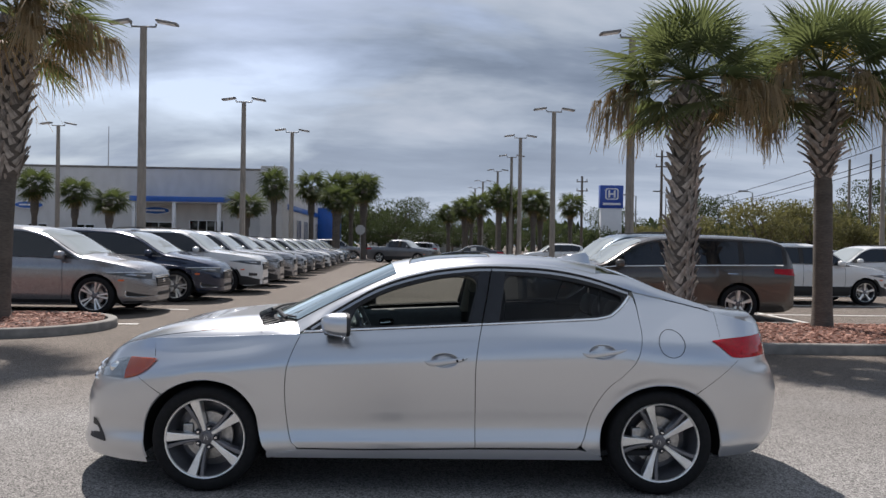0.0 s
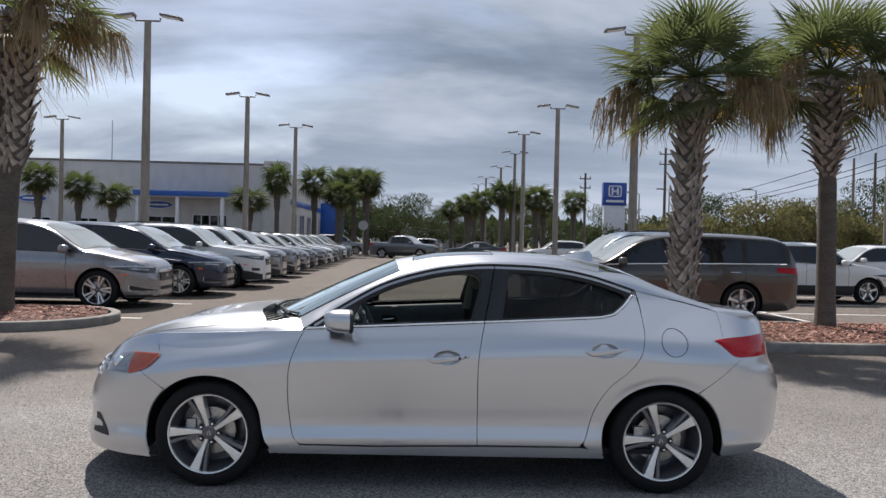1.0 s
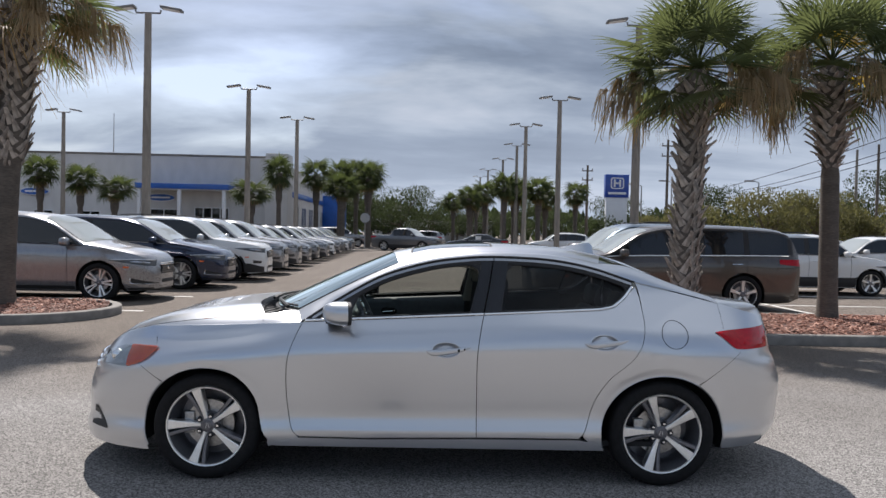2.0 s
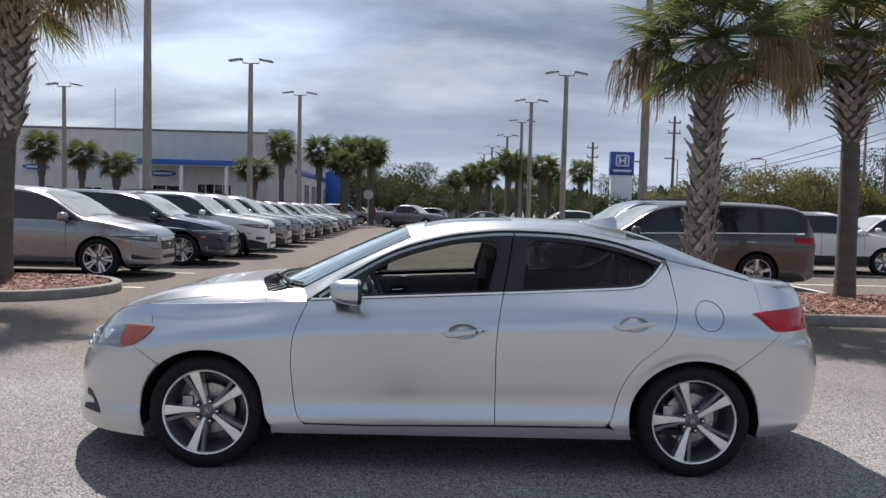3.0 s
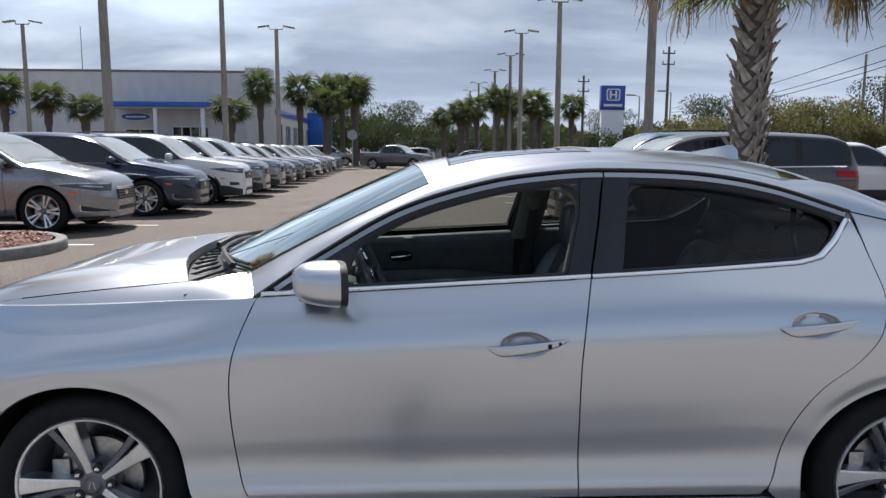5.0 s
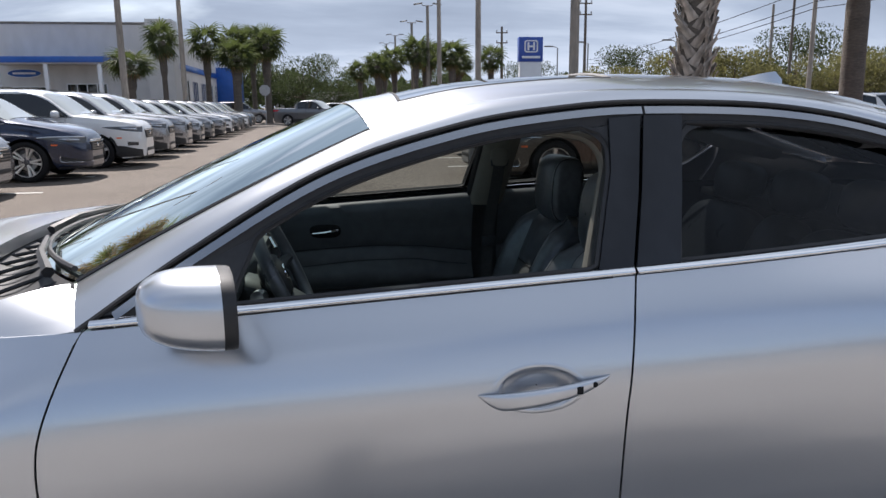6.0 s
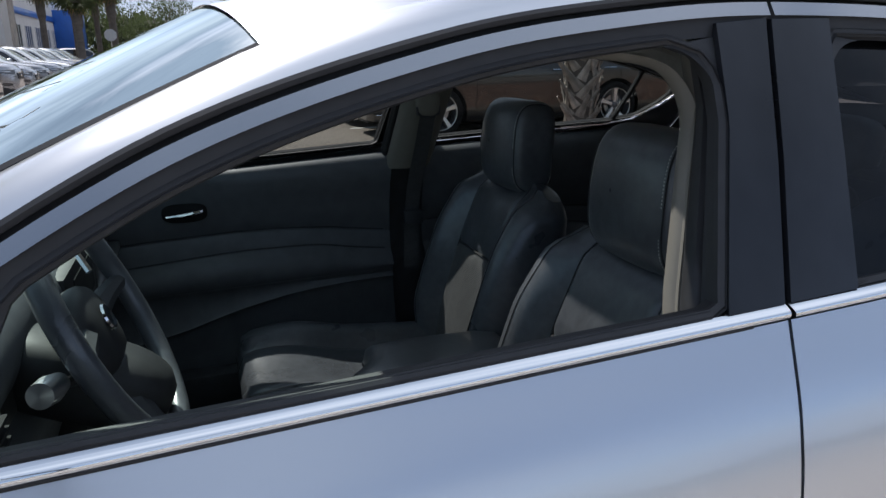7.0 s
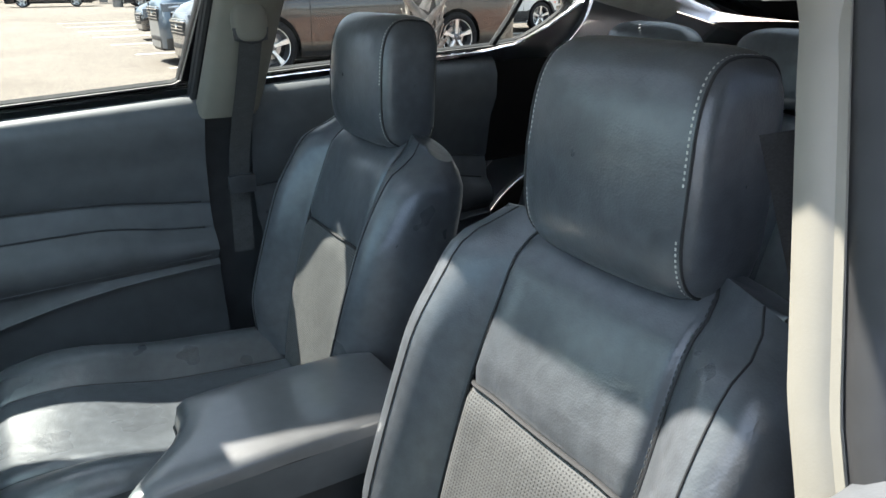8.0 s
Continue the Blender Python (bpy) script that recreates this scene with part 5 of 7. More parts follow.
for k in range(6):
    part("stack_button", box((-0.538, -0.13 + 0.045 * k, 0.70), (-0.528, -0.10 + 0.045 * k, 0.72), 0.003), M["satin"], dash)

# steering wheel and stalk
sw = part("steering_wheel", bmesh.new(), M["leather"], hero, "black leather steering wheel with silver inlays")
sw.matrix_basis = pose(-0.455, -0.36, 0.925, 0, 66, 0)
ring = [Vector((0.186 * math.cos(a), 0.186 * math.sin(a), 0)) for a in np.linspace(0, 6.2832, 49)]
part("rim", tube(ring, 0.0165, 12), M["leather"], sw)
part("airbag_cover", pillow(0.065, 0.075, 0.03, 2.8), M["plastic"], sw).matrix_basis = pose(0.01, 0, -0.03)
for a in (0, 180, 245, 295):
    d = Vector((math.sin(radians(a + 90)) * 0, 0, 0))
    c, s_ = math.cos(radians(a + 90)), math.sin(radians(a + 90))
    part("spoke", tube([Vector((0.05 * c, 0.05 * s_, -0.028)), Vector((0.12 * c, 0.12 * s_, -0.018)), Vector((0.178 * c, 0.178 * s_, -0.002))], [0.022, 0.017, 0.013], 8), M["trim"], sw)
part("badge", lathe([(0.0001, 0.004), (0.018, 0.003), (0.02, 0.0)], 20, "z"), M["chrome"], sw).matrix_basis = pose(0, 0, 0.002)
part("wheel_inlay", tube([Vector((-0.055, 0.06, 0.0)), Vector((-0.085, 0.075, -0.004)), Vector((-0.10, 0.06, -0.008))], 0.005, 6), M["chrome"], sw)
part("column_cowl", pillow(0.13, 0.07, 0.055, 2.8), M["plastic"], hero).matrix_basis = pose(-0.50, -0.36, 0.845, 0, 24, 0)
stalk = part("stalk", tube([Vector((-0.49, -0.42, 0.865)), Vector((-0.495, -0.50, 0.895)), Vector((-0.498, -0.53, 0.905))], [0.008, 0.007, 0.009], 8), M["plastic"], hero, "control stalk with a silver cap")
part("stalk_knob", lathe([(0.0001, -0.028), (0.015, -0.026), (0.017, 0.0), (0.013, 0.028)], 20), M["satin"], stalk).matrix_basis = pose(-0.498, -0.545, 0.909, -10, 0, -10)

# inner door panels
CREASES = ([(-0.75, 0.732), (-0.45, 0.755), (-0.18, 0.764), (0, 0.757), (0.15, 0.739), (0.25, 0.728)], [(-0.75, 0.662), (-0.45, 0.69), (-0.19, 0.706), (-0.03, 0.705), (0.13, 0.683), (0.25, 0.670)],
           [(-0.75, 0.584), (-0.45, 0.597), (-0.2, 0.602), (0.1, 0.609), (0.25, 0.612)], [(-0.75, 0.430), (-0.45, 0.480), (-0.22, 0.541), (-0.05, 0.571), (0.09, 0.583), (0.25, 0.588)])
for side in (-1, 1):
    for x0, x1, nm in ((-0.74, 0.225, "front"), (0.33, 0.99, "rear")):
        back = 0.0 if nm == "front" else 0.86
        def crease(i, x):
            """Height of one of the four swept lines across the panel."""
            return lerp_table(CREASES[i], x - back)
        rows = []
        for z, line, d in ((0.957, None, 0.050), (0.962, None, 0.066), (0.958, None, 0.084), (0.945, None, 0.100), (0.915, None, 0.113), (0.86, None, 0.121), (0.81, None, 0.125),
                           (0.006, 0, 0.128), (-0.002, 0, 0.121), (-0.010, 0, 0.125), (0.006, 1, 0.128), (-0.003, 1, 0.128), (-0.018, 1, 0.146), (-0.045, 1, 0.158), (0.012, 2, 0.152), (0.0, 2, 0.140),
                           (-0.012, 2, 0.130), (0.010, 3, 0.134), (0.0, 3, 0.139), (-0.014, 3, 0.128), (0.40, None, 0.138), (0.34, None, 0.136), (0.28, None, 0.11)):
            row = []
            for x in np.linspace(x0, x1, 40):
                zz = z + (belt_z(x) - 0.972) * smooth((z - 0.6) / 0.3) if line is None else z + crease(line, x)
                row.append(Vector((x, side * (skin_width(-0.4, min(0.93, max(0.3, zz))) - d), zz)))
            rows.append(row)
        dp = part("door_panel", grid(rows, False, side < 0), M["softpad"], hero, "dark padded inner door panel", angle=60)
        for line, d in ((0, 0.126), (1, 0.1295), (2, 0.141), (3, 0.140)):
            part("panel_seam", tube([Vector((x, side * (skin_width(-0.4, crease(line, x)) - d), crease(line, x) + 0.001)) for x in np.linspace(x0 + 0.02, x1 - 0.02, 24)], 0.0022, 6), M["softpad"] if line > 1 else M["trim"], dp)
        if nm == "front":
            hc = Vector((-0.375, side * (skin_width(-0.4, 0.83) - 0.128), 0.835))
            part("handle_cup", pillow(0.062, 0.010, 0.028, 3), M["dark"], dp).matrix_basis = Matrix.Translation(hc)
            part("inner_handle", tube([hc + Vector((-0.05, -side * 0.012, -0.008)), hc + Vector((0.0, -side * 0.02, -0.004)), hc + Vector((0.05, -side * 0.012, 0.004))], [0.005, 0.008, 0.005], 8), M["chrome"], dp, "chrome inner handle")
    # lower pillar trim, upper beige trim and belt
    def inner(x, z, d):
        return Vector((x, side * (skin_width(x, z) - d), z))
    rows = [[inner(x, z, 0.085) for x in np.linspace(0.19, 0.37, 8)] for z in np.linspace(0.30, 0.945, 12)]
    part("pillar_trim_lower", grid(rows), M["trim"], hero)
    rows = []
    for z in np.linspace(0.93, 1.29, 22):
        a = 0.212 + 0.17 * (z - 0.93)
        if side < 0:
            a = 0.209 + 0.27 * (z - 1.0) if z < 1.2 else 0.263
            d0 = 0.105 - 0.14 * (z - 0.93)
            cross = ((-0.001, d0 + 0.004), (0.0, d0 + 0.012), (0.003, d0 + 0.028), (0.015, d0 + 0.040), (0.085, d0 + 0.048), (0.13, d0 + 0.03), (0.145, 0.06))
        else:
            cross = ((-0.004, 0.098), (0.0, 0.122), (0.012, 0.140), (0.045, 0.150), (0.095, 0.150), (0.130, 0.130), (0.145, 0.07))
        rows.append([inner(a + dx, z, d) for dx, d in cross])
    bp = part("pillar_trim", grid(rows), M["beige"], hero, "beige pillar trim", angle=60)
    if side < 0:
        path = spline([(0.1785, 0.90), (0.192, 0.95), (0.2055, 1.0), (0.219, 1.05), (0.2325, 1.10), (0.246, 1.15), (0.255, 1.185), (0.248, 1.220), (0.222, 1.246), (0.165, 1.258), (0.08, 1.262), (0.0, 1.254)], 5)
        rows = []
        for i, p in enumerate(path):
            t = (path[min(i + 1, len(path) - 1)] - path[max(i - 1, 0)]).normalized()
            n_ = Vector((-t.y, t.x))
            e = 0.105 - 0.14 * (p.y - 0.93)
            rows.append([inner(*(p + n_ * o), d) for o, d in ((-0.008, e + 0.004), (-0.002, e + 0.012), (0.001, e + 0.022), (-0.004, e + 0.036))])
        part("pillar_trim_head", grid(rows), M["beige"], bp, angle=70)
        rows = []
        for z in np.linspace(0.90, 1.285, 20):
            a = 0.209 + 0.27 * (z - 1.0) if z < 1.2 else 0.263
            d0 = 0.105 - 0.14 * (z - 0.93)
            rows.append([inner(a + dx, z, 0.026 + (d0 - 0.020) * k) for k, dx in ((0, 0.004), (0.15, -0.004), (0.35, -0.006), (0.42, 0.004), (0.5, 0.004), (0.55, -0.005), (0.8, -0.006), (0.9, -0.002), (1.0, 0.004))])
        part("pillar_seal", grid(rows), M["rubber"], hero, angle=60)
    for dx, d in ((-0.006, 0.078), (-0.008, 0.056)) if side > 0 else ():
        part("pillar_edge_seal", tube([inner(0.212 + dx + 0.17 * (z - 0.93), z, d) for z in np.linspace(0.88, 1.28, 12)], 0.009, 8), M["rubber"], hero)
    if side > 0:
        part("belt_guide", pillow(0.036, 0.016, 0.038, 3), M["beige"], bp, "beige belt guide").matrix_basis = Matrix.Translation(inner(0.305, 1.13, 0.155))
    if side > 0:
        part("belt_loop", tube([inner(0.275, 1.12, 0.165), inner(0.275, 1.10, 0.172), inner(0.305, 1.093, 0.174), inner(0.335, 1.10, 0.172), inner(0.335, 1.12, 0.165)], 0.006, 6), M["trim"], bp)
    wb = bmesh.new()
    add_grid(wb, [[inner(0.282 + k * 0.046 - 0.06 * (1.1 - z), z, 0.172) for k in (0, 1)] for z in np.linspace(1.105, 0.62, 12)])
    add_grid(wb, [[inner(0.282 + k * 0.046 - 0.06 * (1.1 - z), z, 0.1735) for k in (1, 0)] for z in np.linspace(1.105, 0.62, 12)])
    part("seat_belt", wb, M["webbing"], hero, "black seat belt webbing")
    part("belt_tongue", box((0.255, side * 0.70 - 0.008, 0.76), (0.315, side * 0.70 + 0.008, 0.80), 0.004), M["trim"], hero)
    # inside of roof rail and pillars
    rows = []
    for x in np.linspace(-0.74, 1.45, 60):
        zD = max(0.945, roof_at(x))
        y = skin(x, zD) - 0.045
        if x < -0.205:
            k = (x + 0.80) / 0.595
            q = Vector((x - 0.02 + 0.02 * k, (0.66 - 0.065 * k) - 0.02, 0.975 + 0.30 * k))
        else:
            q = Vector((x, skin(x, zD) * 0.86 - 0.02, zD + 0.005))
        p = Vector((x, y, zD - 0.040))
        rows.append([Vector((v.x, side * v.y, v.z)) for v in (p, p.lerp(q, 0.5) + Vector((0, -0.01, -0.006)), q)])
    part("pillar_lining", grid(rows[:22]), M["trim"], hero)
    part("rail_lining", grid(rows[21:]), M["headliner"], hero, "pale cant rail lining")

# headliner
bm = bmesh.new()
for s0, s1, a, b in ((-0.9, -0.80, -0.22, 1.15), (0.80, 0.9, -0.22, 1.15), (-0.80, 0.80, -0.30, SUNROOF[0]), (-0.80, 0.80, 0.155, 1.15)):
    add_grid(bm, [[roof(max(a, roof_x(0, s) + 0.012) * (1 - x) + b * x, s) - Vector((0, 0, 0.028)) for s in np.linspace(s0, s1, 9)] for x in np.linspace(0, 1, 14)])
part("headliner", bm, M["headliner"], hero, "pale headliner")
# rear bench
bench = part("rear_bench", bmesh.new(), M["leather"], hero, "black leather rear bench")
for y0, w in ((-0.36, 0.27), (0.0, 0.12), (0.36, 0.27)):
    part("squab", pillow(0.07, w, 0.27, 3.6, 24, 18), M["leather"], bench).matrix_basis = pose(1.06, y0, 0.70, 0, 20, 0)
    part("cushion", pillow(0.27, w, 0.07, 3.6, 24, 14), M["leather"], bench).matrix_basis = pose(0.78, y0, 0.47, 0, 4, 0)
    part("head_pad", pillow(0.05, min(w, 0.135), 0.075, 3.2, 24, 16), M["leather"], bench).matrix_basis = pose(1.17, y0, 1.035, 0, 12, 0)
part("parcel_shelf", box((1.14, -0.60, 0.965), (1.72, 0.60, 0.995), 0.01), M["carpet"], hero)
part("cabin_floor", box((-0.95, -0.80, 0.225), (1.3, 0.80, 0.255)), M["carpet"], hero)
for side in (-1, 1):
    part("sill_trim", box((-0.80, min(side * 0.66, side * 0.80), 0.256), (0.98, max(side * 0.66, side * 0.80), 0.37), 0.02), M["trim"], hero)
part("bulkhead", box((-1.02, -0.62, 0.25), (-0.98, 0.62, 0.88), 0.01), M["dark"], hero)

# the sedan stands slightly askew to the bays
hero.matrix_world = pose(0, 0, 0, 0, 0, -1.0)

# ---- palms and trees ----
M["trunk"] = material("palm_trunk", (0.105, 0.09, 0.076), 0.9, 0, 0, (14, 0.35, (1, 1, 4)), (40, 0.8, "noise"))
M["boot"] = material("palm_boot", (0.33, 0.29, 0.25), 0.85, 0, 0, (20, 0.40, (1, 1, 0.4)), (70, 0.5, "noise"), spread=0.35)
def leaf(name, color, spread):
    m = material(name, color, 0.65, 0, 0, (5, 0.35, (1, 1, 1)), None, spread, specular=0.25)
    b = m.node_tree.nodes["Principled BSDF"]
    n, l = m.node_tree.nodes, m.node_tree.links
    tr = n.new("ShaderNodeBsdfTranslucent")
    tr.inputs[0].default_value = (min(1, color[0] * 2.2), min(1, color[1] * 2.2), color[2] * 1.6, 1)
    mx = n.new("ShaderNodeMixShader")
    mx.inputs[0].default_value = 0.38
    l.new(b.outputs[0], mx.inputs[1])
    l.new(tr.outputs[0], mx.inputs[2])
    l.new(mx.outputs[0], n["Material Output"].inputs[0])
    return m
M["frond"] = leaf("palm_frond", (0.072, 0.086, 0.042), 0.55)
M["frond_far"] = leaf("far_palm_frond", (0.045, 0.058, 0.024), 0.35)
M["frond_dry"] = leaf("dry_frond", (0.20, 0.14, 0.075), 0.35)
M["frond_yellow"] = leaf("yellow_frond", (0.30, 0.20, 0.012), 0.2)
M["bloom"] = leaf("spent_flower_stalks", (0.30, 0.235, 0.15), 0.25)
M["leaf_dark"] = leaf("dark_foliage", (0.030, 0.040, 0.020), 0.3)
M["leaf_olive"] = leaf("olive_foliage", (0.098, 0.094, 0.046), 0.25)
M["bark"] = material("bark", (0.11, 0.085, 0.065), 0.9, 0, 0, (10, 0.4, (1, 1, 3)), (30, 0.7, "noise"))


def fan_mesh(name, rng, blades, petiole, length, droop, mat, fused=0.40, spread=122, strap=1.0):
    """A fan leaf growing along +x: a stalk, a pleated inner fan, then separate pointed blades."""
    bm = bmesh.new()
    add_tube(bm, [Vector((petiole * t, 0, -0.10 * petiole * t * t)) for t in np.linspace(0, 1, 5)], [0.020, 0.015, 0.013, 0.011, 0.009], 5)
    tip = Vector((petiole, 0, -0.10 * petiole))
    da = radians(2 * spread / (blades - 1))
    for i in range(blades):
        a = -radians(spread) + da * i + rng.uniform(-0.02, 0.02)
        ln = length * (0.66 + 0.34 * math.cos(a * 0.55)) * rng.uniform(0.88, 1.05)
        d = Vector((math.cos(a), math.sin(a), 0.12 * math.cos(a)))
        side = Vector((-math.sin(a), math.cos(a), 0))
        bend = droop * (0.6 + 0.4 * abs(math.sin(a))) * rng.uniform(0.75, 1.25)
        rows = []
        for t in (0.03, 0.22, fused, 0.62, 0.82, 1.0):
            q = tip + d * ln * t - Vector((0, 0, bend * ln * t ** 2.4))
            w = ln * t * math.tan(da / 2) * strap if t <= fused else ln * fused * math.tan(da / 2) * strap * (1 - ((t - fused) / (1 - fused)) ** 1.3) + 0.0015
            rows.append((q - side * w + Vector((0, 0, 0.55 * w)), q, q + side * w + Vector((0, 0, 0.55 * w))))
        add_grid(bm, rows)
    me = bpy.data.meshes.new(name)
    bm.to_mesh(me)
    bm.free()
    me.materials.append(mat)
    return me


rng_f = random.Random(11)
FANS = [fan_mesh("frond", rng_f, 30, 0.80, 0.84, dr, M["frond"]) for dr in (0.15, 0.35, 0.6)]
FANS_DRY = [fan_mesh("dry_frond", rng_f, 22, 0.62, 0.72, dr, M["frond_dry"], 0.3, 100, 0.55) for dr in (0.9, 1.3)]
FAN_YELLOW = fan_mesh("yellow_frond", rng_f, 30, 0.80, 0.80, 0.25, M["frond_yellow"])
FAR_FANS = [fan_mesh("frond", rng_f, 15, 0.7, 0.85, dr, M["frond_far"]) for dr in (0.45, 0.8)]
FAR_DRY = fan_mesh("dry_frond", rng_f, 11, 0.6, 0.7, 1.2, M["frond_dry"], 0.3, 90)


def boot_mesh():
    bm = bmesh.new()
    rows = []
    for u, w, out in ((-0.04, 0.082, -0.006), (0.06, 0.066, 0.014), (0.16, 0.046, 0.046), (0.26, 0.038, 0.090), (0.33, 0.026, 0.125)):
        rows.append([Vector((out, -w, u)), Vector((out + 0.022, -w * 0.55, u)), Vector((out + 0.030, 0, u)), Vector((out + 0.022, w * 0.55, u)), Vector((out, w, u)), Vector((out - 0.012, 0, u))])
    vs = add_grid(bm, rows, True)
    bm.faces.new(vs[-1])
    me = bpy.data.meshes.new("boot")
    bm.to_mesh(me)
    bm.free()
    me.materials.append(M["boot"])
    return me


BOOT = boot_mesh()


def child(name, me, parent, m):
    ob = new(name, me)
    ob.parent = parent
    ob.matrix_basis = m
    return ob


def sabal_palm(x, y, height, r0, r1, boots_from, boots_r, fronds, seed, label, lean=(0, 0), dry=8, size=1.0, bloom=0, far=False, yellow=0, flare=0, dry_el=(-72, -30), dry_size=(0.75, 1.0)):
    """height: up to the heart of the crown."""
    rng = random.Random(seed)
    palm = thing("palm_tree", label, "palm", "", pose(x, y, 0.0))
    line = [Vector((lean[0] * (t ** 1.5), lean[1] * (t ** 1.5), height * t)) for t in np.linspace(0, 1, 25)]
    def radius(z):
        k = z / height
        base = r0 * (1 + 0.35 * math.exp(-z / 0.25)) + (r1 - r0) * k
        if z > boots_from:
            base = r1 + (boots_r - r1) * smooth((z - boots_from) / 0.4) * (1 - 0.25 * smooth((z - height + 0.6) / 0.6))
        return base
    bm = bmesh.new()
    rows = []
    for i, p in enumerate(line):
        rr = radius(p.z) * (0.88 if p.z > boots_from and not far else 1)
        rows.append([p + Vector((rr * math.cos(a) * (1 + 0.05 * noise.noise(Vector((a * 2, p.z * 3, seed)))), rr * math.sin(a), -0.03 if i == 0 else 0)) for a in np.linspace(0, 6.2832, 17)[:-1]])
    add_grid(bm, rows, True)
    part("trunk", bm, M["trunk"], palm)
    if not far:
        z, k = boots_from, 0
        while z < height - 0.12:
            t = z / height
            c = Vector((lean[0] * t ** 1.5, lean[1] * t ** 1.5, z))
            rr = radius(z) * 0.86
            for j in range(8):
                a = 6.2832 * (j + 0.5 * (k % 2)) / 8 + rng.uniform(-0.12, 0.12)
                s = rng.uniform(0.72, 0.98) * min(1.0, max(0.7, rr / 0.2))
                m = Matrix.Translation(c + Vector((rr * math.cos(a), rr * math.sin(a), 0))) @ Matrix.Rotation(a, 4, "Z") @ Matrix.Rotation(radians(rng.uniform(-8, 8) + (30 if (j + k) % 2 else -30)), 4, "X") @ Matrix.Rotation(radians(rng.uniform(-4, 14) + flare), 4, "Y") @ Matrix.Diagonal((s * (0.5 + 0.6 * smooth((z - height + 1.9) / 0.9)), 0.9 * s, s * rng.uniform(0.75, 1.0), 1))
                child("boot", BOOT, palm, m)
            z += 0.105
            k += 1
    heart = line[-1]
    for i in range(fronds):
        f = (i + 0.5) / fronds
        a = i * 2.39996 + rng.uniform(-0.2, 0.2)
        el = radians((66 if far else 82) - (112 if far else 120) * f ** 0.9 + rng.uniform(-9, 9))
        me = rng.choice(FAR_FANS if far else FANS) if not (yellow and i % 13 == 3) else FAN_YELLOW
        s = size * rng.uniform(0.85, 1.08) * (1 if far else 0.76 + 0.24 * math.cos(el) ** 2)
        m = Matrix.Translation(heart + Vector((0, 0, 0.12 * (1 - f)))) @ Matrix.Rotation(a, 4, "Z") @ Matrix.Rotation(-el, 4, "Y") @ Matrix.Rotation(rng.uniform(-0.5, 0.5), 4, "X") @ Matrix.Scale(s, 4)
        child("frond", me, palm, m)
    for i in range(dry):
        a = i * 2.39996 * 1.1 + rng.uniform(-0.3, 0.3)
        el = radians(rng.uniform(*dry_el))
        m = Matrix.Translation(heart + Vector((0, 0, -0.12))) @ Matrix.Rotation(a, 4, "Z") @ Matrix.Rotation(-el, 4, "Y") @ Matrix.Rotation(rng.uniform(-0.5, 0.5), 4, "X") @ Matrix.Scale(size * rng.uniform(*dry_size), 4)
        child("dry_frond", FAR_DRY if far else rng.choice(FANS_DRY), palm, m)
    for i in range(bloom):
        a = rng.uniform(0, 6.2832)
        bm = bmesh.new()
        lift = rng.uniform(-0.25, 0.15)
        reach = size * rng.uniform(1.05, 1.55)
        d = Vector((math.cos(a), math.sin(a), 0))
        stem = [heart + d * reach * t + Vector((0, 0, 0.05 + (0.30 + lift) * reach * t - 0.55 * reach * t * t)) for t in np.linspace(0, 1, 7)]
        add_tube(bm, stem, [0.012, 0.010, 0.009, 0.008, 0.006, 0.005, 0.003], 4, False)
        for k in range(110):
            p0 = stem[rng.randint(4, 6)]
            b = a + rng.uniform(-1.2, 1.2)
            o = Vector((math.cos(b), math.sin(b), 0)) * rng.uniform(0.06, 0.30) * size
            p1 = p0 + o * 0.6 + Vector((0, 0, rng.uniform(-0.05, 0.05)))
            p2 = p0 + o - Vector((0, 0, rng.uniform(0.10, 0.60)))
            add_tube(bm, [p0, p1, p2, p2 + Vector((rng.uniform(-0.05, 0.05), rng.uniform(-0.05, 0.05), -rng.uniform(0.04, 0.16)))], [0.006, 0.006, 0.005, 0.003], 3, False)
        part("flower_stalk", bm, M["bloom"], palm, "spent tan flower stalks")
    return palm


sabal_palm(4.08, 6.32, 4.10, 0.19, 0.19, 0.42, 0.225, 38, 3, "cabbage palm with criss-cross leaf bases on mulch", (0.12, 0), 2, 1.02, 7, dry_el=(-50, -18))
sabal_palm(6.78, 6.95, 4.40, 0.155, 0.14, 2.70, 0.23, 40, 8, "cabbage palm with smooth trunk and shaggy collar on mulch", (-0.06, 0), 2, 1.06, 6, False, 1, 22, dry_el=(-45, -15))
sabal_palm(-6.88, 6.95, 5.05, 0.17, 0.18, 2.35, 0.29, 20, 21, "cabbage palm with brown hanging fronds on mulch", (0.24, 0), 15, 1.15, 5, dry_el=(-30, 14), dry_size=(1.0, 1.35))

# far palms
FAR_PALMS = [(-27.0, 47.3, 5.2), (-24.2, 47.3, 4.7), (-21.8, 47.3, 4.1), (-12.2, 47.3, 4.0), (-11.3, 52.9, 5.9), (-8.8, 56, 6.0), (-6.3, 53, 4.9), (-7.3, 60, 6.3), (-6.0, 62, 6.5), (-4.7, 60, 6.3), (-5.3, 66, 6.6),
             (4.7, 66, 4.9), (6.6, 70, 5.6), (7.3, 58.6, 5.6), (8.8, 62, 5.5), (10.3, 58.6, 5.3), (13.9, 60, 5.1), (6.5, 80, 5.4), (12.2, 66, 5.0), (5.6, 75, 5.0), (9.6, 70, 5.6), (4.0, 84, 5.2)]
far_a = sabal_palm(*FAR_PALMS[0], 0.20, 0.18, 3.0, 0.27, 30, 33, "cabbage palm with rounded crown beside the building", (0, 0), 8, 1.05, 0, True)
far_a["group"] = "distant palms"
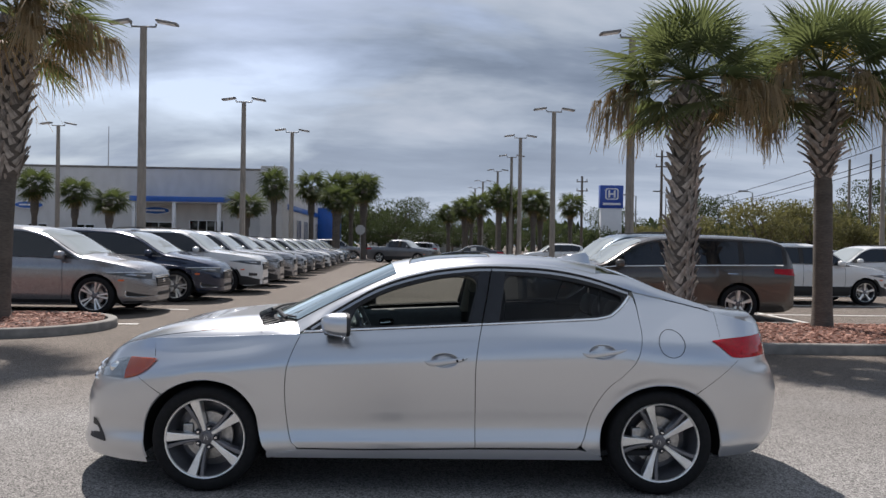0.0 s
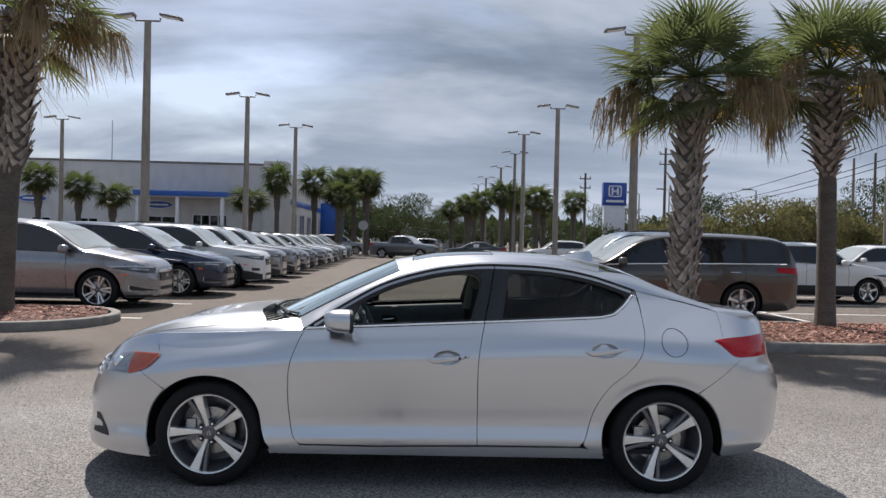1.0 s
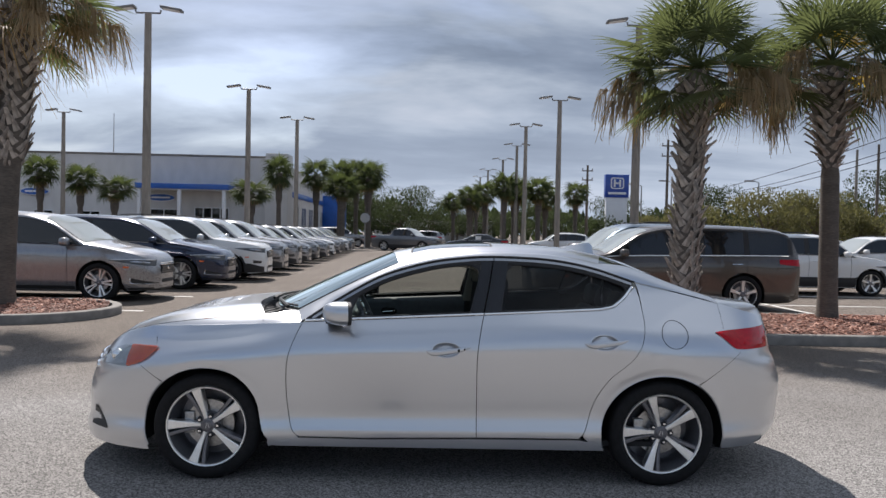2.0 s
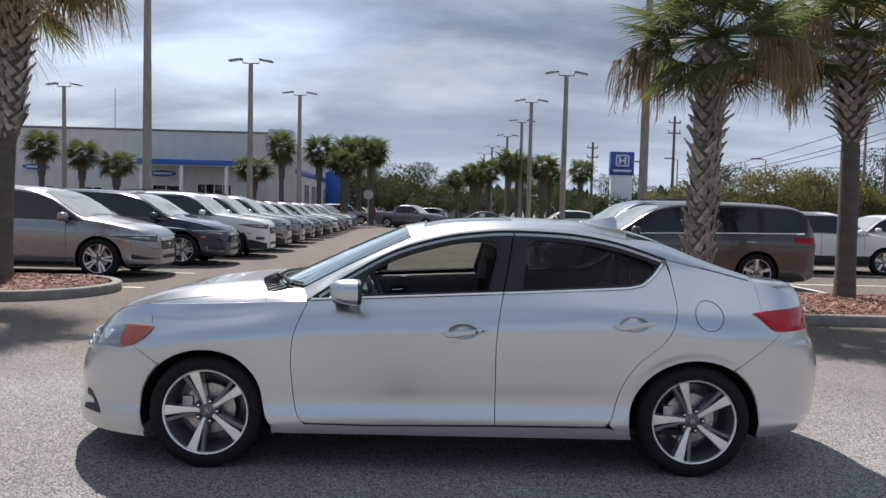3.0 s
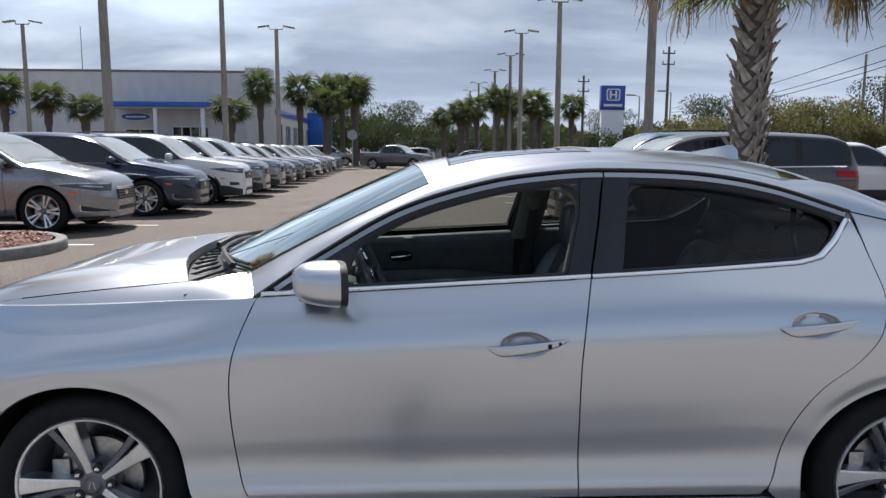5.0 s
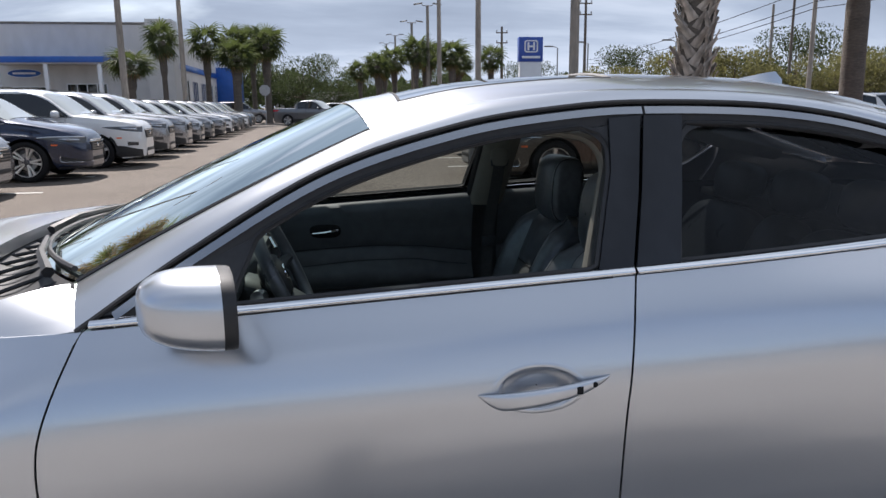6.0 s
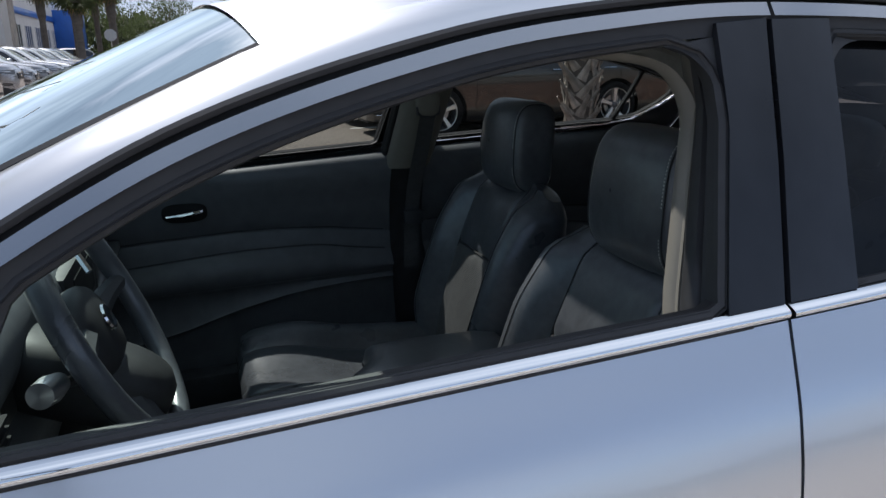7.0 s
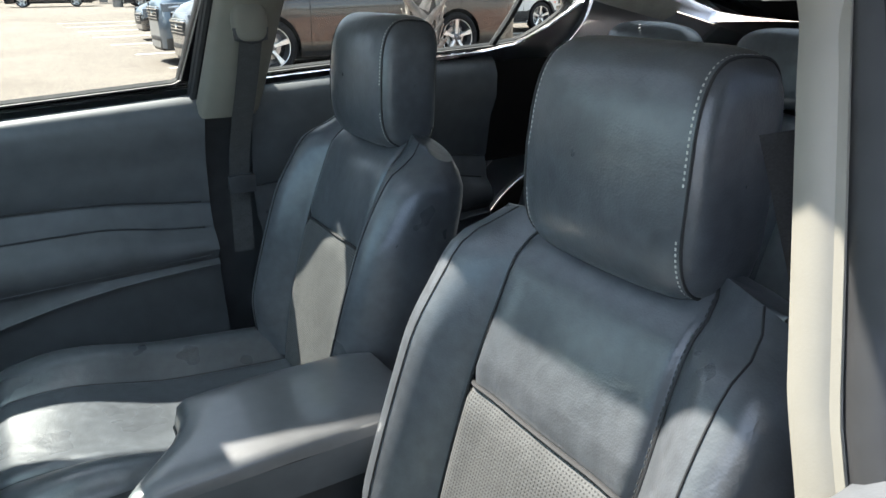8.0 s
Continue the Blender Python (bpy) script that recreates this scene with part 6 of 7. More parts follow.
for i, (x, y, h) in enumerate(FAR_PALMS[1:]):
    k = h / FAR_PALMS[0][2]
    c = copy_thing(far_a, pose(x, y, 0, 0, 0, 47 * i))
    c.scale = (0.95 + 0.1 * (i % 3), 0.95 + 0.1 * (i % 3), k)
    tagged(c, "cabbage palm with rounded crown, far across the car park", group="distant palms")


def leaf_cloud(rng, blobs, count, size):
    """Small leaves scattered through overlapping uneven blobs."""
    bm = bmesh.new()
    for _ in range(count):
        c, r = rng.choice(blobs)
        while True:
            p = Vector((rng.uniform(-1, 1), rng.uniform(-1, 1), rng.uniform(-1, 1)))
            if 0.35 < p.length < 1:
                break
        p = Vector(c) + Vector((p.x * r[0], p.y * r[1], p.z * r[2]))
        q = Euler((rng.uniform(0, 6.3), rng.uniform(0, 6.3), rng.uniform(0, 6.3))).to_matrix()
        s = size * rng.uniform(0.6, 1.4)
        bm.faces.new([bm.verts.new(p + q @ Vector(v) * s) for v in ((-1, 0, 0), (-0.1, -0.45, 0.1), (1, 0, 0), (-0.1, 0.45, 0.1))])
    return bm


def broad_tree(x, y, h, w, mat, seed, label, trunk=0.35, leaves=2600, group="background trees"):
    rng = random.Random(seed)
    tree = thing("tree", label, "tree", group, pose(x, y, 0))
    bm = bmesh.new()
    top = h * trunk
    add_tube(bm, [Vector((0, 0, -0.05)), Vector((0.04, 0, top * 0.6)), Vector((0, 0.05, top * 1.2)), Vector((0.1, 0, h * 0.75))], [0.20, 0.15, 0.12, 0.04], 8)
    blobs = []
    for i in range(11):
        a = i * 2.4
        k = rng.uniform(0.25, 0.72)
        c = Vector((math.cos(a) * w * k * 0.6, math.sin(a) * w * k * 0.6, rng.uniform(top * 1.05, h * 0.86)))
        blobs.append((c, (w * rng.uniform(0.22, 0.36), w * rng.uniform(0.22, 0.36), h * rng.uniform(0.10, 0.2))))
        add_tube(bm, [Vector((0, 0.02, top * rng.uniform(0.7, 1.1))), c * 0.5 + Vector((0, 0, top * 0.5)), c], [0.07, 0.045, 0.015], 5)
    part("trunk", bm, M["bark"], tree)
    part("crown", leaf_cloud(rng, blobs, leaves * 2, 0.11), mat, tree, flat_shaded=True)
    return tree


t_o = broad_tree(22.4, 54.0, 4.6, 4.6, M["leaf_olive"], 1, "olive-green rounded tree beyond the car park")
t_o2 = broad_tree(27.2, 51.05, 5.4, 5.6, M["leaf_olive"], 2, "yellowish-green rounded tree beyond the car park")
t_d = broad_tree(-2.6, 86.99, 7.6, 7.5, M["leaf_dark"], 3, "dark green tree in the distance", 0.3, 3600)
t_d2 = broad_tree(1.6, 92.67, 6.2, 7.0, M["leaf_dark"], 4, "dark green tree in the distance", 0.25, 3400)
for i, (x, y, k) in enumerate(((31.6, 51.99, 1.0), (35.6, 52.94, 1.0), (40.5, 51.99, 0.95), (20.2, 57.4, 0.80), (45, 53.88, 1.1), (50, 56.72, 1.1))):
    copy_thing(t_o if i % 2 else t_o2, pose(x, y, 0, 0, 0, 70 * i)).scale = (k, k, k)
for i, (x, y, k) in enumerate(((-6.5, 90.78, 1.15), (-11, 94.56, 1.25), (-16, 98.35, 1.2), (5.5, 102.13, 0.9), (10, 105.91, 0.9), (15, 102.13, 0.9), (20, 104.02, 1.0), (27, 98.35, 1.0), (33, 94.56, 1.0), (39, 86.99, 1.15), (46, 79.43, 1.3), (53, 75.64, 1.3), (62, 73.75, 1.3))):
    copy_thing(t_d if i % 2 else t_d2, pose(x, y, 0, 0, 0, 55 * i)).scale = (k, k, k)
# clipped shrubs below the sign
rng_s = random.Random(9)
for i, (x, y, h) in enumerate(((20.0, 73.75, 4.2), (23.0, 75.64, 3.6), (17.4, 72.8, 2.8), (28.2, 74.7, 3.2))):
    shrub = thing("shrub", "dark green rounded shrub near the sign", "shrub", "shrubs by the sign", pose(x, y, 0))
    part("foliage", leaf_cloud(rng_s, [((0, 0, h * 0.45), (1.9, 1.7, h * 0.5)), ((1.0, 0.3, h * 0.4), (1.3, 1.3, h * 0.42)), ((-1.1, -0.2, h * 0.38), (1.3, 1.2, h * 0.4))], 1500, 0.16), M["leaf_dark"], shrub, flat_shaded=True)
    part("stems", tube([Vector((0, 0, -0.05)), Vector((0, 0, h * 0.5))], [0.09, 0.03], 6), M["bark"], shrub)
# woods all round at a distance
bm = bmesh.new()
rng_w = random.Random(12)
for i in range(26000):
    a = rng_w.uniform(0, 6.2832)
    r = rng_w.uniform(150, 190)
    h = 6.5 + 3.5 * noise.noise(Vector((math.cos(a) * 9, math.sin(a) * 9, 0))) + 2.0 * noise.noise(Vector((math.cos(a) * 40, math.sin(a) * 40, 3)))
    z = h * rng_w.random() ** 0.6
    q = Euler((rng_w.uniform(0, 6.3), rng_w.uniform(0, 6.3), rng_w.uniform(0, 6.3))).to_matrix()
    s = rng_w.uniform(0.6, 1.5)
    c = Vector((r * math.sin(a), r * math.cos(a), z))
    bm.faces.new([bm.verts.new(c + q @ Vector(v) * s) for v in ((-1, 0, 0), (0, -0.7, 0.2), (1, 0, 0), (0, 0.7, 0.2))])
tagged(part("woods", bm, M["leaf_dark"], flat_shaded=True), "dark green woods along the horizon", "woods", kind="stuff")

# ---- parked vehicles ----
M["dark_glass"] = material("dark_car_glass", (0.012, 0.014, 0.016), 0.03, 0, 0.0, None, None, specular=0.7)
# opaque windscreen: the sky's sheen is put into its pale grey colour
M["sheen_glass"] = material("windscreen_painted_sheen", (0.30, 0.33, 0.33), 0.06, 0, 0.0, None, None, specular=1.0)
M["cladding"] = material("black_cladding", (0.02, 0.02, 0.021), 0.6, 0, 0, (30, 0.25, (1, 1, 1)))
M["lamp_dark"] = material("smoked_lamp_lens", (0.05, 0.053, 0.058), 0.06, 0, 0.6, (40, 0.3, (1, 1, 1)))
M["headlamp"] = material("headlamp_lens", (0.55, 0.57, 0.60), 0.12, 0.6, 1.0, (60, 0.3, (1, 1, 1)))
PAINTS = {
    "silver": paint("vehicle_silver", (0.30, 0.30, 0.31), 0.7, 0.28),
    "grey": paint("vehicle_grey", (0.16, 0.165, 0.175), 0.7),
    "white": paint("vehicle_white", (0.72, 0.72, 0.71), 0.0, 0.25),
    "navy": paint("vehicle_navy", (0.012, 0.022, 0.055), 0.4, 0.25),
    "blue": paint("vehicle_steel_blue", (0.075, 0.115, 0.16), 0.6),
    "brown": paint("vehicle_brown", (0.078, 0.067, 0.058), 0.35, 0.28),
    "black": paint("vehicle_black", (0.012, 0.012, 0.014), 0.2, 0.2),
}
# distance from the front bumper, height: roof and bonnet outline, window line
SHAPES = {
    "van": dict(L=5.2, W=1.99, wb=(0.98, 3.98), r=0.375, top=[(0, 0.62), (0.04, 0.80), (0.22, 0.94), (0.9, 1.10), (1.22, 1.17), (2.05, 1.62), (2.5, 1.71), (3.4, 1.74), (4.6, 1.70), (4.92, 1.62), (5.14, 1.12), (5.2, 0.70)],
                belt=[(0, 0.60), (0.3, 0.86), (1.0, 1.03), (1.5, 1.07), (3.2, 1.11), (5.2, 1.14)], side=[(1.28, 2.12, 3.08), (3.16, 4.0), (4.06, 4.88)], clad=0),
    "suv": dict(L=4.95, W=1.99, wb=(0.95, 3.77), r=0.37, top=[(0, 0.66), (0.04, 0.92), (0.22, 1.06), (1.1, 1.17), (1.32, 1.21), (1.98, 1.66), (2.35, 1.77), (3.4, 1.78), (4.5, 1.70), (4.86, 1.20), (4.95, 0.72)],
                belt=[(0, 0.62), (0.25, 0.95), (1.1, 1.10), (1.5, 1.13), (4.9, 1.19)], side=[(1.40, 1.98, 2.78), (2.86, 3.62), (3.70, 4.50)], clad=1),
    "crossover": dict(L=4.45, W=1.82, wb=(0.88, 3.50), r=0.345, top=[(0, 0.60), (0.04, 0.80), (0.22, 0.95), (1.0, 1.07), (1.2, 1.11), (1.88, 1.54), (2.25, 1.64), (3.1, 1.64), (3.95, 1.54), (4.34, 1.10), (4.45, 0.68)],
                      belt=[(0, 0.58), (0.25, 0.84), (1.0, 1.0), (1.4, 1.03), (4.45, 1.12)], side=[(1.30, 1.90, 2.55), (2.63, 3.30), (3.36, 3.92)], clad=1),
    "sedan": dict(L=4.85, W=1.85, wb=(0.95, 3.75), r=0.33, top=[(0, 0.52), (0.04, 0.66), (0.3, 0.82), (1.2, 0.96), (1.42, 1.0), (2.15, 1.36), (2.6, 1.445), (3.15, 1.42), (3.95, 1.14), (4.3, 1.09), (4.76, 1.04), (4.85, 0.7)],
                  belt=[(0, 0.5), (0.3, 0.74), (1.2, 0.90), (1.6, 0.92), (4.85, 1.0)], side=[(1.5, 2.15, 2.75), (2.82, 3.65)], clad=0),
    "pickup": dict(L=5.33, W=1.99, wb=(0.98, 4.16), r=0.38, top=[(0, 0.68), (0.04, 0.96), (0.25, 1.10), (1.2, 1.19), (1.42, 1.22), (2.1, 1.68), (2.5, 1.78), (3.15, 1.76), (3.42, 1.66), (3.62, 1.22), (5.26, 1.22), (5.33, 0.75)],
                   belt=[(0, 0.66), (0.25, 1.0), (1.2, 1.12), (1.6, 1.15), (5.3, 1.17)], side=[(1.50, 2.12, 2.72), (2.80, 3.40)], clad=1),
}


def vehicle(shape, colour, label, at, group="", wheels="ten", category="car"):
    """A closed car seen from outside; its front points along its own +x."""
    sp = SHAPES[shape]
    L, W, r = sp["L"], sp["W"], sp["r"]
    mat = PAINTS[colour]
    car = thing(shape if shape not in ("van",) else "minivan", label, category, group, at)
    top, belt = sp["top"], sp["belt"]
    ra = r + 0.055

    def plan(s):
        k = min(1, max(0, 1 - s / 0.95))
        j = min(1, max(0, 1 - (L - s) / 0.55))
        return (1 - k ** 2.3) ** (1 / 2.3) * 0.66 + 0.34 if k > 0 else (1 - j ** 3.0) ** (1 / 3.0) * 0.32 + 0.68

    def T(s):
        return lerp_table(top, s)

    def B(s):
        return min(lerp_table(belt, s), T(s) - 0.035)

    def bottom(s):
        z = 0.22 + 0.03 * max(0, 1 - s / 0.3) + 0.12 * max(0, 1 - (L - s) / 0.3)
        for w in sp["wb"]:
            d = abs(s - w)
            if d < ra:
                z = max(z, r + math.sqrt(ra * ra - d * d))
        return z

    def width(s, z):
        b = B(s)
        w = W / 2 * plan(s)
        if z <= b:
            v = (z - 0.22) / (b - 0.22)
            return w * lerp_table([(0, 0.92), (0.12, 0.965), (0.3, 0.972), (0.6, 0.995), (0.78, 1.0), (0.9, 0.985), (1.0, 0.945)], v)
        return w * 0.945 - 0.30 * (z - b) * (1 if T(s) - b > 0.12 else 1)

    def P(s, y, z):
        return Vector((L / 2 - s, y, z))

    stations = set(np.round(np.linspace(0, L, 56), 3))
    for w in sp["wb"]:
        stations |= {round(w + ra * math.cos(a), 3) for a in np.linspace(0, math.pi, 17)}
    stations |= {round(p[0], 3) for p in top}
    stations = sorted(stations)
    rows = []
    for s in stations:
        b0, b, t = bottom(s), B(s), T(s)
        edge = t - min(0.075, (t - b) * 0.6)
        row = []
        for k in range(9):
            z = b0 + (b - b0) * k / 8
            row.append((width(s, z), z))
        for k in range(1, 4):
            z = b + (edge - b) * k / 3
            row.append((width(s, z), z))
        we = row[-1][0]
        for k in (0.965, 0.90, 0.78, 0.5, 0.0):
            row.append((we * k, t - (t - edge) * k ** 5))
        left = [P(s, -y, z) for y, z in row]
        right = [P(s, y, z) for y, z in row[:-1]][::-1]
        rows.append(left + right)
    bm = grid(rows, False, True)
    for row in (rows[0], rows[-1]):
        bm.faces.new([bm.verts.new(p) for p in row])
    part("body", bm, mat, car, angle=32)
    part("floor_pan", box((-L / 2 + 0.40, -W / 2 * 0.86, 0.20), (L / 2 - 0.72, W / 2 * 0.86, 0.42), 0.03), M["dark"], car)

    def patch(name, s0, s1, lo_f, hi_f, side, m, lift, n=10, k=4, label=""):
        g = []
        for s in np.linspace(s0, s1, n):
            a, b = lo_f(s), hi_f(s)
            g.append([P(s, side * (width(s, a + (b - a) * i / k) + lift), a + (b - a) * i / k) for i in range(k + 1)])
        return part(name, grid(g), m, car, label)
    # side windows
    for side in (-1, 1):
        patch("window_band", sp["side"][0][0] + 0.10, sp["side"][-1][-1] + (0.10 if shape == "van" else 0.02), lambda s: B(s) + 0.030, lambda s: max(B(s) + 0.034, T(s) - 0.105 - (0.03 if shape == "sedan" else 0)), side, M["cladding"], 0.004, 24, 3)
        for i, w in enumerate(sp["side"]):
            s0, s1 = w[0], w[-1]
            def low_(s):
                return B(s) + 0.035
            def high_(s):
                return max(B(s) + 0.04, T(s) - 0.125 - (0.03 if shape == "sedan" else 0))
            patch("side_window", s0 + 0.05, s1, low_, high_, side, M["dark_glass"], 0.006, 12)
        s0, s1 = sp["side"][0][0], sp["side"][-1][-1]
        g = [P(s, side * (width(s, B(s) + 0.016) + 0.006), B(s) + 0.016) for s in np.linspace(s0, s1, 16)]
        part("window_trim", tube(g, 0.009, 5), M["chrome"] if colour in ("brown", "navy", "black") else M["cladding"], car)
        seams = [sp["wb"][0] + ra + 0.16] + [w[-1] + 0.04 for w in sp["side"][:2]]
        for s in seams:
            part("door_joint", tube([P(s, side * (width(s, z) + 0.0005), z) for z in np.linspace(0.34, B(s), 9)], 0.004, 4), M["dark"], car)
        for s in seams[1:]:
            h = [P(s - 0.30 + 0.2 * q, side * (width(s - 0.2, B(s) - 0.15) + 0.012 + 0.018 * math.sin(math.pi * q)), B(s) - 0.15) for q in np.linspace(0, 1, 6)]
            part("door_handle", tube(h, 0.011, 6), M["chrome"] if colour in ("navy", "brown") else mat, car)
        # mirror
        s = sp["side"][0][0] + 0.30
        c = P(s, side * (width(s, B(s)) + 0.13), B(s) + 0.075)
        mir = part("mirror", pillow(0.085, 0.115, 0.085, 2.8, 16, 10), mat, car)
        mir.matrix_basis = Matrix.Translation(c)
        part("mirror_foot", tube([P(s, side * (width(s, B(s)) - 0.03), B(s) + 0.02), c - Vector((0, 0, 0.04))], 0.022, 6), M["cladding"], car)
        # sill, arches
        if sp["clad"]:
            for w in sp["wb"]:
                g = []
                for a in np.linspace(-0.15, math.pi + 0.15, 22):
                    q = [P(w + (ra + d) * math.cos(a), side * (width(w, 0.6) * 0.985 + e), r + (ra + d) * math.sin(a)) for d, e in ((-0.004, -0.05), (-0.004, 0.004), (0.05, 0.004))]
                    g.append(q)
                part("arch_cladding", grid(g), M["cladding"], car)
        patch("sill", sp["wb"][0] + ra + 0.02, sp["wb"][1] - ra - 0.02, lambda s: 0.235, lambda s: 0.235 + (0.26 if sp["clad"] else 0.07), side, M["cladding"], 0.004, 10, 3)
        # lamps
        zl = lerp_table(belt, 0.30) - 0.085
        def lamp_low(s):
            return zl - 0.095 + 0.16 * s
        def lamp_top(s):
            return max(lamp_low(s) + 0.004, zl + 0.035 + 0.10 * s - 0.045 * (s / 0.6) ** 2)
        hl = patch("headlamp", 0.04, 0.78, lamp_low, lamp_top, side, M["lamp_dark"], 0.006, 14, 3, "slim dark headlamp with a bright upper edge")
        part("lamp_edge", tube([P(s, side * (width(s, lamp_top(s)) + 0.008), lamp_top(s) - 0.006) for s in np.linspace(0.06, 0.74, 12)], 0.011, 5), M["headlamp"], hl)
        part("lamp_bulb", tube([P(s, side * (width(s, zl) + 0.009), (lamp_low(s) + lamp_top(s)) / 2) for s in np.linspace(0.12, 0.40, 6)], [0.012, 0.022, 0.022, 0.020, 0.016, 0.008], 6), M["headlamp"], hl)
        patch("marker_lamp", sp["wb"][0] - ra - 0.12, sp["wb"][0] - ra - 0.02, lambda s: 0.66, lambda s: 0.69, side, M["amber"], 0.005, 4, 2)
        if sp["clad"]:
            patch("lower_bumper", 0.0, sp["wb"][0] - ra, lambda s: max(0.245, bottom(s)), lambda s: 0.40 + 0.10 * smooth(s / 0.45), side, M["cladding"], 0.005, 12, 3, "black lower bumper")
            patch("fog_recess", 0.10, 0.30, lambda s: 0.50, lambda s: 0.56 + 0.10 * s, side, M["lamp_dark"], 0.005, 6, 2)
        else:
            patch("fog_trim", 0.01, 0.40, lambda s: 0.350 + 0.02 * s, lambda s: 0.362 + 0.26 * s, side, M["cladding"], 0.004, 9, 3, "dark wedge-shaped air inlet")
            part("fog_edge", tube([P(s, side * (width(s, z) + 0.006), z) for s, z in ((0.0, 0.343), (0.10, 0.345), (0.24, 0.350), (0.40, 0.362), (0.425, 0.41), (0.40, 0.47))], 0.007, 5), M["chrome"] if shape == "van" else M["cladding"], car)
            patch("chin", 0.0, 0.46, lambda s: max(0.235, bottom(s)), lambda s: 0.275, side, M["cladding"], 0.004, 8, 2)
        zt = lerp_table(belt, L) - 0.10
        patch("tail_lamp", L - 0.52, L - 0.05, lambda s: zt - 0.10 + 0.09 * (L - s), lambda s: zt + 0.04, side, M["red"], 0.007, 10, 3, "red tail lamp")
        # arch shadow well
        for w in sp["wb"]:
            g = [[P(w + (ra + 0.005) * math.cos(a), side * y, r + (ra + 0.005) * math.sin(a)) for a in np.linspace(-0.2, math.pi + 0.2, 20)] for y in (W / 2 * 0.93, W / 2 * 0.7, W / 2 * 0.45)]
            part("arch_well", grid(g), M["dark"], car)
    # glass across
    base = {"van": 1.22, "suv": 1.32, "crossover": 1.2, "sedan": 1.42, "pickup": 1.42}[shape]
    head = {"van": 2.10, "suv": 2.02, "crossover": 1.92, "sedan": 2.2, "pickup": 2.14}[shape]
    g = []
    for s in np.linspace(base + 0.02, head, 10):
        we = width(s, T(s) - 0.07) * 0.93
        g.append([P(s, we * q, T(s) + 0.006 - 0.05 * abs(q) ** 5) for q in np.linspace(-1, 1, 13)])
    part("windscreen", grid(g, False, True), M["sheen_glass"], car, "opaque windscreen with sky sheen put into its grey")
    tail = {"van": (4.93, 5.12), "suv": (4.54, 4.82), "crossover": (4.0, 4.30), "sedan": (3.2, 3.92), "pickup": (3.44, 3.60)}[shape]
    g = []
    for s in np.linspace(*tail, 8):
        we = width(s, T(s) - 0.07) * 0.86
        g.append([P(s - 0.004, we * q, T(s) + 0.006 - 0.04 * abs(q) ** 5) for q in np.linspace(-1, 1, 9)])
    part("rear_window", grid(g, False, True), M["dark_glass"], car)
    # front face
    gz0, gz1 = lerp_table(top, 0.04) - 0.27, lerp_table(top, 0.04) - 0.05
    grille = part("grille", box((L / 2 - 0.06, -W * 0.18, gz0), (L / 2 + 0.010, W * 0.18, gz1), 0.025), M["cladding"], car, "black grille with a bright upper bar")
    part("grille_bar", box((L / 2 - 0.05, -W * 0.183, gz1 - 0.045), (L / 2 + 0.020, W * 0.183, gz1 - 0.012), 0.010), M["chrome"], grille)
    for k in range(3):
        z = gz0 + (gz1 - gz0) * (0.16 + 0.20 * k)
        part("grille_slat", box((L / 2, -W * 0.172, z), (L / 2 + 0.014, W * 0.172, z + 0.014)), M["lamp_dark"], grille)
    part("grille_badge", box((L / 2 + 0.008, -0.055, (gz0 + gz1) / 2 - 0.035), (L / 2 + 0.024, 0.055, (gz0 + gz1) / 2 + 0.045), 0.012), M["chrome"], grille)
    part("lower_intake", box((L / 2 - 0.08, -W * 0.165, 0.35), (L / 2 + 0.006, W * 0.165, 0.43), 0.02), M["cladding"], car)
    part("front_lip", box((L / 2 - 0.30, -W * 0.16, 0.20), (L / 2 - 0.02, W * 0.16, 0.27), 0.03), M["cladding"], car)
    part("plate", box((-L / 2 - 0.012, -0.16, 0.80), (-L / 2 + 0.03, 0.16, 0.95), 0.006), PAINTS["white"], car, "blank number plate")
    if shape in ("suv", "crossover"):
        for side in (-1, 1):
            g = [P(s, side * (width(s, T(s) - 0.07) * 0.90), T(s) + (0.03 if 0.1 < q < 0.9 else 0.0)) for q, s in ((q, 2.5 + (L - 3.3) * q) for q in np.linspace(0, 1, 9))]
            part("roof_rail", tube(g, 0.014, 6), M["cladding"], car)
    for w in sp["wb"]:
        for side in (-1, 1):
            wheel_of(car, wheels, pose(L / 2 - w, side * (W / 2 - 0.12), r, 0, 0, 0 if side < 0 else 180), r, r * 0.73, 0.108)
    return car


def parked(shape, colour, nose_x, y, heading, label, group, wheels="ten", turn=0):
    L = SHAPES[shape]["L"]
    d = 1 if heading > 0 else -1
    return vehicle(shape, colour, label, pose(nose_x - d * L / 2, y, 0, 0, 0, (0 if d > 0 else 180) + turn), group, wheels)


ROW = "parked row by the building"
van_s = parked("van", "silver", -5.27, 9.98, 1, "silver minivan with ten-spoke wheels parked nose out", ROW)
van_n = parked("van", "navy", -4.78, 13.2, 1, "dark navy minivan with chrome grille parked nose out", ROW)
suv_w = parked("suv", "white", -4.45, 16.2, 1, "white sport utility with black cladding parked nose out", ROW, "five")
suv_s = parked("suv", "silver", -4.5, 19.1, 1, "silver sport utility with black cladding parked nose out", ROW, "five")
cro_s = parked("crossover", "silver", -4.55, 24.7, 1, "silver crossover parked nose out", ROW, "five")
cro_g = parked("crossover", "grey", -4.6, 27.5, 1, "dark grey crossover parked nose out", ROW, "five")
cro_w = parked("crossover", "white", -4.5, 33.0, 1, "white crossover parked nose out", ROW, "five")
cro_b = parked("crossover", "blue", -4.65, 44.3, 1, "steel blue crossover parked nose out", ROW, "five")
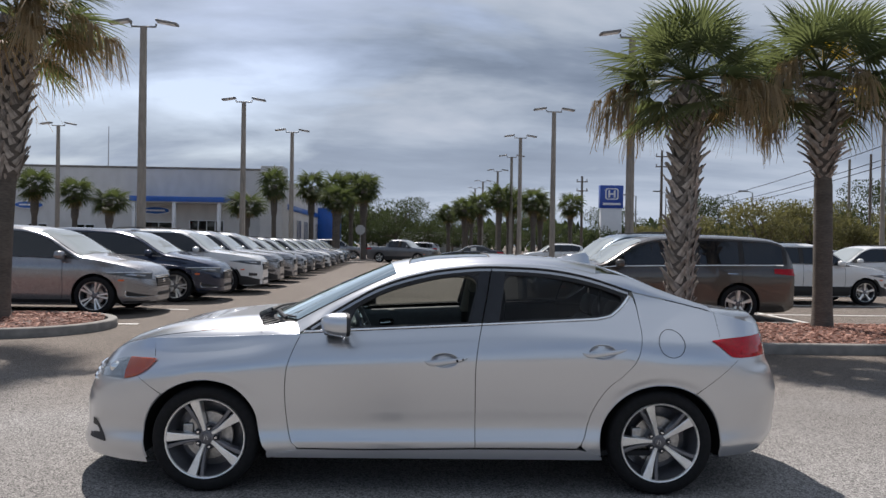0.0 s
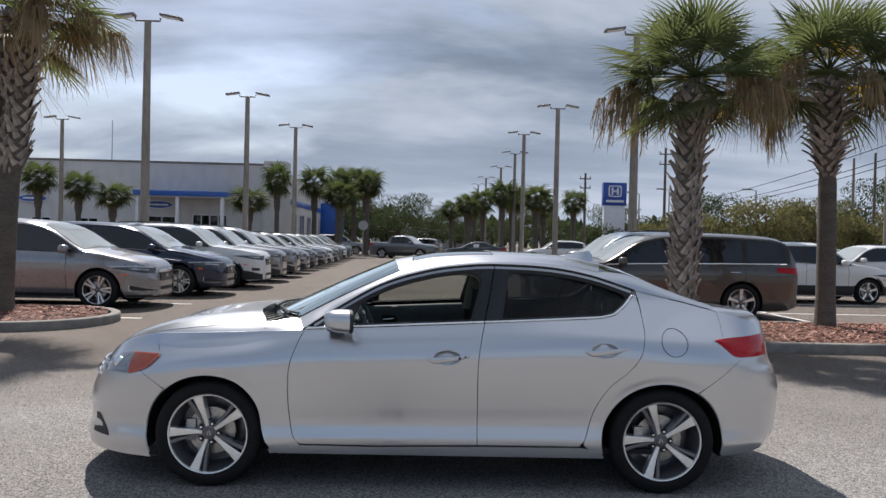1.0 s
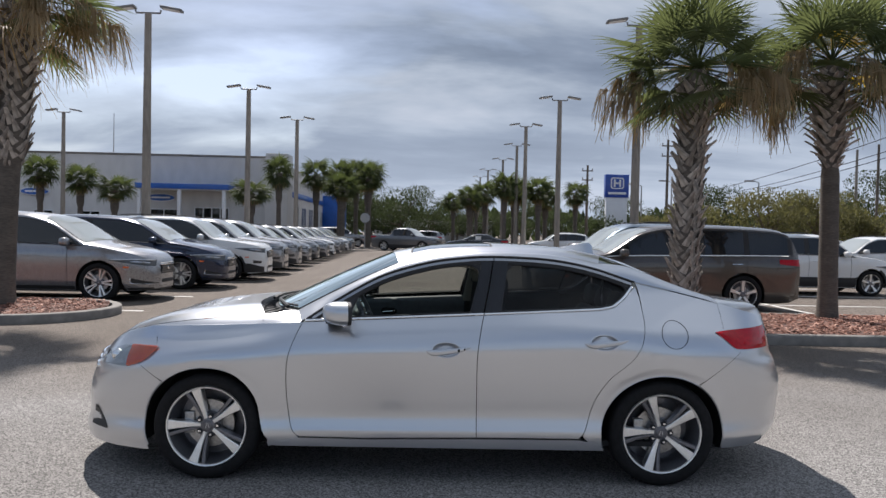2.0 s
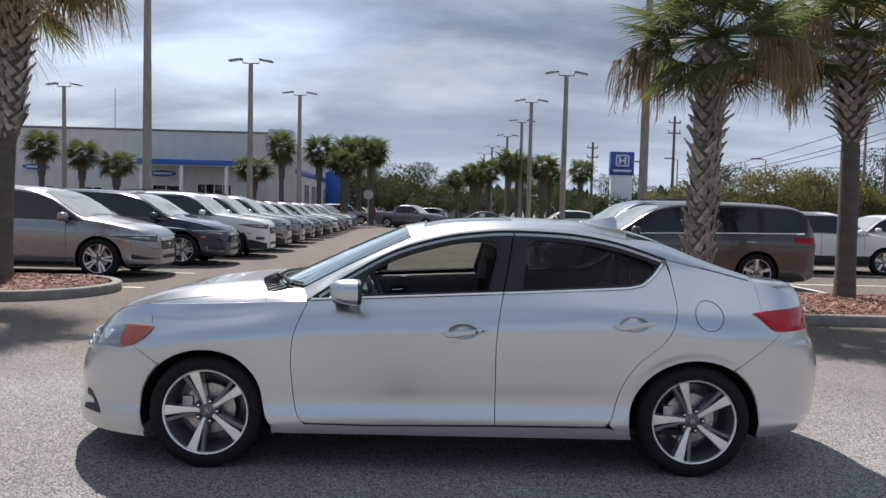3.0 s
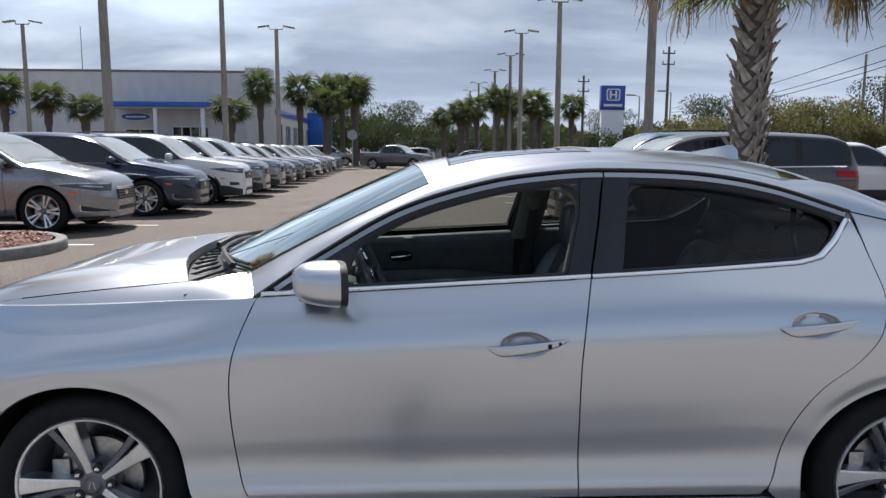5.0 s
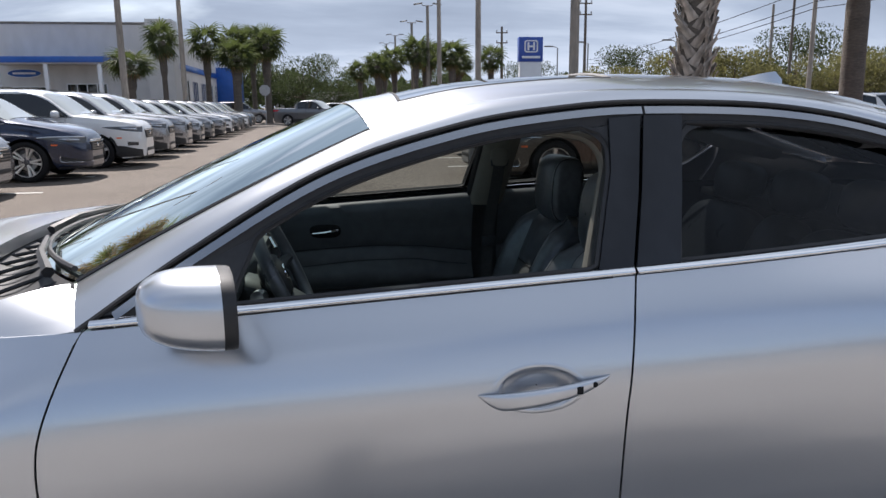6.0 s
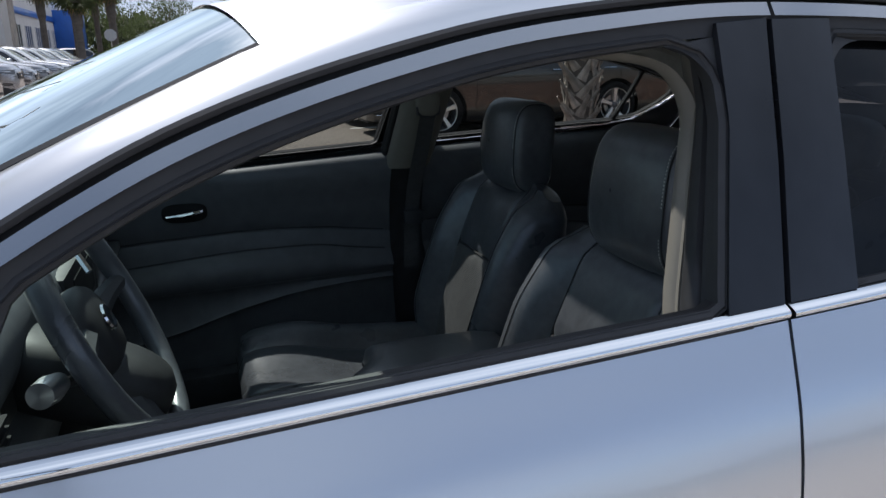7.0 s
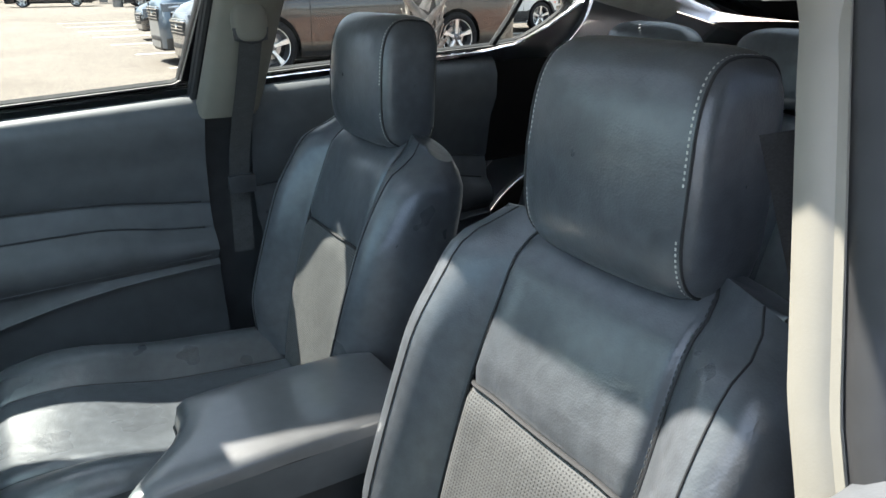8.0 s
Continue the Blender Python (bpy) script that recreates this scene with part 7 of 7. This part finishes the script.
for src, shape, nose, y in ((suv_s, "suv", -4.5, 21.9), (cro_s, "crossover", -4.5, 30.2), (cro_s, "crossover", -4.5, 35.8), (cro_g, "crossover", -4.6, 38.7), (cro_w, "crossover", -4.6, 41.5), (cro_g, "crossover", -4.75, 47.1)):
    copy_thing(src, pose(nose - SHAPES[shape]["L"] / 2, y, 0, 0, 0, 0))
RIGHT = "cars in the middle bays"
parked("van", "brown", 2.27, 9.93, -1, "brown minivan with chrome window line parked behind palms", RIGHT, "five")
parked("suv", "blue", 2.35, 11.88, -1, "steel blue sport utility parked beside the brown minivan", RIGHT, "ten")
parked("sedan", "black", 3.1, 17.37, -1, "black sedan parked in the middle bays", RIGHT, "five")
parked("crossover", "white", 12.85, 14.82, 1, "white crossover with black lower cladding", RIGHT, "five")
parked("crossover", "white", 13.6, 20.3, -1, "white crossover with red tail lamps", RIGHT, "five")
parked("sedan", "silver", 15.2, 23.05, -1, "silver sedan parked far across", RIGHT, "five")
FAR = "distant cars"
vehicle("pickup", "grey", "dark grey pickup truck crossing the aisle", pose(-1.1, 51.24, 0, 0, 0, -22), FAR, "five", "pickup")
far_b = vehicle("sedan", "black", "black sedan with a paper sticker on its window", pose(4.2, 49.63, 0, 0, 0, 172), FAR, "five")
part("window_sticker", box((-0.38, 0.845, 0.98), (0.02, 0.865, 1.25), 0.004), PAINTS["white"], far_b, "white paper window sticker")
for i, (src, shape, x, y, rz) in enumerate(((suv_s, "suv", -7.4, 62.4, 10), (cro_s, "crossover", 0.2, 68.07, 165), (cro_w, "crossover", 9.6, 45.37, 178), (cro_s, "crossover", 11.8, 42.06, 180), (cro_w, "crossover", 17.4, 28.34, 180), (cro_s, "crossover", 22.0, 25.5, 180), (cro_w, "crossover", 25.5, 31.18, 180), (cro_s, "crossover", 14.6, 37.8, 180), (cro_w, "crossover", 30.0, 35.91, 0), (cro_g, "crossover", 33.0, 39.7, 0))):
    c = copy_thing(src, pose(x, y, 0, 0, 0, rz))
    tagged(c, "silver car parked far across the car park" if src in (cro_s, suv_s) else ("white car parked far across the car park" if src is cro_w else "grey car parked far across the car park"), group=FAR)

# ---- lamp posts, building, sign, wires ----
M["post"] = material("tan_concrete_post", (0.27, 0.24, 0.205), 0.85, 0, 0, (8, 0.25, (1, 1, 0.3)), (50, 0.3, "noise"))
M["lamp_head"] = material("grey_lamp_head", (0.20, 0.195, 0.19), 0.5, 0.3, 0, (12, 0.2, (1, 1, 1)))
M["stucco"] = material("pale_stucco", (0.62, 0.61, 0.60), 0.9, 0, 0, (1.2, 0.10, (1, 1, 0.5)), (40, 0.3, "noise"))
M["blue"] = material("blue_fascia", (0.012, 0.10, 0.42), 0.35, 0, 0.3, (3, 0.12, (1, 1, 1)))
M["sign_blue"] = material("blue_sign_panel", (0.01, 0.06, 0.36), 0.3, 0, 0.4, (2, 0.08, (1, 1, 1)))
M["sign_white"] = material("white_sign_panel", (0.75, 0.76, 0.78), 0.4, 0, 0.2, (2, 0.05, (1, 1, 1)))
M["wood"] = material("weathered_pole_wood", (0.16, 0.13, 0.105), 0.9, 0, 0, (6, 0.35, (1, 1, 0.2)))
M["galv"] = material("galvanised_steel", (0.38, 0.38, 0.38), 0.45, 0.7, 0, (10, 0.15, (1, 1, 1)))


def lamp_post(x, y, h, turn, label="tan lamp post with two flat lamp heads", heads=2):
    post = thing("lamp_post", label, "lamp post", "car park lamps", pose(x, y, 0, 0, 0, turn))
    part("shaft", tube([Vector((0, 0, 0.0)), Vector((0, 0, h * 0.5)), Vector((0, 0, h))], [0.165, 0.145, 0.115], 8), M["post"], post)
    part("footing", lathe([(0.0001, 0.55), (0.26, 0.55), (0.28, 0.50), (0.28, 0.0)], 20, "z"), M["concrete"], post, "round concrete footing")
    part("crossarm", tube([Vector((-0.42, 0, h + 0.12)), Vector((-0.40, 0, h + 0.02)), Vector((0.40, 0, h + 0.02)), Vector((0.42, 0, h + 0.12))], 0.035, 6), M["lamp_head"], post)
    for s in (-1, 1)[:heads]:
        part("lamp_head", box((-0.36, -0.17, -0.035), (0.36, 0.17, 0.045), 0.03), M["lamp_head"], post).matrix_basis = pose(s * 0.78, 0, h + 0.16, 0, s * 9, 0)
        part("lens", box((-0.28, -0.13, -0.045), (0.28, 0.13, -0.032), 0.005), M["sign_white"], post).matrix_basis = pose(s * 0.78, 0, h + 0.16, 0, s * 9, 0)
    return post


for x, y, h, a in ((-9.35, 19.73, 8.6, 0), (-9.2, 33.45, 8.75, 0), (-8.45, 44.05, 8.8, 5), (-23.8, 43.95, 8.9, 0), (7.4, 34.5, 8.8, 0), (7.28, 19.8, 8.7, 0), (7.15, 45.4, 8.95, 0), (8.3, 58.6, 9.2, 0), (8.6, 71.9, 9.3, 0),
                    (8.8, 90.8, 9.8, 0), (9.5, 111.6, 10.5, 0)):
    lamp_post(x, y, h, a)
lamp_post(13.2, 11.88, 8.8, 20)

# building
shop = thing("showroom", "long pale stucco showroom with a blue entrance canopy", "building", at=pose(-11.8, 58.61, 0))
part("wall", box((-70, 0, 0), (0, 0.4, 7.6)), M["stucco"], shop, "pale stucco front wall")
part("wall", box((-0.4, 0.4, 0), (0, 40, 7.1)), M["stucco"], shop, "pale stucco side wall")
part("roof", box((-69.6, 0.4, 6.8), (-0.4, 40, 7.1)), M["galv"], shop)
part("parapet", box((-70.1, -0.06, 7.6), (0.1, 0.46, 7.78), 0.02), M["concrete"], shop)
part("tower_wall", box((-1.6, -0.9, 0), (0.3, 1.5, 7.95), 0.02), M["stucco"], shop)
can = part("canopy", box((-12.0, -2.6, 4.66), (-4.3, 0.0, 5.10), 0.02), M["blue"], shop, "bright blue entrance canopy")
part("soffit", box((-11.9, -2.5, 4.58), (-4.4, -0.05, 4.656)), M["stucco"], can)
for x in (-11.7, -8.4, -4.7):
    part("column", box((x - 0.14, -2.45, 0), (x + 0.14, -2.17, 4.58), 0.02), M["sign_white"], shop)
def glazing(x0, x1, z0, z1, n, name="window"):
    w = part(name, box((x0, -0.03, z0), (x1, 0.02, z1)), M["dark_glass"], shop)
    for i in range(n + 1):
        x = x0 + (x1 - x0) * i / n
        part("frame", box((x - 0.04, -0.07, z0), (x + 0.04, -0.031, z1)), M["sign_white"], w)
    for z in (z0, (z0 + z1) / 2 + 0.3, z1):
        part("frame", box((x0, -0.075, z - 0.04), (x1, -0.034, z + 0.04)), M["sign_white"], w)
glazing(-7.8, -4.9, 0.05, 3.2, 4, "entrance")
glazing(-11.6, -9.3, 0.9, 3.0, 2)
for x in (-17.5, -21.5, -25.5, -29.5):
    glazing(x, x + 1.6, 0.9, 2.7, 2)
for k in range(7):
    y = 4 + 4.6 * k
    w = part("window", box((-0.02, y, 0.6), (0.03, y + 2.6, 3.6)), M["dark_glass"], shop)
    for i in range(4):
        part("frame", box((0.031, y + i * 0.867 - 0.04, 0.6), (0.07, y + i * 0.867 + 0.04, 3.6)), M["sign_white"], w)
part("blue_tower", box((-0.8, 24, 0), (2.6, 26.5, 5.6), 0.03), M["blue"], shop, "bright blue entry tower")
part("side_fascia", box((0.0, 2, 4.4), (0.12, 24, 4.9), 0.02), M["blue"], shop)
def oval(name, x, z, a, b, m, y):
    bm = prism([(x + a * math.cos(t), z + b * math.sin(t)) for t in np.linspace(0, 6.2832, 29)[:-1]], y, y + 0.06, "y")
    return part(name, bm, m, shop, "blue oval sign with a pale rim")
for x, z in ((-10.7, 4.0), (-21.4, 4.3)):
    o = oval("oval_sign", x, z, 1.25, 0.34, M["sign_white"], -0.14)
    oval("oval_panel", x, z, 1.17, 0.28, M["blue"], -0.17)
    part("sign_bar", box((x - 0.8, -0.2, z - 0.07), (x + 0.8, -0.168, z + 0.07), 0.004), M["sign_white"], shop)
for x in (-29, -14.5, -12.5):
    part("roof_unit", box((x, 3, 7.1), (x + 1.2, 4.4, 8.05), 0.05), M["galv"], shop)
mast = thing("mast", "thin steel mast on the showroom roof", "mast", at=pose(-27.4, 60.51, 7.05))
part("rod", tube([Vector((0, 0, 0)), Vector((0, 0, 4.4))], [0.05, 0.03], 6), M["galv"], mast)
part("foot", box((-0.2, -0.2, 0), (0.2, 0.2, 0.12), 0.02), M["galv"], mast)

# tall sign
sg_ = thing("pylon_sign", "blue square pylon sign on a white support", "sign", at=pose(22.85, 79.43, 0))
part("support", box((-1.25, -0.3, 0), (1.25, 0.3, 6.0), 0.03), M["sign_white"], sg_, "white sign support")
part("panel", box((-1.38, -0.4, 6.0), (1.38, 0.4, 8.68), 0.05), M["sign_blue"], sg_, "blue sign panel")
def ring_rect(w, h, r, k):
    out_ = []
    for cx, cz, a0 in ((w - r, h - r, 0), (-w + r, h - r, 90), (-w + r, -h + r, 180), (w - r, -h + r, 270)):
        out_ += [(cx + r * math.cos(radians(a0 + 15 * i)), cz + r * math.sin(radians(a0 + 15 * i))) for i in range(7)]
    return [(x * k, z * k) for x, z in out_]
rows = [[Vector((x, yy, 7.66 + z)) for x, z in ring_rect(0.78, 0.66, 0.25, k)] for yy, k in ((-0.40, 1.0), (-0.45, 1.0), (-0.45, 0.82), (-0.40, 0.82))]
part("emblem_frame", grid([r + r[:1] for r in rows]), M["sign_white"], sg_, "white rounded emblem shape")
for x in (-0.32, 0.32):
    part("emblem_bar", box((x - 0.11, -0.45, 7.23), (x + 0.11, -0.402, 8.09), 0.01), M["sign_white"], sg_)
part("emblem_bar", box((-0.3, -0.45, 7.57), (0.3, -0.402, 7.75), 0.01), M["sign_white"], sg_)
part("name_bar", box((-1.05, -0.44, 6.36), (1.05, -0.402, 6.62), 0.01), M["sign_white"], sg_, "plain white bar")

# utility poles with wires
def utility_pole(x, y, h, label, mat, arms=2):
    p = thing("utility_pole", label, "pole", "roadside poles", pose(x, y, 0))
    part("shaft", tube([Vector((0, 0, 0)), Vector((0, 0, h))], [0.16, 0.10], 8), mat, p)
    for k in range(arms):
        part("crossarm", box((-0.55, -0.05, h - 0.6 - 0.9 * k), (0.55, 0.05, h - 0.50 - 0.9 * k), 0.01), M["wood"], p)
        for s in (-0.48, 0.48):
            part("insulator", lathe([(0.0001, 0.2), (0.06, 0.18), (0.05, 0.0)], 8, "z"), M["galv"], p).matrix_basis = pose(s, 0, h - 0.48 - 0.9 * k)
    return p


utility_pole(37.6, 56.7, 9.4, "pale concrete street pole beyond the trees", M["post"], 0)
utility_pole(39.5, 56.7, 9.9, "wooden utility pole beyond the trees", M["wood"], 0)
utility_pole(29.6, 40, 12.5, "tall pale utility pole carrying wires", M["post"], 2)
utility_pole(21.7, 58.6, 10.1, "wooden utility pole with two crossarms", M["wood"], 2)
utility_pole(16.3, 66, 8.4, "wooden utility pole far off", M["wood"], 2)
for i, (z0, z1, sag) in enumerate(((6.9, 8.2, 0.5), (6.4, 7.3, 0.6), (6.0, 6.9, 0.6))):
    wire = thing("wire", "black overhead wire between the roadside poles", "wire", "overhead wires")
    a, b, c = Vector((34.0, 92, z0)), Vector((29.6, 40, z1)), Vector((26.5, 5, z1 + 0.4))
    pts = [a.lerp(b, t) - Vector((0, 0, sag * 4 * t * (1 - t))) for t in np.linspace(0, 1, 12)] + [b.lerp(c, t) - Vector((0, 0, sag * 4 * t * (1 - t))) for t in np.linspace(0.08, 1, 12)]
    part("cable", tube(pts, 0.028, 4), M["dark"], wire)
for x, y, h in ((24.7, 66, 6.9), (30.6, 60, 6.6), (21.7, 66, 6.5)):
    s_l = thing("street_lamp", "slim grey street lamp beyond the trees", "street lamp", "street lamps", pose(x, y, 0))
    part("pole", tube([Vector((0, 0, 0)), Vector((0, 0, h)), Vector((-0.5, 0, h + 0.15))], [0.09, 0.06, 0.05], 6), M["galv"], s_l)
    part("lamp_head", box((-1.3, -0.14, h + 0.08), (-0.45, 0.14, h + 0.2), 0.03), M["lamp_head"], s_l)
# stop sign at the end of the aisle
st = thing("stop_sign", "octagonal road sign seen from behind on a steel post", "sign", at=pose(-4.6, 54.83, 0))
part("post", tube([Vector((0, 0, 0)), Vector((0, 0, 2.9))], 0.035, 6), M["galv"], st)
part("plate", prism([(0.42 * math.cos(radians(22.5 + 45 * i)), 2.55 + 0.42 * math.sin(radians(22.5 + 45 * i))) for i in range(8)], -0.05, -0.03, "y"), M["galv"], st)
# low white outbuilding and fence at the end of the aisle
shed = thing("outbuilding", "low pale outbuilding at the end of the aisle", "building", at=pose(2.0, 105.91, 0))
part("wall", box((-9, 0, 0), (9, 8, 3.0), 0.02), M["stucco"], shed)
part("roof", box((-9.3, -0.3, 3.0), (9.3, 8.3, 3.3), 0.03), M["galv"], shed)
for k in range(6):
    part("window", box((-7.8 + 2.8 * k, -0.05, 1.0), (-6.4 + 2.8 * k, 0.02, 2.2)), M["dark_glass"], shed)
